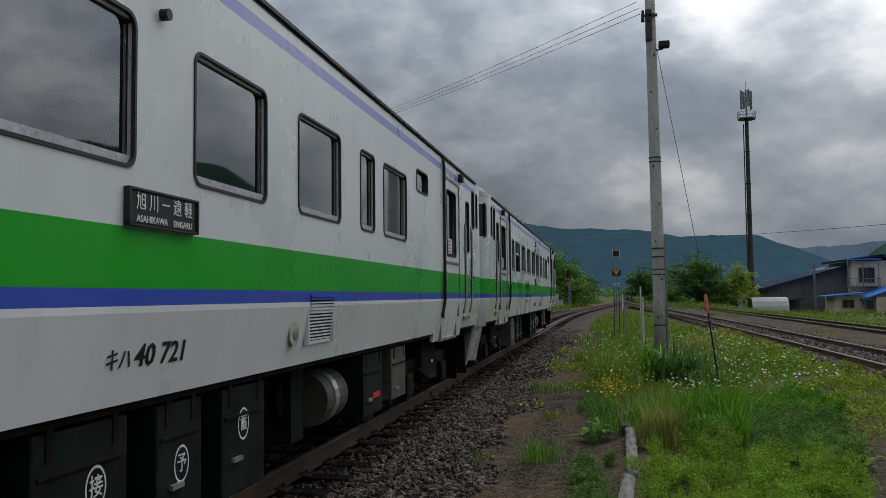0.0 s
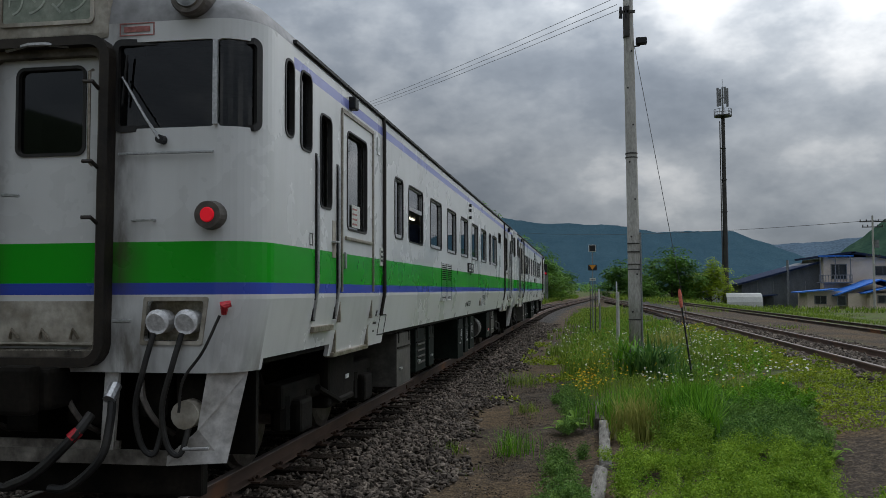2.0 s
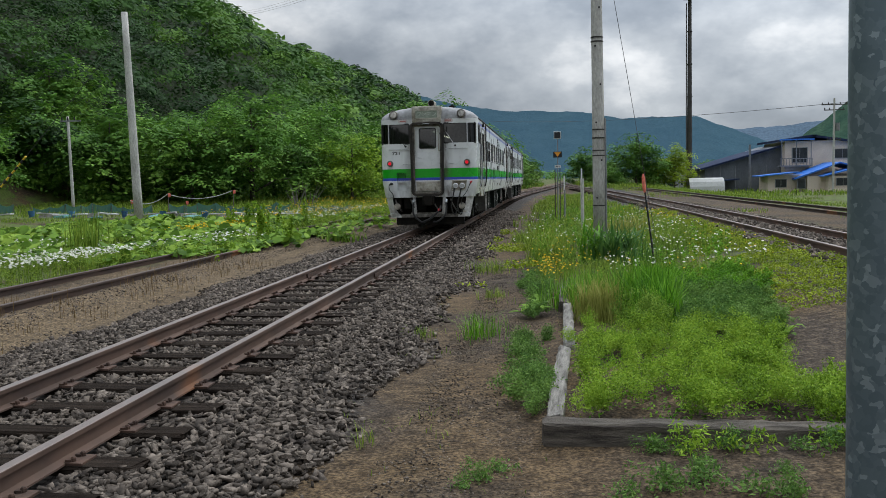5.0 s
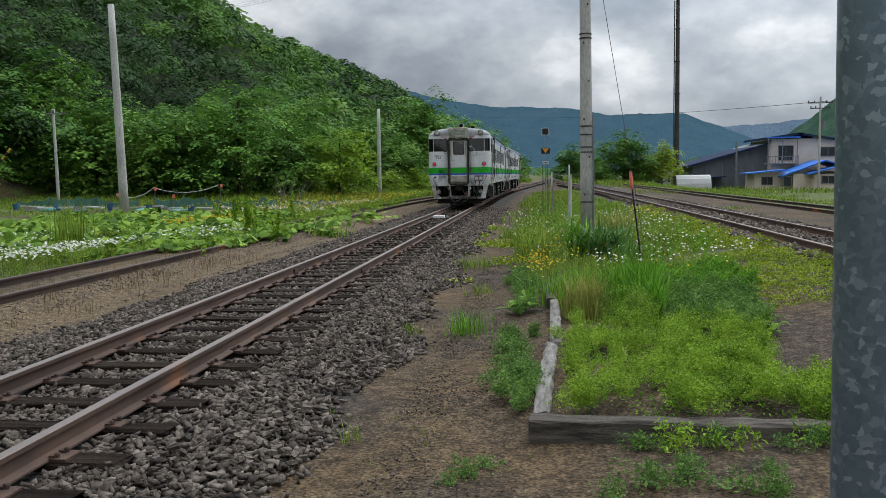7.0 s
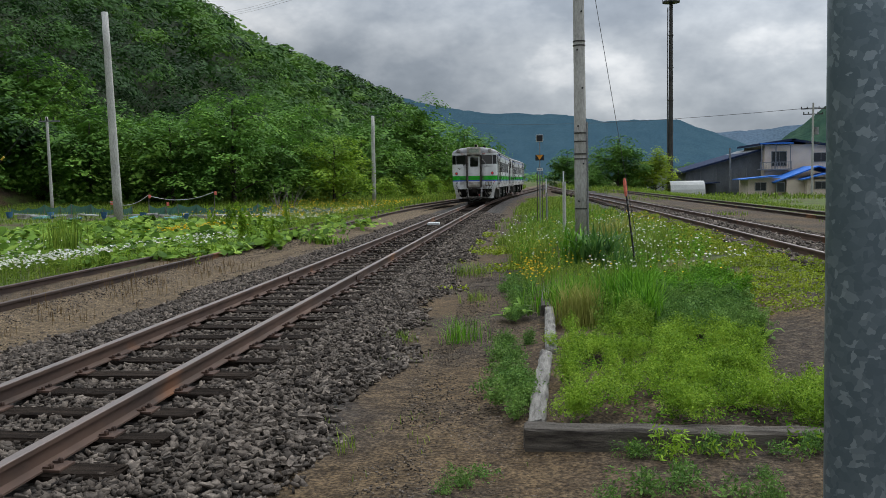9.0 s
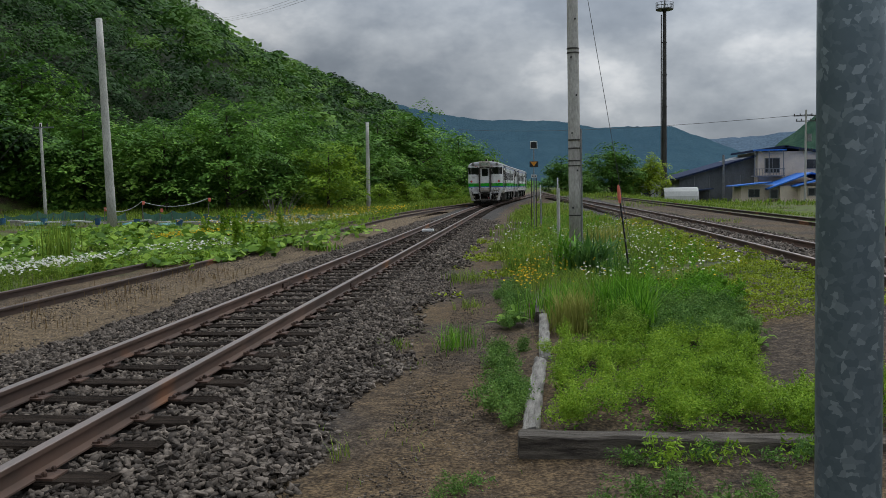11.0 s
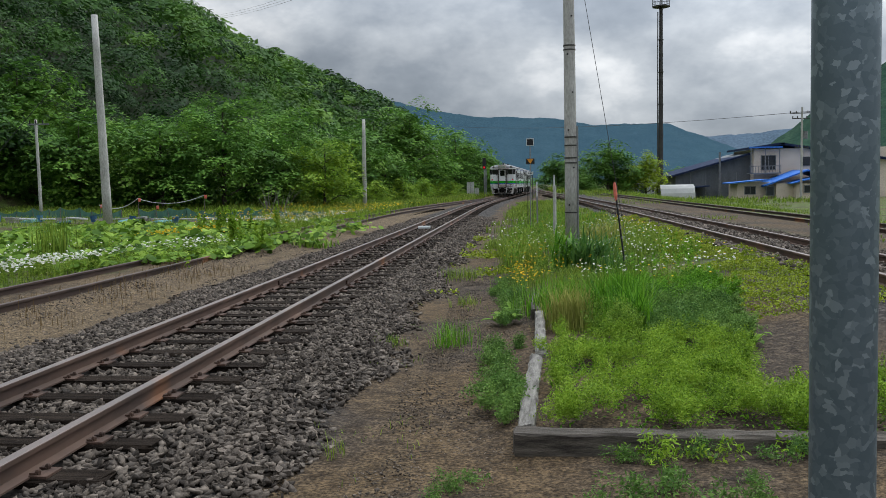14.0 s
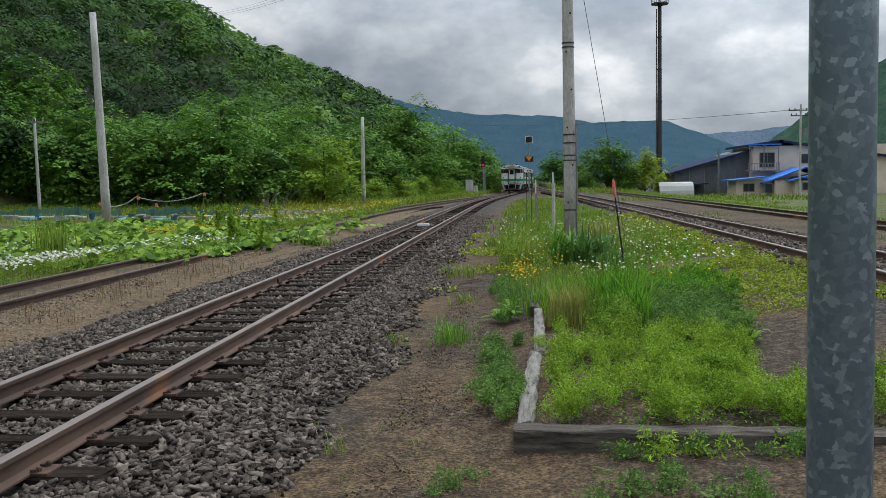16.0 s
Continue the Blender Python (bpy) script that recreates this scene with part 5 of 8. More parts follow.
WHITE_PAINT = surface("white_sign_paint", (0.60, 0.60, 0.58), (0.70, 0.70, 0.68), 4, 30, 0.6, bump=0.0)
ORANGE = surface("orange_reflective_paint", (0.55, 0.22, 0.02), (0.68, 0.29, 0.03), 4, 30, 0.5, bump=0.0)
PINK = surface("faded_red_marker_paint", (0.62, 0.12, 0.08), (0.75, 0.2, 0.14), 4, 30, 0.6, bump=0.0)
YELLOW = surface("yellow_guard_plastic", (0.55, 0.38, 0.03), (0.65, 0.46, 0.05), 4, 30, 0.5, bump=0.0)
WIRE = surface("dark_cable", (0.03, 0.03, 0.032), (0.05, 0.05, 0.05), 4, 30, 0.6, bump=0.0)
BLUE_ROOF = surface("blue_painted_sheet_roof", (0.014, 0.125, 0.50), (0.035, 0.19, 0.62), 0.8, 9, 0.6, 0.0, 0.1, stretch=(6, 1, 1))
NAVY_ROOF = surface("dark_blue_sheet_roof", (0.018, 0.026, 0.058), (0.034, 0.048, 0.09), 0.8, 9, 0.85, 0.0, 0.1, spec=0.05)
GREY_WALL = surface("grey_corrugated_wall", (0.09, 0.10, 0.11), (0.15, 0.16, 0.17), 0.8, 12, 0.7, 0.0, 0.2, stretch=(1, 1, 0.3))
BEIGE_WALL = surface("beige_rendered_wall", (0.62, 0.52, 0.43), (0.72, 0.615, 0.51), 0.6, 14, 0.85, 0.0, 0.1)
PALE_WALL = surface("pale_shed_wall", (0.42, 0.42, 0.40), (0.52, 0.52, 0.50), 0.6, 14, 0.85, 0.0, 0.1)
DARK_GLASS = surface("dark_house_window", (0.02, 0.025, 0.03), (0.04, 0.045, 0.05), 1, 6, 0.1, 0.0, 0.0)


def galvanised():
    m, nt, b = nodes_of("galvanised_steel")
    v = nt.nodes.new("ShaderNodeTexVoronoi")
    v.inputs["Scale"].default_value, v.inputs["Randomness"].default_value = 85, 1.0
    n = noise_node(nt, 26, 3)
    tc = nt.nodes.new("ShaderNodeTexCoord")
    vm = nt.nodes.new("ShaderNodeVectorMath")
    vm.operation = "ADD"
    sc = nt.nodes.new("ShaderNodeVectorMath")
    sc.operation = "SCALE"
    sc.inputs["Scale"].default_value = 0.035
    nt.links.new(n.outputs["Color"], sc.inputs[0])
    nt.links.new(tc.outputs["Object"], vm.inputs[0])
    nt.links.new(sc.outputs[0], vm.inputs[1])
    nt.links.new(vm.outputs[0], v.inputs["Vector"])
    col = ramp_node(nt, v.outputs["Color"], [(0.25, (0.115, 0.155, 0.175)), (0.66, (0.155, 0.20, 0.22)), (0.86, (0.27, 0.325, 0.345))])
    nt.links.new(col.outputs["Color"], b.inputs["Base Color"])
    b.inputs["Metallic"].default_value, b.inputs["Roughness"].default_value = 0.45, 0.42
    add_bump(nt, b, n.outputs["Fac"], 0.1, 0.003)
    return m


# near steel post beside the camera
bm = tube([(3.944, 1.40, -0.4), (3.936, 1.40, 0.6), (3.926, 1.40, 1.6), (3.905, 1.40, 4.2)], 0.0495, 40)
POST = part("steel_post", bm, galvanised(), None, smooth=True)
tagged(POST, "mottled galvanised steel post standing in gravel", "post")
bm = tube([(3.944, 1.40, -0.27), (3.944, 1.40, -0.2)], [0.12, 0.11], 24)
part("footing", bm, CONCRETE, POST, "concrete footing")

# timber edging of the weed bed
def timber(x0, y0, x1, y1, z0, z1, w, mat, seed, label):
    d = Vector((x1 - x0, y1 - y0, 0))
    ln = d.length
    bm = bm_new()
    n = max(4, int(ln / 0.12))
    rng = random.Random(seed)
    rows = []
    for i in range(n + 1):
        c = (z1 - z0) / 2
        j = [rng.uniform(-0.007, 0.007) for _ in range(8)]
        b = 0.018
        prof = [(-w / 2 + b, 0), (w / 2 - b, 0), (w / 2, b), (w / 2, z1 - z0 - b), (w / 2 - b, z1 - z0), (-w / 2 + b, z1 - z0), (-w / 2, z1 - z0 - b), (-w / 2, b)]
        rows.append([bm.verts.new((ln * i / n + (0.02 * math.sin(k * 3 + seed) if i in (0, n) else 0), py + j[k], pz + j[(k + 3) % 8])) for k, (py, pz) in enumerate(prof)])
    for r0, r1 in zip(rows, rows[1:]):
        for k in range(8):
            bm.faces.new((r0[k], r1[k], r1[(k + 1) % 8], r0[(k + 1) % 8]))
    bm.faces.new(rows[0])
    bm.faces.new(rows[-1][::-1])
    ob = part("timber_beam", bm, mat, None)
    ob.matrix_basis = Matrix.Translation((x0, y0, z0)) @ Matrix.Rotation(math.atan2(d.y, d.x), 4, "Z")
    return tagged(ob, label, "timber", "bed edging timbers")


timber(3.37, 5.42, 6.9, 5.36, -0.28, -0.10, 0.16, OLD_TIMBER_X, 1, "long weathered grey timber edging the weed bed")
timber(3.44, 5.55, 3.55, 7.85, -0.28, -0.10, 0.115, PALE_TIMBER, 2, "split weathered grey timber edging the weed bed")
timber(3.60, 7.95, 3.64, 10.6, -0.28, -0.10, 0.11, PALE_TIMBER, 3, "pale weathered timber edging the weed bed")
timber(3.60, 10.75, 3.63, 12.4, -0.28, -0.11, 0.13, OLD_TIMBER_X, 4, "dark weathered timber half hidden by grass")
part_beacon = box(-0.42, 0.02, 31.7, 32.0, -0.15, -0.06, 0.02)
tagged(part("track_beacon", part_beacon, WHITE_PAINT, None), "flat white beacon box lying between the rails", "beacon")


def concrete_pole(label, x, y, h, r0, r1, lean=(0, 0), holes=True):
    p = tagged(new("concrete_pole"), label, "utility pole", "concrete poles")
    p.location = (x, y, ground_z(x, y) - 0.05)
    top = Vector((lean[0], lean[1], h))
    part("shaft", tube([top * (i / 6) for i in range(7)], [r0 + (r1 - r0) * i / 6 for i in range(7)], 24), CONCRETE, p, smooth=True)
    if holes:
        for i in range(int(h / 0.9)):
            z = 1.2 + 0.9 * i
            if z < h - 0.3:
                c = top * (z / h)
                r = r0 + (r1 - r0) * z / h
                a = 0.4 if i % 2 else -0.4
                part("step_socket", tube([c + Vector((a * r, -r * 0.96, 0)), c + Vector((a * r, -r * 0.96 - 0.02, 0))], 0.022, 8), BLACK_PAINT, p)
    return p


CP = concrete_pole("tall grey concrete pole with a lamp, beside the tracks", 4.66, 21.0, 10.2, 0.158, 0.112, (-0.09, 0))
for z in (1.0, 2.2, 2.32, 2.62, 2.82, 4.9, 5.0):
    part("band", tube([(-0.009 * z, 0, z), (-0.009 * z, 0, z + 0.03)], 0.165 - 0.0035 * z, 20), DARK_STEEL, CP, "dark steel band")
part("cable_duct", tube([(0.15, -0.1, 0.0), (0.13, -0.1, 3.1)], 0.022, 8), GREY_STEEL, CP)
lamp = part("flood_lamp", box(0.10, 0.36, -0.12, 0.08, 7.68, 7.84, 0.03), BLACK_PAINT, CP, "small black flood lamp")
part("bracket", tube([(-0.06, 0, 7.62), (0.2, 0, 7.66)], 0.02, 6), BLACK_PAINT, lamp)
arm = part("cross_arm", box(-0.30, 0.08, -0.2, -0.14, 8.42, 8.48), DARK_STEEL, CP)
for x in (-0.26, -0.14):
    part("insulator", tube([(x, -0.17, 8.30), (x, -0.17, 8.58)], [0.045, 0.03], 8), BLACK_PAINT, arm)
part("pole_switch", box(-0.2, -0.05, -0.2, 0.05, 7.85, 8.6, 0.02), DARK_STEEL, CP)
for off in (0.0, 0.14, 0.3):
    pts = []
    for i in range(13):
        t = i / 12
        a, b = Vector((4.36 - off * 0.3, 21.0, 8.3 + off)), Vector((-34 + off, 100, 21.5 + off * 1.4))
        pts.append(a.lerp(b, t) - Vector((0, 0, 3.0 * t * (1 - t))))
    tagged(part("overhead_wire", tube(pts, 0.007, 5), WIRE, None), "thin dark overhead wire running to the hillside", "wire", "overhead wires")
tagged(part("guy_wire", tube([(4.72, 21.0, 7.4), (5.9, 20.2, -0.1)], 0.007, 5), WIRE, None), "thin guy wire from the concrete pole to the ground", "wire")

LP = concrete_pole("leaning grey concrete pole by the vegetable plots", -14.65, 36.0, 9.2, 0.20, 0.135, (-0.2, 0), False)
GUY = tagged(part("guy_wire", tube([(-14.98, 36, 8.0), (-19.76, 36, 3.0), (-22.9, 36, ground_z(-22.9, 36) - 0.05)], 0.014, 5), WIRE, None), "guy wire with a striped yellow guard", "wire")
bm = tube([(-19.86, 36, 2.9), (-22.65, 36, 0.02)], 0.045, 10)
part("wire_guard", bm, YELLOW, GUY, "yellow and black guard")
for i in range(9):
    a, b = Vector((-19.86, 36, 2.9)), Vector((-22.65, 36, 0.02))
    part("black_stripe", tube([a.lerp(b, 0.05 + 0.105 * i), a.lerp(b, 0.10 + 0.105 * i)], 0.048, 10), BLACK_PAINT, GUY)
concrete_pole("grey concrete pole before the woods", -8.55, 65.0, 6.8, 0.17, 0.12, (0.05, 0), False)
concrete_pole("slim pole among bushes far down the line", -7.3, 110.0, 6.2, 0.13, 0.10, (0, 0), False)
THIN = concrete_pole("thin pale pole by the vegetable plots", -23.0, 45.0, 5.4, 0.09, 0.07, (-0.05, 0), False)
part("cross_arm", box(-0.45, 0.75, -0.12, -0.06, 5.10, 5.18), GREY_STEEL, THIN)
for x in (-0.35, 0.0, 0.4):
    part("insulator", tube([(x, -0.09, 5.18), (x, -0.09, 5.36)], [0.05, 0.03], 8), BLACK_PAINT, THIN)


def sign_post():
    s = tagged(new("signal_sign"), "trackside sign with a black square and an orange triangle board", "railway sign")
    s.location = (3.76, 30.0, ground_z(3.76, 30.0))
    part("post", tube([(0, 0, -0.1), (0, 0, 3.3)], 0.018, 8), GREY_STEEL, s)
    b = part("square_board", box(-0.125, 0.125, -0.03, -0.015, 3.02, 3.27, 0.004), WHITE_PAINT, s, "black square board with a white rim")
    part("black_face", box(-0.105, 0.105, -0.036, -0.031, 3.04, 3.25), BLACK_PAINT, b)
    b = part("triangle_board", box(-0.15, 0.15, -0.03, -0.015, 2.38, 2.58, 0.004), BLACK_PAINT, s, "black board with an orange triangle")
    bm = bm_new()
    fr = [bm.verts.new((x, -0.034, z)) for x, z in ((-0.12, 2.57), (0.0, 2.40), (0.12, 2.57))]
    bk = [bm.verts.new((x, -0.030, z)) for x, z in ((-0.12, 2.57), (0.0, 2.40), (0.12, 2.57))]
    bm.faces.new(fr)
    bm.faces.new(bk[::-1])
    part("triangle", bm, ORANGE, b)
    b = part("number_plate", box(-0.10, 0.10, -0.03, -0.02, 2.02, 2.12), WHITE_PAINT, s, "small white plate with dark bars")
    for x in (-0.05, 0.0, 0.05):
        part("writing_bar", box(x - 0.015, x + 0.015, -0.034, -0.031, 2.045, 2.095), BLACK_PAINT, b)
    for x in (-0.09, 0.08):
        part("leg", tube([(x, 0, -0.1), (x, 0, 2.0)], 0.014, 8), DARK_STEEL, s)


sign_post()
st = tagged(new("marker_stake"), "black striped stake with a red top, leaning", "stake")
st.location = (5.22, 15.0, ground_z(5.22, 15.0))
part("stake", tube([(0.03, 0, -0.05), (-0.16, 0, 1.45)], 0.016, 8), BLACK_PAINT, st)
part("red_top", tube([(-0.155, 0, 1.36), (-0.165, 0, 1.46), (-0.18, 0, 1.62), (-0.185, 0, 1.68)], [0.018, 0.032, 0.028, 0.012], 8), PINK, st, "faded red top")
for i in range(7):
    t = 0.1 + 0.12 * i
    part("pale_stripe", tube([(0.03 - 0.19 * t, 0, 1.5 * t), (0.03 - 0.19 * (t + 0.03), 0, 1.5 * (t + 0.03))], 0.0175, 8), GREY_STEEL, st)
for x, y, h, r, m, lab in ((4.40, 25.0, 1.6, 0.05, CONCRETE, "short grey concrete marker post in the grass"), (4.05, 33.0, 1.2, 0.03, GREY_STEEL, "thin grey post in the grass"), (6.2, 72.0, 2.2, 0.06, WHITE_PAINT, "white trackside marker post"),
                           (4.1, 60.0, 1.5, 0.05, GREY_STEEL, "thin grey post in the grass"), (5.1, 90.0, 1.8, 0.06, WHITE_PAINT, "white trackside marker post")):
    z = ground_z(x, y)
    tagged(part("marker_post", add_box(tube([(x, y, z - 0.05), (x, y, z + h)], r, 10), x - r, x + r, y - r * 0.6, y + r * 0.6, z + h - 0.12, z + h + 0.01), m, None), lab, "post", "trackside posts")

# line signal and relay cabinets far down the line
sg = tagged(new("line_signal"), "distant railway signal showing red on a grey mast", "railway signal")
sg.location = (-1.3, 112.0, ground_z(-1.3, 112.0))
part("mast", tube([(0, 0, -0.1), (0, 0, 4.6)], 0.08, 10), GREY_STEEL, sg)
h = part("signal_head", box(-0.22, 0.22, -0.12, 0.1, 3.5, 5.0, 0.05), BLACK_PAINT, sg)
part("red_lamp", tube([(0, -0.12, 3.75), (0, -0.15, 3.75)], 0.13, 14), TAIL_RED, h, "lit red lamp")
part("ladder", box(0.12, 0.3, -0.02, 0.02, 0.0, 3.6), GREY_STEEL, sg)
for x, y, w, hh, lab in ((-2.9, 108.0, 0.9, 1.9, "pale grey relay cabinet among grass"), (-1.9, 104.0, 0.5, 1.1, "small grey lineside box")):
    z = ground_z(x, y)
    c = tagged(part("relay_cabinet", box(x - w / 2, x + w / 2, y - 0.3, y + 0.3, z - 0.05, z + hh, 0.02), PALE_WALL, None), lab, "cabinet", "lineside cabinets")
    part("roof_lip", box(x - w / 2 - 0.04, x + w / 2 + 0.04, y - 0.35, y + 0.35, z + hh, z + hh + 0.05), GREY_STEEL, c)
    part("door_gap", box(x - 0.01, x + 0.01, y - 0.306, y - 0.301, z + 0.1, z + hh - 0.1), BLACK_PAINT, c)

# phone mast
ms = tagged(new("phone_mast"), "tall dark steel phone mast with a ring platform and antennas", "mast")
ms.location = (24.2, 130.0, ground_z(24.2, 130.0) - 0.05)
for i in range(6):
    z0, z1 = i * 4.7, (i + 1) * 4.7
    part("mast_section", tube([(0, 0, z0), (0, 0, z1)], [0.40 - 0.025 * i, 0.385 - 0.025 * i], 16), DARK_STEEL, ms)
    part("flange", tube([(0, 0, z1 - 0.06), (0, 0, z1 + 0.06)], 0.47 - 0.025 * i, 16), DARK_STEEL, ms)
part("cable_ladder", box(-0.55, -0.42, -0.25, -0.05, 1.0, 27.5), DARK_STEEL, ms)
pf = part("platform", tube([(0, 0, 28.2), (0, 0, 28.35)], 1.25, 24), DARK_STEEL, ms)
bm = bm_new()
for z in (28.8, 29.25):
    ringp = [(1.25 * math.cos(a * math.pi / 12), 1.25 * math.sin(a * math.pi / 12), z) for a in range(25)]
    add_tube(bm, ringp, 0.035, 6, False)
for a in range(12):
    add_tube(bm, [(1.25 * math.cos(a * math.pi / 6), 1.25 * math.sin(a * math.pi / 6), z) for z in (28.3, 29.25)], 0.03, 6)
part("railing", bm, GREY_STEEL, pf)
part("top_pole", tube([(0, 0, 28.2), (0, 0, 32.6)], 0.12, 10), GREY_STEEL, ms)
part("lightning_rod", tube([(0, 0, 32.6), (0, 0, 33.8)], 0.03, 6), GREY_STEEL, ms)
for a in range(4):
    x, y = 0.75 * math.cos(a * 1.57 + 0.3), 0.75 * math.sin(a * 1.57 + 0.3)
    part("antenna_panel", box(x - 0.16, x + 0.16, y - 0.1, y + 0.1, 29.7 + 0.3 * (a % 2), 32.5, 0.04), GREY_STEEL, ms, "tall grey antenna panel")
    part("antenna_bracket", tube([(0, 0, 31.0), (x, y, 31.0)], 0.05, 6), GREY_STEEL, ms)


# ---- houses beyond the far track ----
def gable(bm, x0, x1, y0, y1, za, zb, over=0.4, thick=0.14):
    """A single pitch of roof, from height za at x0 to zb at x1."""
    vs = []
    for dz in (0, -thick):
        vs.append([bm.verts.new(p) for p in ((x0 - over, y0 - over, za + dz), (x1 + over, y0 - over, zb + dz), (x1 + over, y1 + over, zb + dz), (x0 - over, y1 + over, za + dz))])
    bm.faces.new(vs[0])
    bm.faces.new(vs[1][::-1])
    for i in range(4):
        bm.faces.new((vs[0][i], vs[1][i], vs[1][(i + 1) % 4], vs[0][(i + 1) % 4]))
    return bm


def wall_block(x0, x1, y0, y1, z0, zl, zr):
    bm = bm_new()
    lo = [bm.verts.new(p) for p in ((x0, y0, z0), (x1, y0, z0), (x1, y1, z0), (x0, y1, z0))]
    hi = [bm.verts.new(p) for p in ((x0, y0, zl), (x1, y0, zr), (x1, y1, zr), (x0, y1, zl))]
    bm.faces.new(hi)
    for i in range(4):
        bm.faces.new((lo[i], lo[(i + 1) % 4], hi[(i + 1) % 4], hi[i]))
    return bm


def house_window(parent, x0, x1, y, z0, z1):
    w = part("window", box(x0 - 0.08, x1 + 0.08, y - 0.05, y + 0.05, z0 - 0.08, z1 + 0.08), GREY_STEEL, parent)
    n = max(1, round((x1 - x0) / 0.9))
    for i in range(n):
        a, b = x0 + (x1 - x0) * i / n + 0.03, x0 + (x1 - x0) * (i + 1) / n - 0.03
        part("pane", box(a, b, y - 0.075, y - 0.055, z0, z1), DARK_GLASS, w)


GZ = -1.35
wh = tagged(new("workshop"), "long grey workshop with a dark blue lean-to roof", "building", "houses beyond the tracks")
part("wall", wall_block(26.4, 37.5, 130, 146, GZ, 2.2, 5.6), GREY_WALL, wh)
part("roof", gable(bm_new(), 26.2, 37.4, 129.8, 146, 2.25, 5.7, 0.7, 0.25), NAVY_ROOF, wh)
for x in (28.6, 30.8, 33.0, 35.2):
    part("wall_seam", box(x - 0.04, x + 0.04, 129.93, 129.99, GZ, 2.6), GREY_STEEL, wh)
part("flue", tube([(32.6, 129.2, GZ), (32.6, 129.2, 5.6)], 0.16, 10), GREY_STEEL, wh)
part("lean_to_roof", gable(bm_new(), 25.0, 30.5, 127.0, 129.9, 0.2, 0.75, 0.2, 0.15), NAVY_ROOF, wh)

bh = tagged(new("house"), "two-storey beige house with a shallow blue roof and balcony", "house", "houses beyond the tracks")
part("wall", wall_block(37.2, 56, 128, 140, GZ, 5.9, 5.9), BEIGE_WALL, bh)
bm = gable(bm_new(), 36.6, 41.0, 127.6, 140.5, 6.15, 6.75, 0.3, 0.3)
gable(bm, 41.0, 58.0, 127.6, 140.5, 6.75, 3.9, 0.3, 0.3)
part("roof", bm, NAVY_ROOF, bh)
part("roof_edge", box(36.3, 41.0, 127.2, 127.35, 6.0, 6.2), BLUE_ROOF, bh)
house_window(bh, 38.2, 40.2, 127.95, 2.9, 4.9)
house_window(bh, 44.0, 46.0, 127.95, 3.4, 4.6)
bal = part("balcony", box(36.2, 40.6, 126.6, 128.0, 2.3, 2.45), GREY_STEEL, bh)
for i in range(12):
    part("baluster", box(36.25 + 0.39 * i, 36.31 + 0.39 * i, 126.6, 126.66, 2.45, 3.4), GREY_STEEL, bal)
part("rail", box(36.2, 40.6, 126.58, 126.68, 3.35, 3.45), GREY_STEEL, bal)
for x in (36.4, 38.4, 40.4):
    part("balcony_post", box(x - 0.06, x + 0.06, 126.6, 126.72, 2.4, 6.0), GREY_STEEL, bh)

ah = tagged(new("house"), "low beige house with bright blue sheet roofs", "house", "houses beyond the tracks")
part("wall", wall_block(33.4, 50.0, 122, 127, GZ, 1.15, 1.15), BEIGE_WALL, ah)
part("porch_roof", gable(bm_new(), 32.6, 37.0, 121.2, 126.0, 1.10, 1.55, 0.3, 0.15), BLUE_ROOF, ah)
bm = bm_new()
ridge = [(36.6, 0.65), (42.4, 2.75), (47.5, 1.2)]
for (xa, za), (xb, zb) in zip(ridge, ridge[1:]):
    gable(bm, xa, xb, 120.6, 127.5, za, zb, 0.0, 0.18)
part("roof", bm, BLUE_ROOF, ah, "bright blue sheet roof")
part("gable_wall", wall_block(38.3, 46.0, 121.0, 122.0, GZ, 0.9, 0.9), BEIGE_WALL, ah)
bm = bm_new()
gable(bm, 40.0, 43.7, 119.2, 122.5, 0.95, 1.95, 0.2, 0.15)
gable(bm, 43.7, 48.2, 119.2, 122.5, 1.95, 0.75, 0.2, 0.15)
part("porch_gable", bm, BLUE_ROOF, ah)
part("porch_wall", wall_block(40.6, 47.4, 119.6, 122.0, GZ, 0.85, 0.85), BEIGE_WALL, ah)
house_window(ah, 34.4, 35.8, 121.95, -0.5, 0.5)
house_window(ah, 41.6, 46.6, 119.55, -0.35, 0.55)
house_window(ah, 37.0, 38.0, 120.95, -0.7, 0.5)

for x, y, w, d, h, wallm, roofm, lab in ((24.3, 150, 3.4, 4, 3.0, PALE_WALL, GREY_WALL, "small pale shed beside trees"), (28.2, 166, 3.4, 5, 5.4, PALE_WALL, GREY_WALL, "pale grey barn behind the mast")):
    s = tagged(new("shed"), lab, "shed", "sheds")
    part("wall", wall_block(x - w / 2, x + w / 2, y, y + d, GZ, h - 0.6 + GZ + 0.4, h - 0.6 + GZ + 0.4), wallm, s)
    bm = gable(bm_new(), x - w / 2, x, y, y + d, h - 1.0 + GZ + 0.4, h + GZ + 0.6, 0.2, 0.12)
    gable(bm, x, x + w / 2, y, y + d, h + GZ + 0.6, h - 1.0 + GZ + 0.4, 0.2, 0.12)
    part("roof", bm, roofm, s)
    house_window(s, x - 0.5, x + 0.5, y - 0.05, GZ + 0.9, GZ + 1.7)
gh = tagged(new("greenhouse"), "low pale plastic greenhouse beside the workshop", "greenhouse")
gh.location = (0.9, -12.5, 0)
bm = bm_new()
rows = [[bm.verts.new((x, 138 + 1.6 * math.cos(a * math.pi / 8), GZ + 2.3 * math.sin(a * math.pi / 8) ** 0.8)) for a in range(9)] for x in (22.4, 24.0, 25.6, 27.2)]
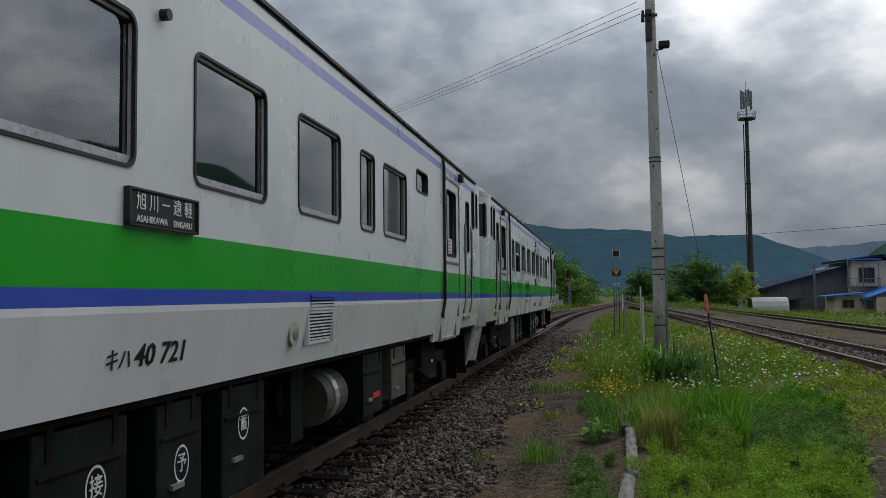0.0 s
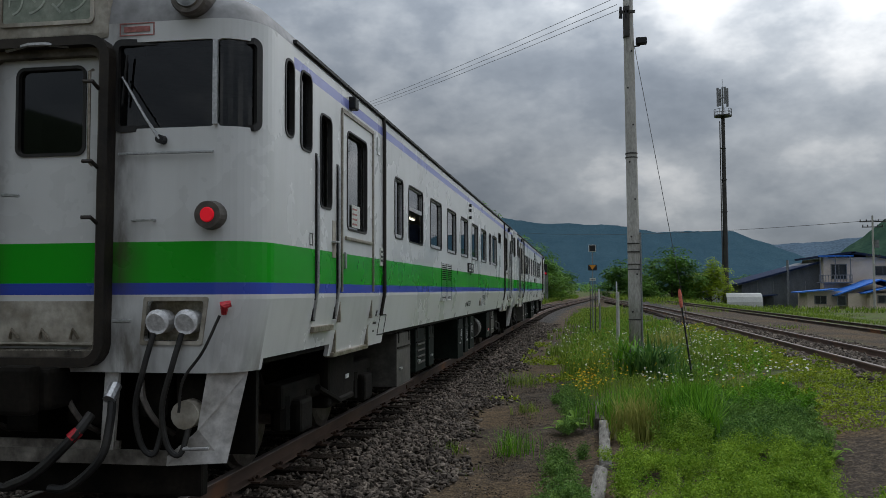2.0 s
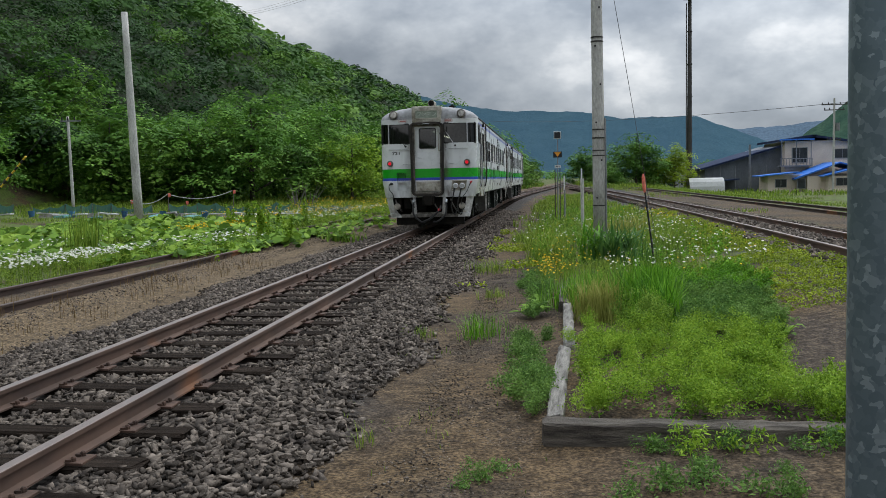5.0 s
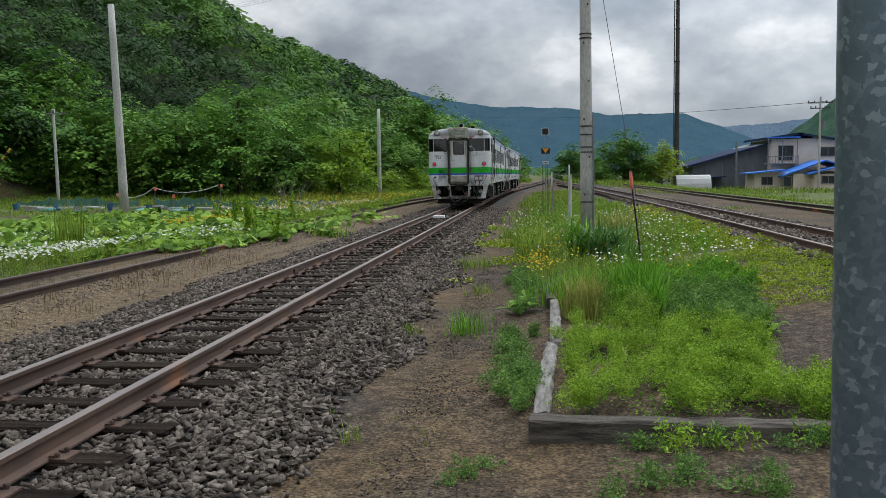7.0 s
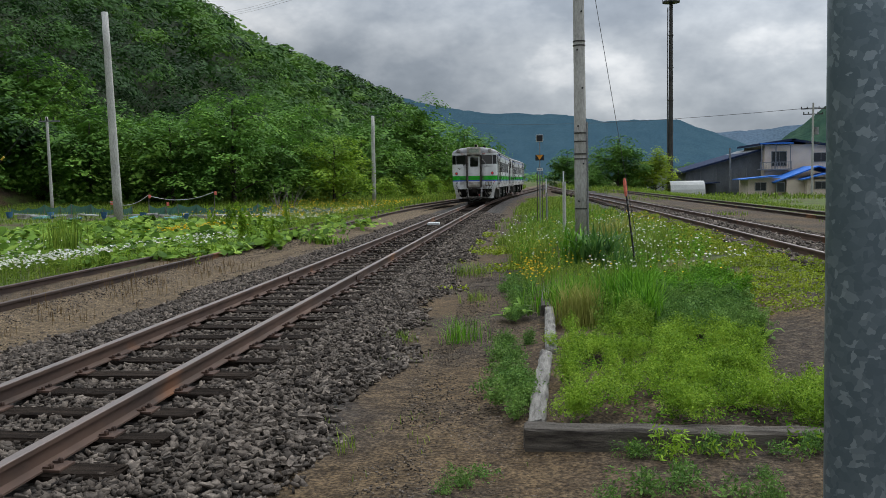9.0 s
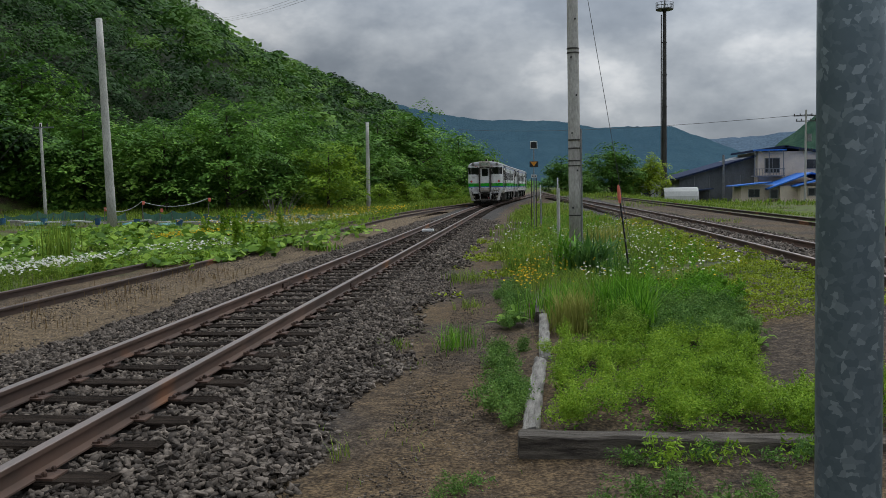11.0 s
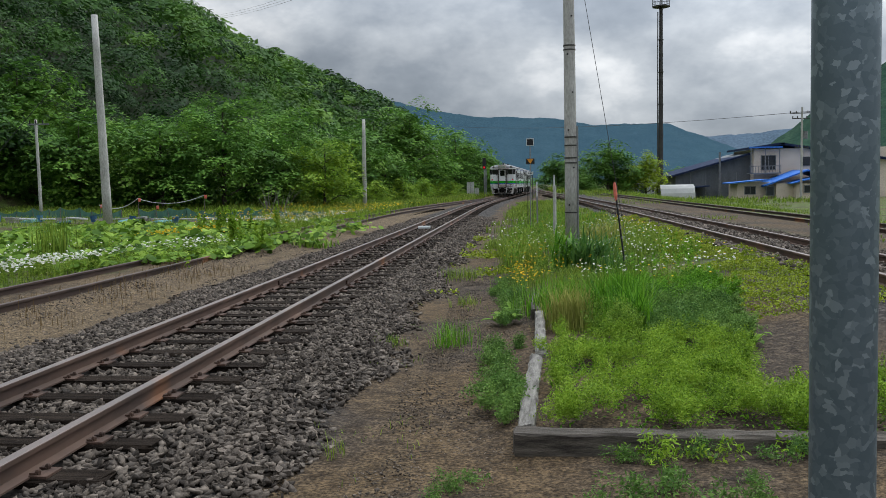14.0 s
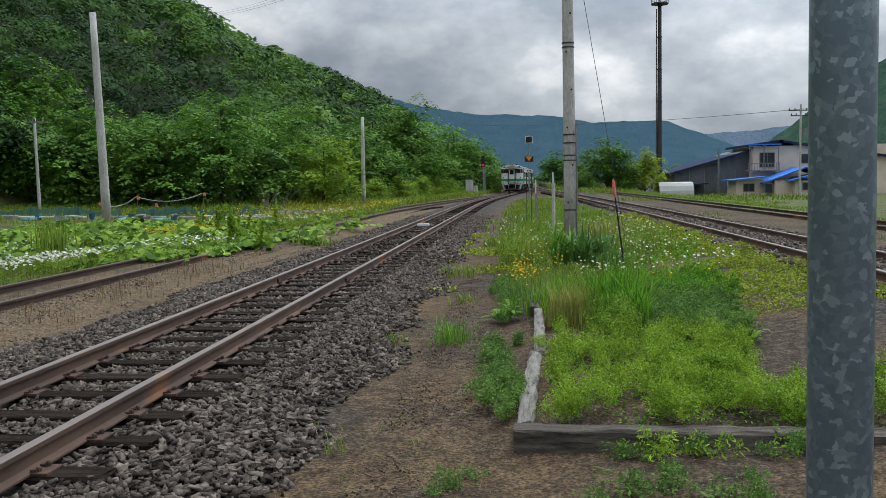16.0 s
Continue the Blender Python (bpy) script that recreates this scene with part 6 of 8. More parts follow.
for r0, r1 in zip(rows, rows[1:]):
    for i in range(8):
        bm.faces.new((r0[i], r1[i], r1[i + 1], r0[i + 1]))
part("cover", bm, PALE_WALL, gh, "pale plastic cover")
part("end_frame", box(22.3, 22.4, 136.4, 139.6, GZ, GZ + 0.2), GREY_STEEL, gh)

up = tagged(new("utility_pole"), "grey utility pole with cross-arms behind the house", "utility pole")
up.location = (41.0, 119.0, GZ)
part("shaft", tube([(0, 0, 0), (0, 0, 12.4)], [0.17, 0.12], 12), CONCRETE, up)
for z, w in ((11.6, 1.6), (10.9, 1.3), (7.0, 0.9)):
    a = part("cross_arm", box(-w, w, -0.06, 0.06, z - 0.06, z + 0.06), DARK_STEEL, up)
    for i in range(5):
        x = -w + 0.1 + i * (2 * w - 0.2) / 4
        part("insulator", tube([(x, 0, z), (x, 0, z + 0.3)], 0.07, 8), DARK_STEEL, a)
part("transformer", tube([(0.45, 0, 8.2), (0.45, 0, 9.2)], 0.3, 14), GREY_STEEL, up)
for z0, z1 in ((10.0, 11.0),):
    pts = [Vector((41.0, 119.0, z0 + 0.4)).lerp(Vector((-14, 230, 17.0)), i / 12) - Vector((0, 0, 4.5 * (i / 12) * (1 - i / 12))) for i in range(13)]
    tagged(part("overhead_wire", tube(pts, 0.035, 5), WIRE, None), "dark cable crossing to the far poles", "wire", "overhead wires")
    pts = [Vector((41.0, 119.0, z0 + 0.4)).lerp(Vector((90, 95, 13.0)), i / 8) - Vector((0, 0, 3.0 * (i / 8) * (1 - i / 8))) for i in range(9)]
    tagged(part("overhead_wire", tube(pts, 0.035, 5), WIRE, None), "dark cable running off behind the houses", "wire", "overhead wires")

# ---- vegetable plots on the hill side: net fence, pegs, planks ----
NET = foliage("faded_green_net", [(0.2, (0.045, 0.11, 0.085)), (0.8, (0.09, 0.18, 0.14))], 0.8, 0.5)
PLANK = surface("bleached_plank", (0.30, 0.30, 0.29), (0.48, 0.48, 0.46), 2, 20, 0.8, vary=0.2)
nf = tagged(new("net_fence"), "low sagging green net fence round vegetable plots", "fence")
rng = random.Random(5)
px0 = None
for i in range(30):
    x, y = -30 + 0.78 * i, 41.0 + 0.16 * i + rng.uniform(-0.3, 0.3)
    z = ground_z(x, y)
    h = rng.uniform(0.35, 0.62)
    part("stake", tube([(x, y, z - 0.05), (x + rng.uniform(-0.08, 0.08), y, z + h)], 0.018, 6), OLD_TIMBER, nf)
    if px0 and i % 9 != 8:
        bm = bm_new()
        (a, b, c, hh) = px0
        top = [Vector((a, b, c + hh)).lerp(Vector((x, y, z + h)), k / 4) - Vector((0, 0, 0.15 * math.sin(k / 4 * math.pi))) for k in range(5)]
        bot = [Vector((a, b, c)).lerp(Vector((x, y, z)), k / 4) for k in range(5)]
        tv, bv = [bm.verts.new(v) for v in top], [bm.verts.new(v + Vector((0, 0.05 * (-1) ** k, 0))) for k, v in enumerate(bot)]
        for k in range(4):
            bm.faces.new((bv[k], bv[k + 1], tv[k + 1], tv[k]))
        part("net", bm, NET, nf, "faded green netting")
    px0 = (x, y, z, h)
for i in range(9):
    x, y = -23 + 1.7 * i + rng.uniform(-0.5, 0.5), 38.6 + rng.uniform(-0.6, 0.8) + 0.3 * i
    z = ground_z(x, y)
    L = rng.uniform(1.2, 2.6)
    ob = part("plank", box(-L / 2, L / 2, -0.12, 0.12, 0, 0.07, 0.01), PLANK, None)
    ob.matrix_basis = pose(x, y, z + 0.12, rng.uniform(-3, 3), rng.uniform(-4, 4), rng.uniform(-25, 25))
    tagged(ob, "bleached plank lying on soil beside plots", "plank", "planks at the plots")
FLAGS = [(-18.3, 42.4, 0.75), (-16.1, 42.1, 1.1), (-15.5, 42.9, 0.7), (-13.1, 43.4, 1.25)]
for x, y, h in FLAGS:
    z = ground_z(x, y)
    f = tagged(part("marker_flag", tube([(x, y, z - 0.05), (x + 0.06, y, z + h)], 0.018, 6), OLD_TIMBER, None), "thin stake with a small red rag", "stake", "flag stakes")
    part("rag", box(x + 0.03, x + 0.17, y - 0.02, y + 0.02, z + h - 0.16, z + h + 0.03, 0.02), PINK, f, "small red rag")
for (xa, ya, ha), (xb, yb, hb) in ((FLAGS[0], FLAGS[1]), (FLAGS[1], FLAGS[3])):
    a, b = Vector((xa, ya, ground_z(xa, ya) + ha)), Vector((xb, yb, ground_z(xb, yb) + hb))
    pts = [a.lerp(b, i / 10) - Vector((0, 0, 1.3 * (i / 10) * (1 - i / 10))) for i in range(11)]
    tagged(part("cord", tube(pts, 0.02, 5), PLANK, None), "pale slack cord strung between stakes", "cord", "cords at the plots")
HEAP = [("old_bucket", 0.16, 0.30, (0.05, 0.16, 0.30)), ("old_crate", 0.24, 0.22, (0.32, 0.30, 0.27)), ("old_sheet", 0.5, 0.08, (0.10, 0.26, 0.24))]
for i in range(14):
    kind, w, h, tone = HEAP[i % 3]
    x, y = -21.5 + 0.75 * i + rng.uniform(-0.4, 0.4), 38.4 + rng.uniform(-0.6, 0.8)
    if kind == "old_bucket":
        bm = tube([(0, 0, 0), (0, 0, h), (0, 0, h + 0.02), (0, 0, h - 0.02)], [w * 0.75, w, w * 1.06, w * 0.85], 14)
    elif kind == "old_crate":
        bm = box(-w, w, -w * 0.7, w * 0.7, 0, 0.03)
        for k in range(3):
            for a, b, c, d in ((-w, w, -w * 0.7, -w * 0.66), (-w, w, w * 0.66, w * 0.7), (-w, -w + 0.02, -w * 0.66, w * 0.66), (w - 0.02, w, -w * 0.66, w * 0.66)):
                add_box(bm, a, b, c, d, 0.05 + k * 0.06, 0.09 + k * 0.06)
    else:
        bm = box(-w, w, -w * 0.6, w * 0.6, 0, h, 0.03)
        for v in bm.verts:
            v.co.z *= rng.uniform(0.4, 1.8) if v.co.z > 0.03 else 1.0
    if bpy.data.materials.get(kind + "_paint") is None:
        surface(kind + "_paint", tuple(c * 0.6 for c in tone), tone, 3, 20, 0.7, vary=0.3)
    ob = tagged(part(kind, bm, bpy.data.materials[kind + "_paint"], None), {"old_bucket": "faded blue bucket lying at the plots", "old_crate": "bleached slatted crate at the plots", "old_sheet": "crumpled green sheeting lying on soil"}[kind], kind[4:], "clutter at the plots")
    ob.matrix_basis = pose(x, y, ground_z(x, y) + 0.02, rng.uniform(-6, 6), rng.uniform(-6, 6), rng.uniform(0, 360))


# ---- hills, woods and trees ----
HILL_LEAF = foliage("hillside_leaves", [(0.36, (0.012, 0.036, 0.009)), (0.5, (0.022, 0.060, 0.013)), (0.64, (0.042, 0.100, 0.020))], 0.13, 0.22, 0.12)
HILL_LEAF_MID = foliage("hillside_leaves_mid", [(0.36, (0.030, 0.080, 0.014)), (0.5, (0.050, 0.122, 0.020)), (0.64, (0.085, 0.18, 0.030))], 0.13, 0.25, 0.12)
HILL_LEAF_FRESH = foliage("hillside_leaves_fresh", [(0.36, (0.050, 0.115, 0.016)), (0.5, (0.082, 0.170, 0.024)), (0.64, (0.125, 0.235, 0.036))], 0.13, 0.28, 0.12)
BUSH_LEAF = foliage("bush_leaves", [(0.36, (0.042, 0.108, 0.018)), (0.5, (0.098, 0.215, 0.032)), (0.64, (0.19, 0.33, 0.05))], 0.22, 0.25, 0.14)
TREE_LEAF = foliage("broadleaf_leaves", [(0.33, (0.04, 0.11, 0.018)), (0.5, (0.11, 0.24, 0.036)), (0.68, (0.20, 0.36, 0.055))], 0.4, 0.3, 0.2)
LIME_LEAF = foliage("yellow_green_leaves", [(0.25, (0.08, 0.16, 0.014)), (0.5, (0.19, 0.315, 0.028)), (0.75, (0.33, 0.45, 0.05))], 0.3, 0.35, 0.2)
GOLD_LEAF = foliage("golden_green_leaves", [(0.3, (0.17, 0.25, 0.018)), (0.5, (0.30, 0.40, 0.03)), (0.7, (0.42, 0.52, 0.05))], 0.3, 0.35, 0.2)
BARK = surface("grey_brown_bark", (0.035, 0.028, 0.022), (0.10, 0.085, 0.07), 3, 18, 0.9, bump=0.6, stretch=(3, 3, 0.6))
# distance haze is mixed into the blue base colours of these two
HAZED_HILL = surface("hazed_wooded_hills", (0.040, 0.080, 0.108), (0.048, 0.092, 0.118), 0.02, 0.25, 0.95, bump=0.0, spec=0.0)
HAZED_FAR_HILL = surface("hazed_farthest_hills", (0.090, 0.130, 0.175), (0.10, 0.142, 0.186), 0.01, 0.1, 0.95, bump=0.0, spec=0.0)
GREEN_HILL = surface("green_valley_side", (0.030, 0.062, 0.045), (0.050, 0.090, 0.060), 0.05, 0.3, 0.95, bump=0.0, spec=0.0)


def dead_brush(x, y, seed):
    r = random.Random(seed)
    t = tagged(new("dead_shrub"), "bare bleached stems of a dead shrub by the plots", "shrub", "dead shrubs")
    t.location = (x, y, ground_z(x, y) - 0.05)
    for i in range(9):
        a, h = r.uniform(0, 6.28), r.uniform(0.5, 1.9)
        lean = r.uniform(0.1, 0.8)
        pts = [Vector((0.15 * math.cos(a), 0.15 * math.sin(a), 0))]
        for k in (0.4, 0.75, 1.0):
            pts.append(Vector((lean * h * k * math.cos(a) + r.uniform(-0.06, 0.06), lean * h * k * math.sin(a) + r.uniform(-0.06, 0.06), h * k)))
        part("stem", tube(pts, [0.026, 0.02, 0.013, 0.006], 6), OLD_TIMBER, t)


for x, y, k in ((-10.9, 50.0, 1), (-11.8, 50.6, 2)):
    dead_brush(x, y, k)


def ridge(name, y, table, mat, label, rough, depth=500):
    """A far ridge whose height along x follows a few heights, with its slope towards the valley."""
    bm = bm_new()
    x0, x1 = table[0][0], table[-1][0]
    n = 260
    rows = [[], [], [], []]
    for i in range(n + 1):
        x = x0 + (x1 - x0) * i / n
        h = lerp_table(x, table)
        h += rough * (noise.noise(Vector((x * 0.012, y, 0))) + 0.5 * noise.noise(Vector((x * 0.045, y, 2))) + 0.3 * noise.noise(Vector((x * 0.16, y, 4))))
        for k, (f, dy) in enumerate(((1.0, 0), (0.72, -0.25), (0.35, -0.6), (-0.03, -1.0))):
            rows[k].append(bm.verts.new((x, y + dy * depth + (40 * noise.noise(Vector((x * 0.01, k, 7))) if k else 0), max(h * f, -4))))
    for r0, r1 in zip(rows, rows[1:]):
        for i in range(n):
            bm.faces.new((r0[i], r1[i], r1[i + 1], r0[i + 1]))
    return tagged(part(name, bm, mat, None, smooth=True), label, "hills", kind="structure")


ridge("backdrop_hills", 2500, [(-1500, 330), (-600, 285), (-389, 253), (-223, 212), (-92, 194), (71, 190), (232, 166), (423, 166), (518, 128), (640, 80), (900, 30)], HAZED_HILL, "blue-green wooded mountains across the valley", 5)
ridge("backdrop_mountains", 3600, [(-1200, 250), (300, 200), (746, 182), (950, 190), (1100, 205), (1500, 260), (2500, 300)], HAZED_FAR_HILL, "pale blue farthest mountains", 7)
ridge("backdrop_hillside", 900, [(225, 5), (262, 42), (290, 62), (330, 95), (420, 150), (600, 190), (1200, 220)], GREEN_HILL, "green wooded valley side", 3, 250)


def crowns(centres, radii, count, per, size, rng):
    """Crowns of drooping leaf sprays set over lobed domes, with dark gaps between the sprays."""
    c, r = np.array(centres), np.array(radii)
    n = len(r)
    d = rng.normal(size=(n, count, 3)) + np.array([0.45, -0.45, 0.15])
    d /= np.linalg.norm(d, axis=2, keepdims=True)
    d[:, :, 2] = np.abs(d[:, :, 2]) * 1.05 - 0.28
    lobes = rng.normal(size=(n, 7, 3))
    lobes /= np.linalg.norm(lobes, axis=2, keepdims=True)
    lump = (np.maximum(np.einsum("nki,nli->nkl", d, lobes), 0) ** 3).max(2)
    rad = r[:, None] * (0.55 + 0.46 * lump) * rng.uniform(0.88, 1.06, (n, count))
    mid = c[:, None] + d * rad[:, :, None]
    off = rng.normal(size=(n, count, per, 3)) * np.array([0.20, 0.20, 0.05]) * r[:, None, None, None]
    off[..., 2] -= (off[..., 0] ** 2 + off[..., 1] ** 2) * 1.3 / r[:, None, None]
    pts = (mid[:, :, None] + off).reshape(-1, 3)
    out = np.repeat((d * 0.75 + np.array([0, 0, 0.45])).reshape(-1, 3), per, 0)
    sizes = np.repeat(size * r / 3.6, count * per)
    return [leaf_array(pts, sizes, rng, 0.5, 0.62, out, 0.30)]


def hillside_woods():
    """Crowns standing apart over the slope, in three tones of leaf."""
    rng = np.random.default_rng(11)
    cs, rs = np.zeros((3200, 3)), np.zeros(3200)
    n = tries = 0
    while n < 2600 and tries < 60000:
        tries += 1
        y = 20 + 640 * rng.random() ** 1.6 if n < 1200 else rng.uniform(25, 230)
        x = -30 - 120 * rng.random()
        if x > -33 or -x < 0.12 * y or hill_z(x, y) < 0.8:
            continue
        r = rng.uniform(2.4, 5.0) * (1 + y / 900)
        c = np.array((x, y, ground_z(x, y) + r * rng.uniform(0.6, 1.1)))
        if n and (np.linalg.norm(cs[:n] - c, axis=1) < 0.62 * (rs[:n] + r)).any():
            continue
        cs[n], rs[n] = c, r
        n += 1
    cs, rs = cs[:n], rs[:n]
    # nearest slope takes mostly dark leaf: dense growth, and its shade put into tone
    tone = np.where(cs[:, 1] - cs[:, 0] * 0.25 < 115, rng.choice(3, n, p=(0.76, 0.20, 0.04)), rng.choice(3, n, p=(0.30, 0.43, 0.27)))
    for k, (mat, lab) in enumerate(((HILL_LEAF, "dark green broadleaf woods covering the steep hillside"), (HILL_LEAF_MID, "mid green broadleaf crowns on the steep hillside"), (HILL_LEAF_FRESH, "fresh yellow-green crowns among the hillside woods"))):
        arrays = []
        for lo, hi, count, per, size in ((0, 95, 24, 40, 0.175), (95, 190, 16, 22, 0.28), (190, 999, 10, 9, 0.58)):
            pick = (tone == k) & (cs[:, 1] >= lo) & (cs[:, 1] < hi)
            if pick.any():
                arrays += crowns(cs[pick], rs[pick], count, per, size, rng)
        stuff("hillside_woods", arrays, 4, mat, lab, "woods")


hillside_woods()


def far_woods():
    rng = np.random.default_rng(12)
    cs, rs = [], []
    for i in range(150):
        y = 150 + 260 * rng.random()
        x = rng.uniform(-70, 6) if rng.random() < 0.55 else rng.uniform(8, 95)
        if -25 < x - bend_x(min(y, 200)) < 18 and y < 300:
            x += 34 if x > bend_x(min(y, 200)) else -20
        r = rng.uniform(2.2, 3.6)
        cs.append((x, y, ground_z(x, y) + r * 0.8))
        rs.append(r)
    stuff("far_woods", crowns(cs, rs, 22, 8, 0.42, rng), 4, TREE_LEAF, "belt of broadleaf woods far along the valley", "woods")


far_woods()


def undergrowth():
    """Bushes closing the foot of the wood behind the plots and along the line."""
    rng = np.random.default_rng(19)
    cs, rs = [], []
    for i in range(150):
        t = rng.random()
        x, y = float(np.interp(t, [0, 0.45, 0.75, 1], [-44, -20, -11, -4.5])), float(np.interp(t, [0, 0.45, 0.75, 1], [51, 59, 78, 120]))
        x, y = x + rng.normal(0, 1.3) - 1.0, y + rng.normal(0, 2.5) + 1.5
        r = rng.uniform(0.8, 1.9)
        cs.append((x, y, ground_z(x, y) + r * rng.uniform(0.2, 0.5)))
        rs.append(r)
    stuff("undergrowth", crowns(cs, rs, 18, 34, 0.29, rng), 4, BUSH_LEAF, "dense dark green bushes at the foot of the wood", "bushes")


undergrowth()


def tree(label, h, spread, seed, leaf, leaves=5200, size=0.16, low=0.25):
    rng = np.random.default_rng(seed)
    t = tagged(new("tree"), label, "tree", "trees along the line")
    bm = tube([(0, 0, -0.1), (0.05, 0.02, h * 0.3), (0.12, -0.06, h * 0.62), (0.1, 0.0, h * 0.85)], [h * 0.024, h * 0.018, h * 0.011, h * 0.005], 10)
    tips = [(0.1, 0.0, h * 0.86)]
    for i in range(9):
        a, z0 = i * 2.4 + rng.uniform(-0.4, 0.4), h * (low + 0.6 * i / 9)
        ln = spread * rng.uniform(0.6, 1.0) * (1.05 - 0.5 * i / 9)
        mid = (0.5 * ln * math.cos(a), 0.5 * ln * math.sin(a), z0 + 0.18 * h * 0.6)
        end = (ln * math.cos(a), ln * math.sin(a), z0 + 0.13 * h)
        add_tube(bm, [(0.05, 0, z0), mid, end], [h * 0.010, h * 0.006, h * 0.003], 6)
        tips += [end, mid]
    part("trunk", bm, BARK, t, "grey-brown trunk with limbs")
    blobs = []
    for e in tips:
        for _ in range(3):
            blobs.append((np.array(e) + rng.normal(size=3) * spread * np.array([0.20, 0.20, 0.14]), spread * rng.uniform(0.20, 0.40)))
    per = 36
    count = max(leaves // len(blobs) // per, 4)
    pts, outs = [], []
    for c, r in blobs:
        d = unit(rng.normal(size=(count, 3)) + np.array([0, 0, 0.3]))
        mid = c + d * (r * rng.uniform(0.6, 1.1, count))[:, None] * np.array([1.15, 1.15, 0.8])
        off = rng.normal(size=(count, per, 3)) * np.array([0.42, 0.42, 0.08]) * r
        off[..., 2] -= (off[..., 0] ** 2 + off[..., 1] ** 2) * 0.7 / r
        pts.append((mid[:, None] + off).reshape(-1, 3))
        outs.append(np.repeat(d * 0.6 + np.array([0, 0, 0.6]), per, 0))
    pts, outs = np.concatenate(pts), np.concatenate(outs)
    outs, pts = outs[pts[:, 2] > 0.15], pts[pts[:, 2] > 0.15]
    link("crown", quads_mesh("crown", leaf_array(pts, size, rng, 0.6, 0.6, outs, 0.32), 4, leaf), None, t)
    return t


def set_tree(t, x, y, s, rot, label=""):
    c = copy_thing(t, Matrix.Translation((x, y, ground_z(x, y) - 0.05)) @ Matrix.Rotation(rot, 4, "Z") @ Matrix.Scale(s, 4))
    if label:
        c["label"] = label
    return c


T1 = tree("spreading green broadleaf tree before the hillside", 8.0, 3.6, 21, TREE_LEAF, 10500, 0.135, 0.08)
T2 = tree("rounded bright green broadleaf tree among grass", 5.6, 3.0, 22, LIME_LEAF, 10000, 0.115, 0.05)
T3 = tree("dark green bushy broadleaf tree at the wood's edge", 6.6, 3.4, 23, BUSH_LEAF, 11500, 0.155, 0.05)
T4 = tree("yellow-green broadleaf tree beside a dark one", 6.8, 3.0, 24, GOLD_LEAF, 9000, 0.135, 0.12)
T4.matrix_basis = Matrix.Translation((21.6, 127, ground_z(21.6, 127) - 0.05))
T1.matrix_basis = Matrix.Translation((-17.2, 58, ground_z(-17.2, 58) - 0.05))
T2.matrix_basis = Matrix.Translation((-11.0, 62, ground_z(-11.0, 62) - 0.05)) @ Matrix.Scale(0.98, 4)
T3.matrix_basis = Matrix.Translation((-26.6, 56, ground_z(-26.6, 56) - 0.05))
for t, x, y, s, r in ((T3, -32.0, 56, 1.0, 1.0), (T1, -22.5, 60, 0.78, 2.0), (T3, -20.3, 55, 0.95, 3.0), (T3, -14.6, 61, 0.80, 0.6), (T1, -15.8, 72, 0.95, 4.0), (T3, -12.0, 78, 0.95, 5.0), (T3, -9.6, 82, 0.80, 2.2),
                      (T1, -8.8, 96, 1.40, 3.1), (T3, -12.5, 92, 1.45, 0.3), (T1, -5.6, 118, 1.25, 1.2), (T2, -6.6, 86, 0.5, 1.0), (T2, -5.6, 93, 0.45, 2.0), (T2, -4.4, 101, 0.42, 3.0), (T2, -7.6, 80, 0.5, 4.0), (T2, -9.2, 74, 0.42, 5.0), (T2, -4.6, 97, 0.4, 0.3), (T3, -8.5, 112, 1.0, 4.4), (T3, -3.2, 128, 1.2, 0.9), (T3, -6.5, 132, 1.5, 2.9), (T3, -36.5, 50, 1.1, 2.0),
                      (T3, -29.0, 64, 1.15, 4.1), (T1, -24.0, 70, 1.0, 5.1), (T3, -18.5, 68, 1.0, 1.9), (T3, -34.5, 62, 1.2, 0.2), (T3, -40.0, 54, 1.1, 3.7), (T1, -31.0, 47, 0.75, 2.6), (T3, -0.6, 140, 0.9, 2.0), (T1, -20.0, 82, 1.1, 0.4), (T3, -16.0, 95, 1.2, 1.4)):
    set_tree(t, x, y, s, r)
for t, x, y, s, r, lab in ((T3, 16.0, 125, 1.20, 1.0, "dark green tree standing beside the tracks"), (T3, 9.6, 145, 1.0, 0.5, "dark green bushy tree far along the tracks"), (T3, 13.0, 140, 0.75, 3.0, "low green bush under taller trees"),
                           (T3, 18.8, 128, 0.72, 4.0, "low green bush under taller trees"), (T3, 33.9, 165, 0.85, 2.4, "small green tree behind the workshop"), (T3, 31.5, 168, 0.75, 0.4, "small green tree behind the workshop"), (T3, 12.0, 118, 0.42, 1.4, "low round bush beside the tracks")):
    set_tree(t, x, y, s, r, lab)

# ---- grass, weeds and flowers ----
GRASS = foliage("meadow_grass", [(0.25, (0.060, 0.105, 0.016)), (0.5, (0.155, 0.245, 0.028)), (0.8, (0.31, 0.38, 0.060))], 0.7, 0.28)
STRAW_GRASS = foliage("yellowing_grass", [(0.25, (0.14, 0.16, 0.03)), (0.5, (0.26, 0.28, 0.06)), (0.8, (0.40, 0.38, 0.12))], 2.0, 0.25)
FEATHER = foliage("feathery_weed", [(0.30, (0.055, 0.115, 0.010)), (0.5, (0.19, 0.325, 0.024)), (0.70, (0.32, 0.46, 0.05))], 2.6, 0.28, 0.3)
SWORD = foliage("sword_leaves", [(0.25, (0.040, 0.125, 0.010)), (0.5, (0.105, 0.27, 0.016)), (0.75, (0.22, 0.42, 0.035))], 2.4, 0.3)
IRIS = foliage("iris_leaves", [(0.25, (0.025, 0.075, 0.018)), (0.5, (0.06, 0.15, 0.03)), (0.75, (0.12, 0.23, 0.045))], 2.0, 0.25)
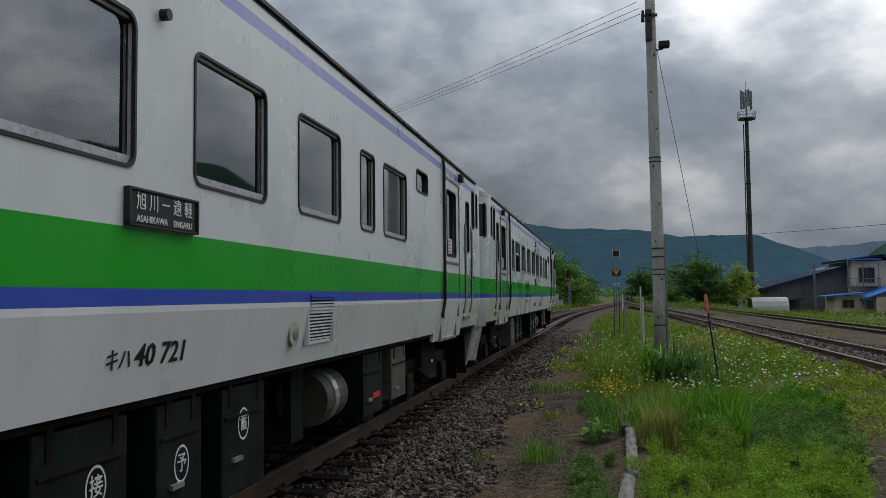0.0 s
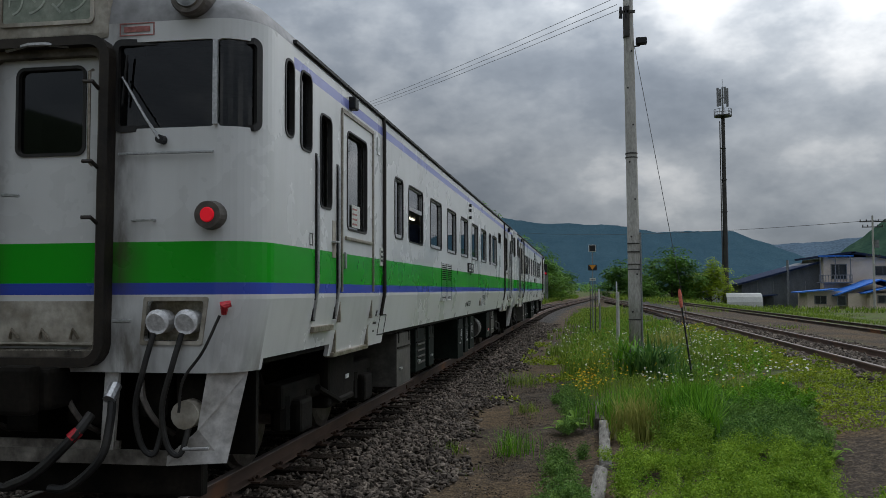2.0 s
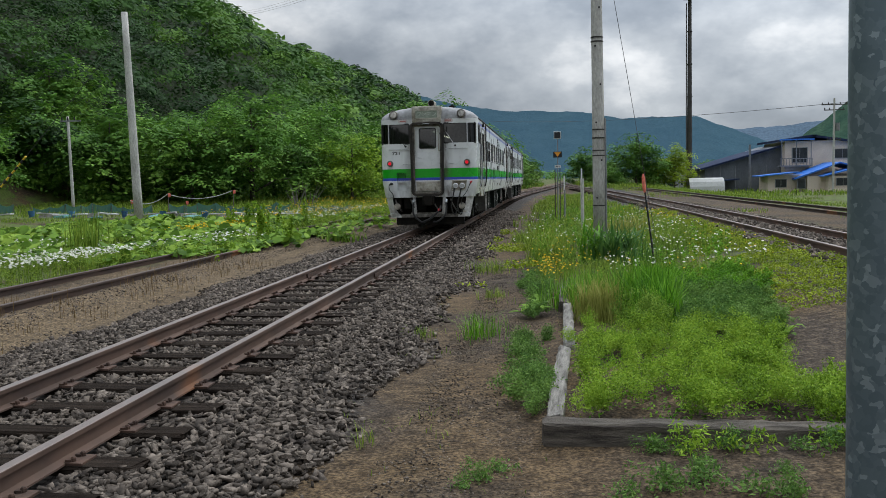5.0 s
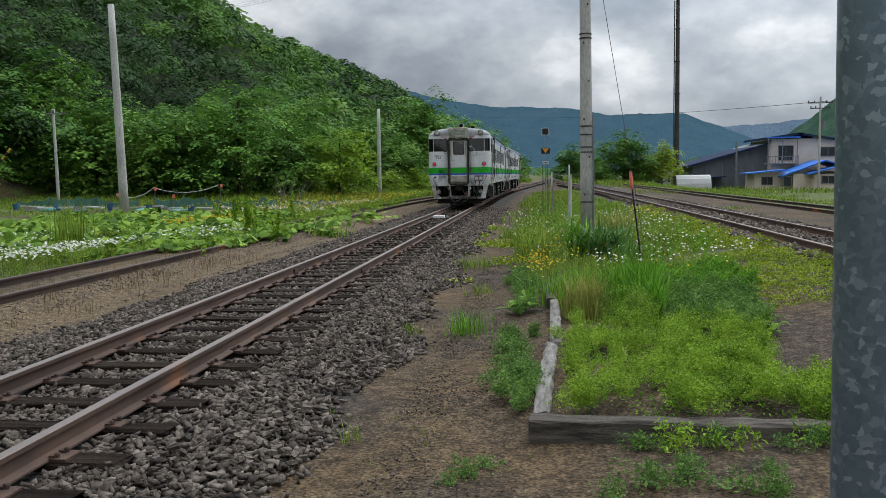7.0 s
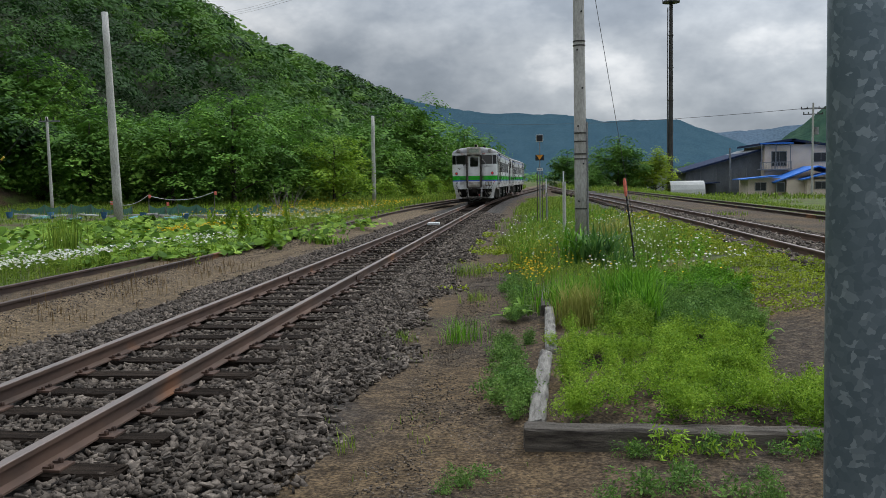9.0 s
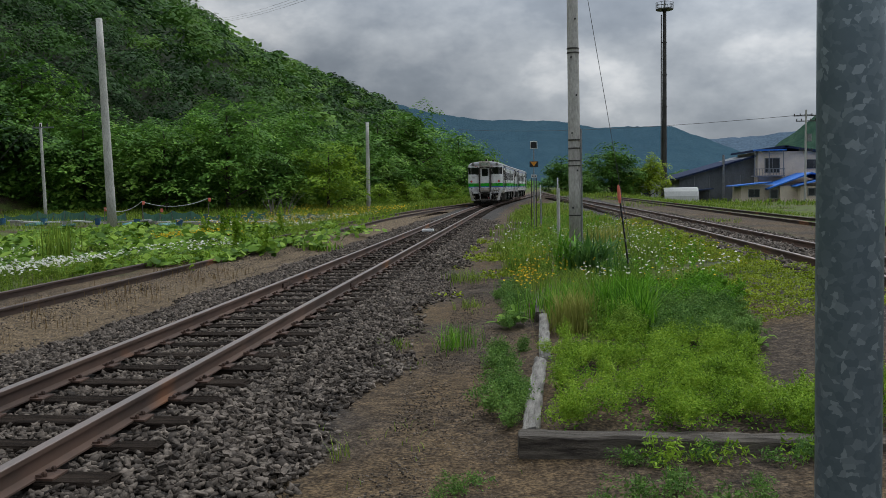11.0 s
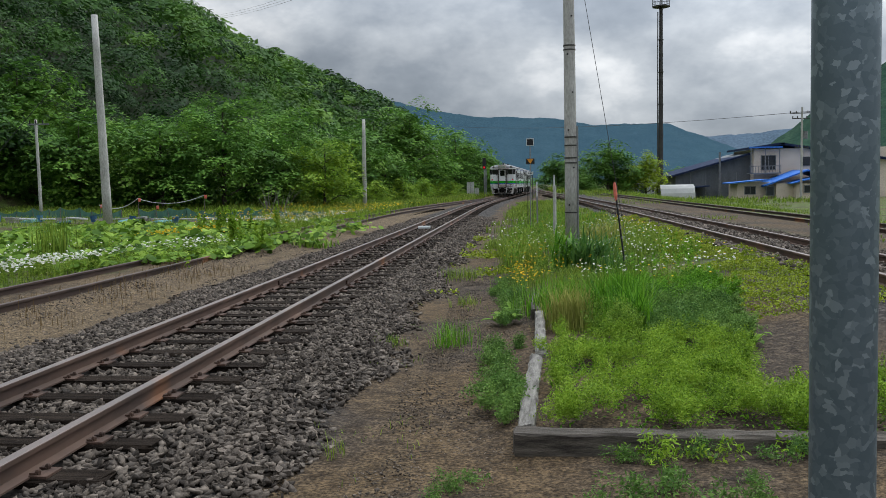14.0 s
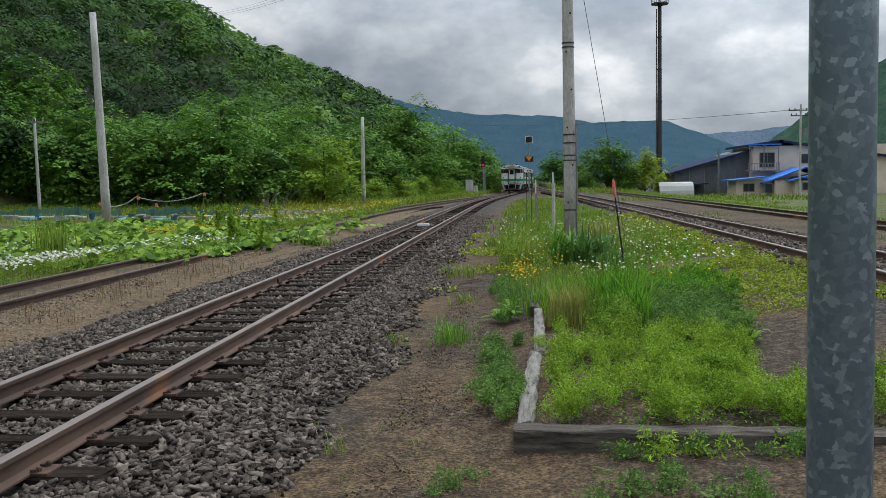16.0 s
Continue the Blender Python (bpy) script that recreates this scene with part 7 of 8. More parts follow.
MOSSY = foliage("low_creeping_green", [(0.25, (0.07, 0.11, 0.008)), (0.5, (0.20, 0.27, 0.014)), (0.75, (0.32, 0.38, 0.026))], 1.1, 0.2, 0.22)
BROAD = foliage("broad_weed_leaves", [(0.28, (0.045, 0.10, 0.012)), (0.5, (0.14, 0.255, 0.028)), (0.72, (0.28, 0.41, 0.060))], 1.2, 0.28)
DRY = foliage("dry_stalks", [(0.2, (0.09, 0.06, 0.03)), (0.8, (0.22, 0.15, 0.07))], 0.8, 0.2)
PETAL_WHITE = foliage("white_petals", [(0.2, (0.66, 0.66, 0.58)), (0.8, (0.84, 0.84, 0.76))], 1.0, 0.3)
PETAL_YELLOW = foliage("yellow_petals", [(0.2, (0.62, 0.40, 0.01)), (0.8, (0.80, 0.58, 0.03))], 1.0, 0.3)


BLUE_WEED = foliage("blue_green_weed", [(0.3, (0.045, 0.11, 0.022)), (0.5, (0.11, 0.215, 0.042)), (0.72, (0.20, 0.32, 0.07))], 2.0, 0.25, 0.3)


def scatter(n, x0, x1, y0, y1, rng, keep=None, power=1.0):
    x = rng.uniform(x0, x1, n)
    y = y0 + (y1 - y0) * rng.random(n) ** power
    if keep:
        k = np.array([keep(a, b) for a, b in zip(x, y)])
        x, y = x[k], y[k]
    z = np.array([ground_z(a, b) for a, b in zip(x, y)])
    return np.stack([x, y, z], 1)


def patchy(scale, level, seed):
    return lambda x, y: noise.noise(Vector((x * scale, y * scale, seed))) > level


rng = np.random.default_rng(7)


def off_tracks(x, y):
    xm = x - bend_x(min(y, 160))
    if y > 160:
        return x < -12 or x > 22
    return not (-2.4 < xm < 2.15) and not (6.9 < x - right_centre(y) + 8.5 < 10.2) and not (-5.1 < xm < -2.4 and y < 70)


def verge(x, y):
    if not off_tracks(x, y):
        return False
    xm = x - bend_x(min(y, 160))
    lim = 3.4 - 1.0 * min(max((y - 10) / 14, 0), 1) + 0.9 * noise.noise(Vector((x * 0.9, y * 0.4, 71)))
    if 0 < xm < lim:
        return False
    bare = 0.55 * max(0.0, 1 - (xm - lim) / 1.6) if xm > 0 else 0.0
    return noise.noise(Vector((x * 0.75, y * 0.45, 3.0))) + 0.25 * noise.noise(Vector((x * 3.1, y * 2.3, 5.0))) > (-0.10 if y < 14 else -0.32) + bare


near = scatter(33000, 2.1, 8.0, 9.5, 26, rng, lambda x, y: verge(x, y) and (x < 5.9 or y > 21 or noise.noise(Vector((x * 0.9, y * 0.6, 13))) > 0.15) and not (x > 4.9 and y < 11.6), 0.8)
near_h = np.array([0.20 + 0.30 * noise.noise(Vector((a * 1.1, b * 0.7, 21))) for a, b in near[:, :2]])
stuff("verge_grass", [blade_array(near, np.maximum(near_h, 0.04), 0.005, rng, 0.7)], 4, GRASS, "patchy short grass on the railway verge", "grass")
mid = scatter(24000, 1.9, 7.8, 22, 75, rng, verge, 1.0)
mid_h = np.array([0.26 + 0.34 * noise.noise(Vector((a * 0.7, b * 0.4, 22))) for a, b in mid[:, :2]])
stuff("meadow_grass", [blade_array(mid, np.maximum(mid_h, 0.06), 0.012, rng, 0.6)], 4, GRASS, "tall mixed grass beside the tracks", "grass")
far_right = scatter(34000, 10.0, 30, 18, 115, rng, lambda x, y: off_tracks(x, y) and abs(x - far_centre(y)) > 0.8 and noise.noise(Vector((x * 0.3, y * 0.2, 5))) > (0.28 if x < 13 else 0.02), 1.0)
stuff("siding_grass", [blade_array(far_right, np.clip(0.10 + 0.004 * (far_right[:, 1] - 18), 0.1, 0.34), 0.012, rng, 0.7)], 4, GRASS, "rough grass round the far siding", "grass")
left = scatter(42000, -30, -4.9, 18, 60, rng, lambda x, y: verge(x, y) and (x > -13 or y > 40 or noise.noise(Vector((x * 0.3, y * 0.3, 9))) > 0.1), 0.9)
stuff("lineside_grass", [blade_array(left, 0.20, 0.014, rng, 0.6)], 4, GRASS, "thick yellow-green grass beyond the siding", "grass")
back = scatter(34000, -26, 1.5, 44, 130, rng, lambda x, y: x < left_centre(y) - 1.3 - 0.02 * max(y - 50, 0), 0.9)
stuff("tall_grass", [blade_array(back, np.clip(0.22 + (back[:, 1] - 48) * 0.02, 0.22, 0.55), 0.026, rng, 0.5)], 4, GRASS, "tall grass and reeds before the trees", "grass")
far = scatter(14000, -20, 40, 100, 240, rng, lambda x, y: off_tracks(x, min(y, 159)) and abs(x - bend_x(min(y, 230))) > 3, 1.0)
stuff("far_grass", [blade_array(far, 0.6, 0.06, rng, 0.5)], 4, GRASS, "distant grass along the line", "grass")
creep = scatter(170000, 5.3, 7.8, 9.6, 34, rng, lambda x, y: x > 5.95 + 0.04 * (y - 10) + 0.5 * noise.noise(Vector((x * 0.7, y * 0.5, 3))) and noise.noise(Vector((x * 1.3, y * 0.8, 6))) > -0.28 - 0.1 * (x < 6.9), 0.8)
creep[:, 2] += np.array([0.15 * abs(noise.noise(Vector((a * 2.6, b * 2.0, 16)))) for a, b in creep[:, :2]]) * rng.random(len(creep)) ** 0.5 + rng.uniform(0.0, 0.03, len(creep))
stuff("creeping_stonecrop", [leaf_array(creep, 0.016, rng, 0.8, 0.6)], 4, MOSSY, "bright yellow-green creeping mat of weeds", "weeds")
creep = scatter(7000, 1.9, 3.4, 13.5, 30, rng, lambda x, y: noise.noise(Vector((x * 0.9, y * 0.5, 8))) > 0.12)
creep[:, 2] += rng.uniform(0.0, 0.1, len(creep))
stuff("creeping_weed", [leaf_array(creep, 0.03, rng, 0.8, 0.7)], 4, MOSSY, "low green weeds creeping onto the gravel", "weeds")


def feathery(roots, h, leaves, size, rng):
    """Upright many-leaved stalks."""
    n = len(roots)
    hh = np.maximum(h, 0.06) * rng.uniform(0.65, 1.15, n)
    a = rng.uniform(0, 6.283, n)
    lean = rng.uniform(0.05, 0.35, n)
    top = roots + np.stack([np.cos(a) * lean * hh, np.sin(a) * lean * hh, hh], 1)
    t = rng.uniform(0.12, 1.0, (n, leaves, 1))
    p = roots[:, None] * (1 - t) + top[:, None] * t
    p = p + rng.normal(size=p.shape) * np.array([0.028, 0.028, 0.012]) * (1.25 - 0.7 * t)
    return leaf_array(p.reshape(-1, 3), size, rng, 0.4, 0.32)


def bushy(centres, r, h, stems, leaves, size, rng):
    """Plants of many fine-leaved stalks that fan out from one root into a rounded mound."""
    n = len(centres)
    rr, hh = r * rng.uniform(0.6, 1.2, n), h * rng.uniform(0.65, 1.2, n)
    a, q = rng.uniform(0, 6.283, (n, stems)), rng.random((n, stems)) ** 0.6
    tip = np.stack([np.cos(a) * q * rr[:, None], np.sin(a) * q * rr[:, None], (1 - 0.45 * q * q) * hh[:, None] * rng.uniform(0.75, 1.1, (n, stems))], 2)
    t = rng.uniform(0.25, 1.0, (n, stems, leaves, 1)) ** 0.6
    p = centres[:, None, None] + tip[:, :, None] * np.array([1, 1, 1]) * np.concatenate([t ** 1.3, t ** 1.3, t], 3)
    p = p + rng.normal(size=p.shape) * np.array([0.020, 0.020, 0.012])
    return leaf_array(p.reshape(-1, 3), size, rng, 0.5, 0.40)


def in_bed(x, y):
    if y > 6.75 and x > 5.35 + 0.3 * noise.noise(Vector((x, y, 2))):
        return False
    return not (y > 8.3 and x < 3.8) and noise.noise(Vector((x * 1.9, y * 1.9, 4))) > -0.38


bed = scatter(360, 3.60, 6.7, 5.55, 8.7, rng, in_bed)
stuff("feathery_weeds", [bushy(bed, 0.16, 0.27, 14, 40, 0.0105, rng)], 4, FEATHER, "dense feathery light green weeds filling the timber bed", "weeds")
floor_cover = scatter(5200, 3.64, 6.6, 5.5, 8.8, rng, in_bed)
floor_cover[:, 2] += rng.uniform(0.0, 0.06, len(floor_cover))
stuff("bed_seedlings", [leaf_array(floor_cover, 0.016, rng, 0.7, 0.5)], 4, SWORD, "small green seedlings under the taller weeds", "weeds")
bed = scatter(9, 4.15, 4.55, 8.7, 9.1, rng)
stuff("mound_weeds", [bushy(bed, 0.16, 0.38, 18, 44, 0.013, rng)], 4, BROAD, "taller leafy green weeds in the bed", "weeds")
bed = np.concatenate([scatter(90, 4.75, 5.75, 8.6, 10.3, rng), scatter(60, 4.9, 6.0, 10.2, 11.8, rng, patchy(1.1, -0.2, 3))])
stuff("blue_green_weeds", [bushy(bed, 0.18, 0.30, 16, 44, 0.013, rng)], 4, BLUE_WEED, "darker blue-green feathery weeds", "weeds")
bed = scatter(80, 4.7, 6.2, 10.8, 13.2, rng, patchy(1.0, -0.2, 13))
stuff("green_weeds", [bushy(bed, 0.2, 0.32, 14, 40, 0.016, rng)], 4, SWORD, "fresh green leafy weeds behind the bed", "weeds")
side = np.concatenate([scatter(60, 3.05, 3.40, 5.9, 8.6, rng, patchy(1.7, 0.05, 6)), scatter(130, 3.12, 3.42, 5.9, 12.5, rng, patchy(1.1, 0.05, 5)), scatter(70, 3.0, 3.45, 12, 15, rng)])
stuff("edge_weeds", [bushy(side[::2], 0.13, 0.22, 12, 32, 0.012, rng)], 4, BLUE_WEED, "small weeds growing along the timber edge", "weeds")


def clump(name, label, x, y, n, r, h, w, mat, lean, category="grass"):
    pts = np.stack([rng.normal(x, r, n), rng.normal(y, r * 1.2, n), np.zeros(n)], 1)
    pts[:, 2] = [ground_z(a, b) for a, b in pts[:, :2]]
    return tagged(link(name, quads_mesh(name, blade_array(pts, h, w, rng, lean), 4, mat)), label, category, kind="stuff")


for x, y, n, r, h, w, m, lean, lab in ((3.92, 11.2, 700, 0.20, 0.44, 0.006, SWORD, 0.5, "upright light green grass clump in the bed"), (3.98, 10.0, 420, 0.13, 0.48, 0.0055, STRAW_GRASS, 0.45, "yellowish seeding grass clump in the bed"), (4.52, 10.1, 620, 0.15, 0.62, 0.009, SWORD, 0.4, "tall vivid green grass clump in the bed"),
                                       (4.62, 9.35, 340, 0.10, 0.50, 0.009, SWORD, 0.45, "tall vivid green grass clump in the bed"), (4.30, 11.6, 360, 0.2, 0.42, 0.007, GRASS, 0.5, "pale green grass clump in the bed"), (4.55, 16.4, 90, 0.13, 0.80, 0.024, IRIS, 1.0, "dark sword-leaved iris clump"), (4.85, 16.8, 70, 0.15, 0.74, 0.022, IRIS, 1.0, "dark sword-leaved iris clump"),
                                       (4.25, 16.9, 60, 0.12, 0.85, 0.026, SWORD, 0.8, "pale sword-leaved clump beside the iris"), (5.05, 15.4, 160, 0.16, 0.50, 0.008, IRIS, 0.6, "dark green grass clump behind the bed"), (6.0, 18.5, 260, 0.35, 0.42, 0.007, GRASS, 0.6, "meadow grass clump among daisies"),
                                       (3.45, 17.0, 260, 0.22, 0.55, 0.009, GRASS, 0.5, "tall pale grass clump at the path edge"), (3.3, 20.5, 260, 0.25, 0.50, 0.010, GRASS, 0.5, "tall pale grass clump at the path edge"), (5.35, 22.5, 300, 0.3, 0.62, 0.010, STRAW_GRASS, 0.5, "yellowing tall grass clump"),
                                       (2.68, 9.1, 160, 0.11, 0.26, 0.003, SWORD, 0.8, "thin grass tuft growing in the gravel path"), (2.35, 15.9, 150, 0.22, 0.26, 0.005, GRASS, 0.8, "grass tuft growing in the gravel"), (2.2, 5.4, 26, 0.04, 0.16, 0.003, GRASS, 0.8, "small grass sprig among stones"),
                                       (2.0, 9.3, 60, 0.1, 0.12, 0.004, GRASS, 0.9, "small dry grass tuft beside ballast"), (2.6, 12.3, 70, 0.12, 0.16, 0.004, GRASS, 0.9, "small grass tuft beside ballast"), (5.5, 19.5, 200, 0.5, 0.5, 0.008, GRASS, 0.5, "tall meadow grass clump"),
                                       (-2.5, 24.0, 120, 0.3, 0.3, 0.02, BROAD, 0.7, "broad-leaved weed clump beside the track"), (-7.5, 19.0, 120, 0.2, 1.1, 0.012, GRASS, 0.2, "tall seeding stalks beyond the siding")):
    clump("grass_clump", lab, x, y, n, r, h, w, m, lean)
dry = scatter(1300, -3.9, -2.2, 8.0, 18, rng, patchy(1.2, 0.0, 4))
stuff("dry_stalks", [blade_array(dry, 0.16, 0.004, rng, 0.3)], 4, DRY, "short dry brown stalks standing in gravel", "weeds")
sprigs = scatter(900, 1.9, 3.4, 4.5, 14, rng, patchy(1.4, 0.22, 14))
stuff("path_sprigs", [blade_array(sprigs, 0.06, 0.003, rng, 0.9)], 4, GRASS, "tiny sprigs of grass on the gravel path", "grass")


def rosette_mesh(n, length, width, seed, lift):
    r = np.random.default_rng(seed)
    bm = bm_new()
    for i in range(n):
        a = i * 2.4 + r.uniform(-0.3, 0.3)
        ln, up = length * r.uniform(0.6, 1.1), lift * r.uniform(0.5, 1.2)
        d, s = Vector((math.cos(a), math.sin(a), 0)), Vector((-math.sin(a), math.cos(a), 0))
        prev = None
        for t, w, z in ((0, 0.12, 0), (0.3, 0.75, 0.5), (0.6, 1.0, 0.85), (0.85, 0.7, 0.85), (1.0, 0.08, 0.7)):
            c = d * ln * t + Vector((0, 0, up * z))
            row = [bm.verts.new(c - s * width * w), bm.verts.new(c - Vector((0, 0, width * 0.25 * w))), bm.verts.new(c + s * width * w)]
            if prev:
                bm.faces.new((prev[0], prev[1], row[1], row[0]))
                bm.faces.new((prev[1], prev[2], row[2], row[1]))
            prev = row
    me = bpy.data.meshes.new("weed_plant")
    bm.normal_update()
    bm.to_mesh(me)
    bm.free()
    me.materials.append(BROAD)
    return me


def sprig_mesh(stems, leaves, h, size, seed):
    r = np.random.default_rng(seed)
    roots = np.stack([r.normal(0, 0.045, stems), r.normal(0, 0.045, stems), np.zeros(stems)], 1)
    return quads_mesh("weed_plant", np.concatenate([feathery(roots, h, leaves, size, r), leaf_array(np.stack([r.normal(0, 0.06, 60), r.normal(0, 0.06, 60), r.uniform(0.01, 0.05, 60)], 1), size * 1.2, r, 1.0, 0.5)]), 4, BLUE_WEED)


ROS = [rosette_mesh(10, 0.26, 0.040, 1, 0.16), sprig_mesh(8, 26, 0.09, 0.013, 2), sprig_mesh(16, 32, 0.13, 0.013, 3)]
for x, y, k, s, lab in ((3.22, 10.4, 0, 1.2, "large-leaved light green weed rosette"), (5.65, 8.5, 0, 0.95, "large-leaved light green weed rosette"), (3.32, 11.2, 0, 1.0, "large-leaved light green weed rosette"), (3.0, 4.75, 2, 1.2, "leafy low weed on the bare path"), (3.12, 4.9, 1, 1.2, "leafy low weed on the bare path"), (2.92, 4.6, 1, 1.0, "leafy low weed on the bare path"),
                        (4.0, 4.55, 2, 1.7, "leafy low weed before the timber"), (4.22, 4.65, 2, 1.6, "leafy low weed before the timber"), (4.45, 4.5, 1, 1.7, "leafy low weed before the timber"), (3.8, 4.4, 1, 1.5, "leafy low weed before the timber"), (4.03, 5.2, 2, 1.2, "leafy weed growing against the timber"), (4.2, 5.15, 1, 1.1, "leafy weed growing against the timber"),
                        (4.52, 5.2, 2, 1.4, "leafy weed growing against the timber"), (4.9, 5.15, 1, 1.3, "leafy weed growing against the timber"), (5.08, 5.22, 2, 1.4, "leafy weed growing against the timber"), (4.7, 4.8, 1, 1.0, "small weed on bare soil"), (6.3, 11.5, 0, 0.7, "large-leaved light green weed rosette"), (4.65, 4.45, 2, 1.5, "leafy low weed before the timber")):
    o = link("weed_plant", ROS[k])
    o.matrix_basis = pose(x, y, ground_z(x, y), 0, 0, x * 400 % 360) @ Matrix.Scale(s * (0.66 if k else 1.0), 4)
    tagged(o, lab, "weed", "low weeds", kind="stuff")
feath_front = scatter(34, 3.9, 5.3, 5.08, 5.25, rng, patchy(2.5, 0.0, 7))
stuff("timber_foot_weeds", [feathery(feath_front, 0.17, 30, 0.020, rng)], 4, FEATHER, "small weeds at the foot of the timber", "weeds")

# uneven leafy weeds through the verge, denser in drifts
drift = scatter(2600, 3.3, 6.6, 12.2, 36, rng, lambda x, y: off_tracks(x, y) and noise.noise(Vector((x * 0.9, y * 0.5, 31))) > (0.0 if x < 5.4 else 0.2), 0.8)
drift_h = np.array([0.30 + 0.40 * noise.noise(Vector((a * 1.3, b * 0.9, 33))) for a, b in drift[:, :2]])
stuff("verge_weeds", [feathery(drift, drift_h, 30, 0.024, rng)], 4, BROAD, "uneven drifts of leafy weeds in the verge", "weeds")
grey = scatter(700, 3.0, 6.6, 14, 40, rng, lambda x, y: off_tracks(x, y) and noise.noise(Vector((x * 0.8, y * 0.5, 41))) > 0.12)
stuff("dark_verge_weeds", [feathery(grey, 0.42, 30, 0.032, rng)], 4, SWORD, "dark green leafy weeds among paler grass", "weeds")


# broad butterbur leaves and flowers beyond the siding and over its rails
def siding_cover(x, y):
    edge = -4.9 + (1.7 * min((y - 16.0) / 2.5, 1.0) if y > 16.0 else 0.0)
    return x < edge and noise.noise(Vector((x * 0.6, y * 0.4, 51))) > -0.22


def bank_h(x, y):
    """The uneven top of the butterbur bank."""
    return (0.30 if x < -5.2 else 0.17) + (0.42 if x < -5.2 else 0.2) * noise.noise(Vector((x * 0.75, y * 0.45, 61))) + 0.12 * noise.noise(Vector((x * 2.1, y * 1.5, 63)))


def on_bank(pts, low):
    pts = pts.copy()
    pts[:, 2] += np.array([max(bank_h(a, b), 0.06) for a, b in pts[:, :2]]) * rng.uniform(low, 1.0, len(pts))
    return pts


cover = on_bank(scatter(1500, -6.5, -3.2, 17.2, 25.5, rng, siding_cover), 0.35)
tuft = np.concatenate([np.stack([rng.normal(a, 0.30, 60), rng.normal(b, 0.45, 60), rng.uniform(-0.16, 0.16, 60)], 1) for a, b in ((-2.75, 24.2), (-3.3, 21.2), (-2.6, 30.5), (-3.2, 27.6), (-4.6, 34.0))])
stuff("siding_butterbur", [disc_array(np.concatenate([cover, tuft]), 0.115, rng)], 8, BROAD, "broad butterbur leaves sprawling over the siding rails", "weeds")
low = scatter(900, -6.0, -3.3, 15.5, 46, rng, lambda x, y: noise.noise(Vector((x * 0.7, y * 0.4, 52))) > 0.0)
stuff("siding_weeds", [feathery(low, 0.26, 26, 0.038, rng)], 4, FEATHER, "leafy weeds growing between the siding rails", "weeds")
stalks = np.array([(-4.2, 21.6, -0.12), (-3.9, 21.9, -0.12), (-4.4, 22.3, -0.12), (-7.0, 27.0, -0.12), (-6.6, 27.6, -0.12), (-3.1, 21.0, -0.12), (-5.6, 24.5, -0.12), (-5.2, 30.0, -0.12)])
stuff("dock_stalks", [feathery(np.repeat(stalks, 3, 0) + rng.normal(size=(24, 3)) * np.array([0.06, 0.06, 0.0]), 0.95, 110, 0.055, rng)], 4, FEATHER, "tall leafy dock stalks standing in the weeds", "weeds")
but = on_bank(scatter(4600, -13.5, -5.3, 16.2, 32, rng, lambda x, y: noise.noise(Vector((x * 0.35, y * 0.25, 12))) > -0.30), 0.5)
stuff("butterbur_leaves", [disc_array(but, 0.15, rng)], 8, BROAD, "broad green butterbur leaves beyond the siding", "weeds")
bank = np.concatenate([scatter(1500, -12, -3.4, 16.4, 34, rng, siding_cover), scatter(420, -9.0, -5.1, 12.5, 17.0, rng)])
stuff("bank_weeds", [feathery(bank, 0.34, 30, 0.024, rng)], 4, GRASS, "leafy weeds pushing up between the butterbur", "weeds")


def flowers(name, pts, h, size, mat, label):
    pts = pts.copy()
    stems = blade_array(pts, np.full(len(pts), h), 0.004, rng, 0.25)
    heads = pts.copy()
    heads[:, 2] += h * rng.uniform(0.75, 1.1, len(pts))
    hs = []
    for k in range(3):
        hs.append(leaf_array(heads + rng.normal(size=heads.shape) * size * 0.15, size, rng, 1.6, 0.95))
    stuff(name, hs, 4, mat, label, "flowers")
    stuff(name + "_stems", [stems], 4, GRASS, "thin green stems under the flowers", "stems")


def bunch(n, x, y, rx, ry):
    p = np.stack([rng.normal(x, rx, n), rng.normal(y, ry, n), np.zeros(n)], 1)
    p = p[[off_tracks(a, b) for a, b in p[:, :2]]]
    p[:, 2] = [ground_z(a, b) for a, b in p[:, :2]]
    return p


flowers("daisies", np.concatenate([bunch(330, -6.2, 14.2, 0.7, 1.0), bunch(240, -5.6, 16.2, 0.4, 0.9), bunch(130, -5.1, 18.6, 0.25, 0.8), bunch(70, -8.5, 19, 0.8, 1.5), scatter(90, -4.9, -3.7, 18.0, 21.0, rng), scatter(420, -9.5, -4.6, 31, 46, rng)]), 0.40, 0.027, PETAL_WHITE, "drifts of white daisies beyond the siding")
flowers("verge_daisies", np.concatenate([scatter(560, 4.3, 6.9, 13, 30, rng), bunch(60, 3.6, 21, 0.5, 3), bunch(60, 3.0, 28, 0.5, 4)]), 0.30, 0.022, PETAL_WHITE, "white daisies scattered through the verge")
flowers("yellow_flowers", np.concatenate([bunch(110, 3.45, 14.0, 0.16, 0.8), bunch(220, 7.2, 25.5, 0.5, 1.8), scatter(180, 3.6, 7.2, 12, 34, rng), bunch(70, 3.7, 17, 0.3, 2)]), 0.34, 0.017, PETAL_YELLOW, "small yellow flowers in the verge")
flowers("left_yellow_flowers", np.concatenate([bunch(300, -6.6, 25.2, 0.6, 0.9), scatter(900, -12, -3.8, 34, 62, rng), bunch(120, -6.5, 36, 1.2, 4)]), 0.45, 0.03, PETAL_YELLOW, "yellow flowers in the grass beyond the siding")

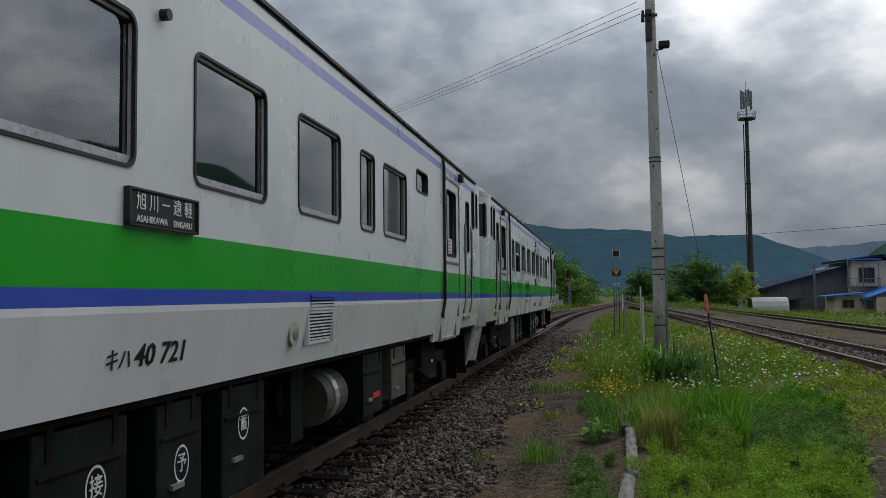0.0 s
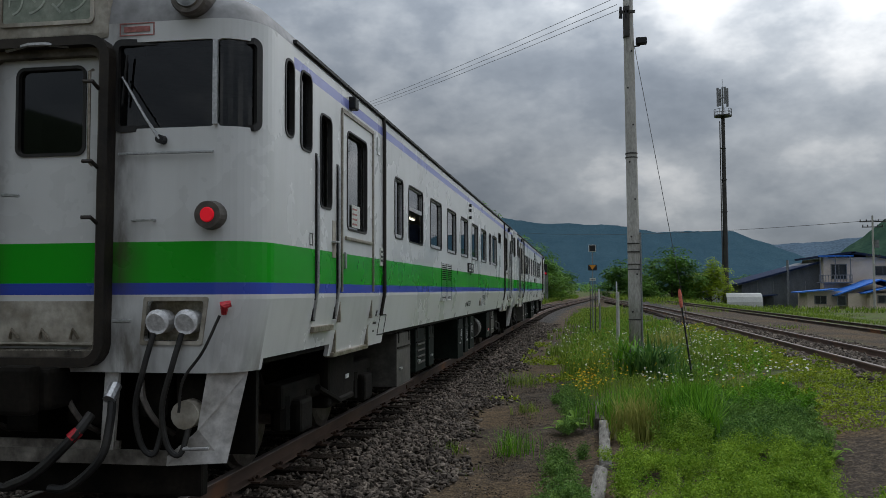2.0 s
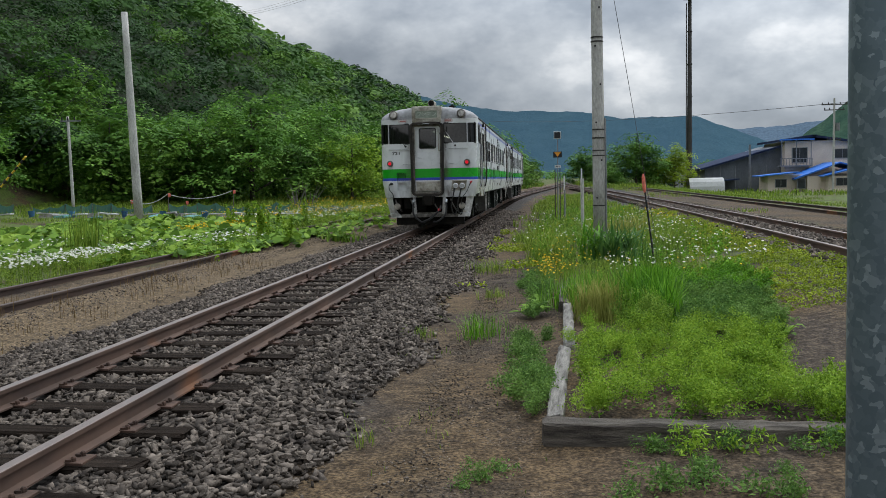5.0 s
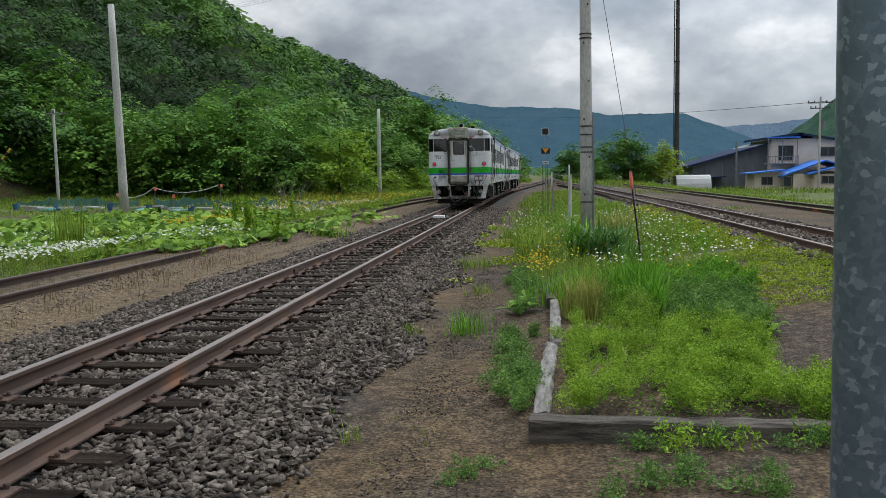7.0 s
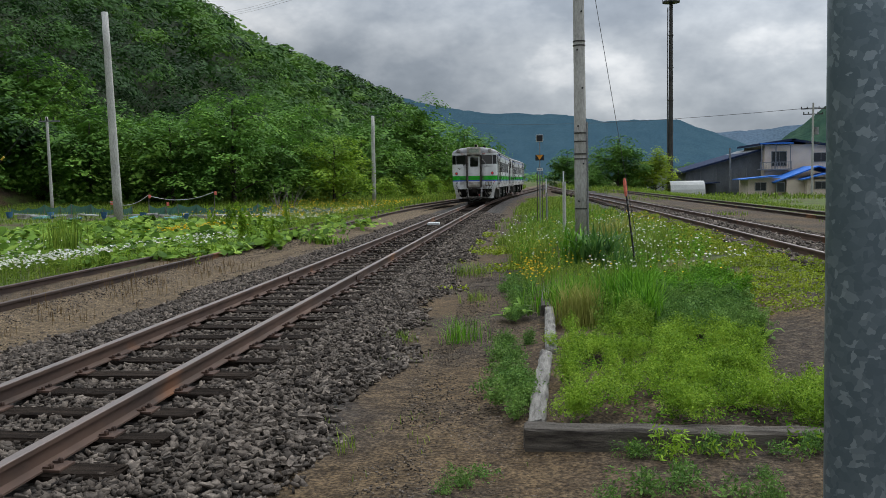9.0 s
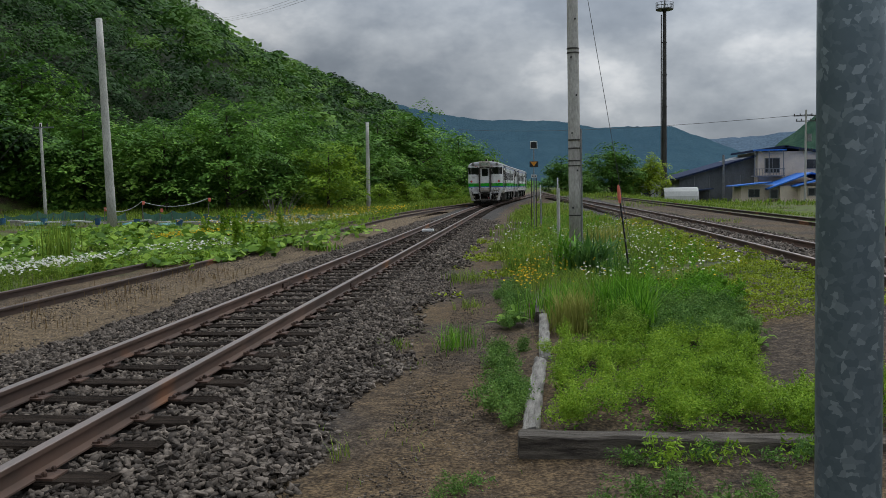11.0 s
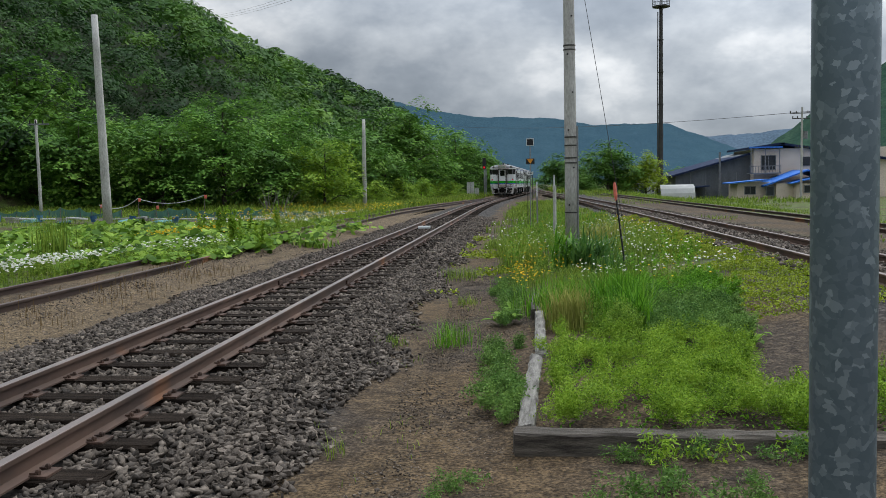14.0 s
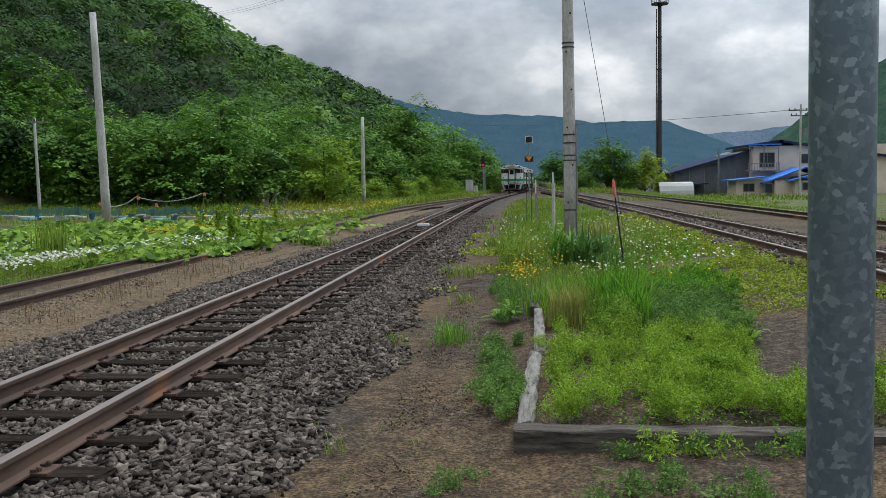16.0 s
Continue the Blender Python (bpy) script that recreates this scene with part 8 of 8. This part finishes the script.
# ---- ballast ----
STONE = surface("ballast_stone", (0.034, 0.027, 0.022), (0.165, 0.136, 0.110), 6, 60, 0.95, bump=0.3, vary=0.6, island=True, spec=0.2)
STONE_PIECE = surface("ballast_stone_piece", (0.034, 0.027, 0.022), (0.165, 0.136, 0.110), 6, 60, 0.9, bump=0.3, vary=0.6, spec=0.2)
CUBE = np.array([(-1, -1, -1), (1, -1, -1), (1, 1, -1), (-1, 1, -1), (-1, -1, 1), (1, -1, 1), (1, 1, 1), (-1, 1, 1)], float)
CUBE_F = [(0, 3, 2, 1), (4, 5, 6, 7), (0, 1, 5, 4), (1, 2, 6, 5), (2, 3, 7, 6), (3, 0, 4, 7)]


def stones(name, pts, size, mat, label, seed):
    """Angular stones, each a cut block of its own shape and turn."""
    r = np.random.default_rng(seed)
    n = len(pts)
    v = CUBE[None] * r.uniform(0.30, 1.15, (n, 8, 3)) * np.array([1.2, 0.80, 0.42])
    q = r.normal(size=(n, 4))
    q[:, 1:3] *= 0.26
    q /= np.linalg.norm(q, axis=1, keepdims=True)
    w, x, y, z = q.T
    rot = np.stack([1 - 2 * (y * y + z * z), 2 * (x * y - z * w), 2 * (x * z + y * w), 2 * (x * y + z * w), 1 - 2 * (x * x + z * z), 2 * (y * z - x * w), 2 * (x * z - y * w), 2 * (y * z + x * w), 1 - 2 * (x * x + y * y)], 1).reshape(n, 3, 3)
    v = np.einsum("nij,nkj->nki", rot, v) * (size * r.uniform(0.55, 1.35, n))[:, None, None] + pts[:, None]
    me = bpy.data.meshes.new(name)
    f = (np.array(CUBE_F)[None] + 8 * np.arange(n)[:, None, None]).reshape(-1)
    me.vertices.add(n * 8)
    me.vertices.foreach_set("co", v.astype(np.float32).ravel())
    me.loops.add(len(f))
    me.loops.foreach_set("vertex_index", f.astype(np.int32))
    me.polygons.add(n * 6)
    me.polygons.foreach_set("loop_start", np.arange(0, n * 24, 4, dtype=np.int32))
    me.update(calc_edges=True)
    me.materials.append(mat)
    return tagged(link(name, me), label, "gravel", kind="stuff")


def ballast_points(n, y0, y1, x0, x1, seed):
    r = np.random.default_rng(seed)
    x, y = r.uniform(x0, x1, n), r.uniform(y0, y1, n)
    k = (y - 3.42) % 0.6
    k = np.minimum(k, 0.6 - k)
    on_sleeper = (k < 0.105) & (np.abs(x) < 1.06) & (r.random(n) > 0.16)
    on_rail = np.abs(np.abs(x) - 0.566) < 0.10
    edge = np.abs(x) > 2.0 - 0.25 * np.sin(y * 1.7) * np.sin(y * 0.6) + r.normal(0, 0.09, n)
    keep = ~(on_sleeper | on_rail | edge)
    x, y = x[keep], y[keep]
    z = np.array([ground_z(a, b) for a, b in zip(x, y)]) + r.uniform(0.0, 0.035, len(x))
    return np.stack([x + np.array([bend_x(b) for b in y]), y, z], 1)


BALLAST = stones("ballast_stones", ballast_points(56000, 3.0, 17.0, -2.2, 2.4, 1), 0.027, STONE, "dark grey-brown angular ballast stones", 2)
stones("far_ballast_stones", ballast_points(24000, 17.0, 44.0, -2.2, 2.3, 3), 0.036, STONE, "dark grey-brown ballast farther along the track", 4)
r2 = np.random.default_rng(9)
p2 = np.stack([r2.uniform(7.45, 10.2, 9000), r2.uniform(12, 44, 9000), np.zeros(9000)], 1)
p2 = p2[np.abs(np.abs(p2[:, 0] - 8.5) - 0.566) > 0.1]
p2[:, 2] = [ground_z(a, b) + 0.02 for a, b in p2[:, :2]]
stones("side_ballast_stones", p2, 0.05, STONE, "dark ballast of the second track", 5)
p3 = scatter(14000, 1.8, 3.5, 3.6, 16, r2, lambda x, y: noise.noise(Vector((x * 1.5, y * 1.5, 8))) > -0.3)
stones("path_pebbles", p3, 0.0075, STONE, "small pebbles on the trodden path", 6)
p4 = scatter(9000, -3.5, -1.9, 6, 24, r2)
stones("siding_pebbles", p4, 0.013, STONE, "small gravel between the tracks", 7)


def loose_stones():
    """The stones nearest the camera, each its own piece of the ballast."""
    r = np.random.default_rng(31)
    shapes = []
    for k in range(8):
        bm = bm_new()
        bmesh.ops.create_cube(bm, size=2.0)
        bmesh.ops.bevel(bm, geom=list(bm.edges), offset=0.12, segments=1, affect="EDGES")
        for v in bm.verts:
            v.co = Vector((v.co.x * 1.1, v.co.y * 0.72, v.co.z * 0.52)) + Vector((v.co.y * 0.3, 0, v.co.x * 0.2)) * float(r.uniform(-1, 1)) + Vector(r.uniform(-0.16, 0.16, 3))
        me = bpy.data.meshes.new("stone")
        bm.to_mesh(me)
        bm.free()
        me.materials.append(STONE_PIECE)
        shapes.append(me)
    bed_ob = tagged(new("ballast_shoulder"), "loose angular stones on the near ballast shoulder", "gravel")
    pts = ballast_points(620, 4.6, 8.0, 1.15, 2.25, 32)[:300]
    for i, p in enumerate(pts):
        o = link("stone", shapes[i % 8], None, bed_ob)
        s = float(r.uniform(0.017, 0.030))
        o.matrix_basis = pose(*p[:2], p[2] + 0.018, r.uniform(-25, 25), r.uniform(-25, 25), r.uniform(0, 360)) @ Matrix.Scale(s, 4)


loose_stones()


# ---- what moves ----
# seconds and the place of the rear end along the track
RUN = [(0.0, -6.605), (0.5, -3.77), (1.0, -0.87), (1.5, 2.1), (2.0, 5.05), (2.5, 8.1), (3.0, 11.28), (3.5, 14.5), (4.0, 17.75), (5.0, 24.5), (6.0, 31.4), (7.0, 38.45),
       (8.0, 45.8), (9.0, 53.4), (10.0, 61.4), (11.0, 69.7), (12.0, 78.1), (13.0, 86.5), (14.0, 95.1), (15.0, 103.9), (16.0, 112.9)]


def along(t):
    ts, ss = [r[0] for r in RUN], [r[1] for r in RUN]
    return float(np.interp(t, ts, ss))


def motions():
    for car, wheels, ahead in ((RAILCAR, WHEELS, 0.0), (LEAD_CAR, LEAD_WHEELS, PITCH)):
        rows = []
        for t, s in RUN:
            (ax, ay), (bx, by) = track_point(s + ahead + 2.95), track_point(s + ahead + CAR - 2.95)
            th = math.atan2(bx - ax, by - ay)
            rows.append((t, pose(ax - 2.95 * math.sin(th), ay - 2.95 * math.cos(th), 0, 0, 0, -math.degrees(th))))
        walk(car, rows)
        for w in wheels:
            x, y, z = w.location
            walk(w, [(i / 15, pose(x, y, z, -math.degrees(along(i / 15) / 0.43), 0, 0)) for i in range(241)])


motions()
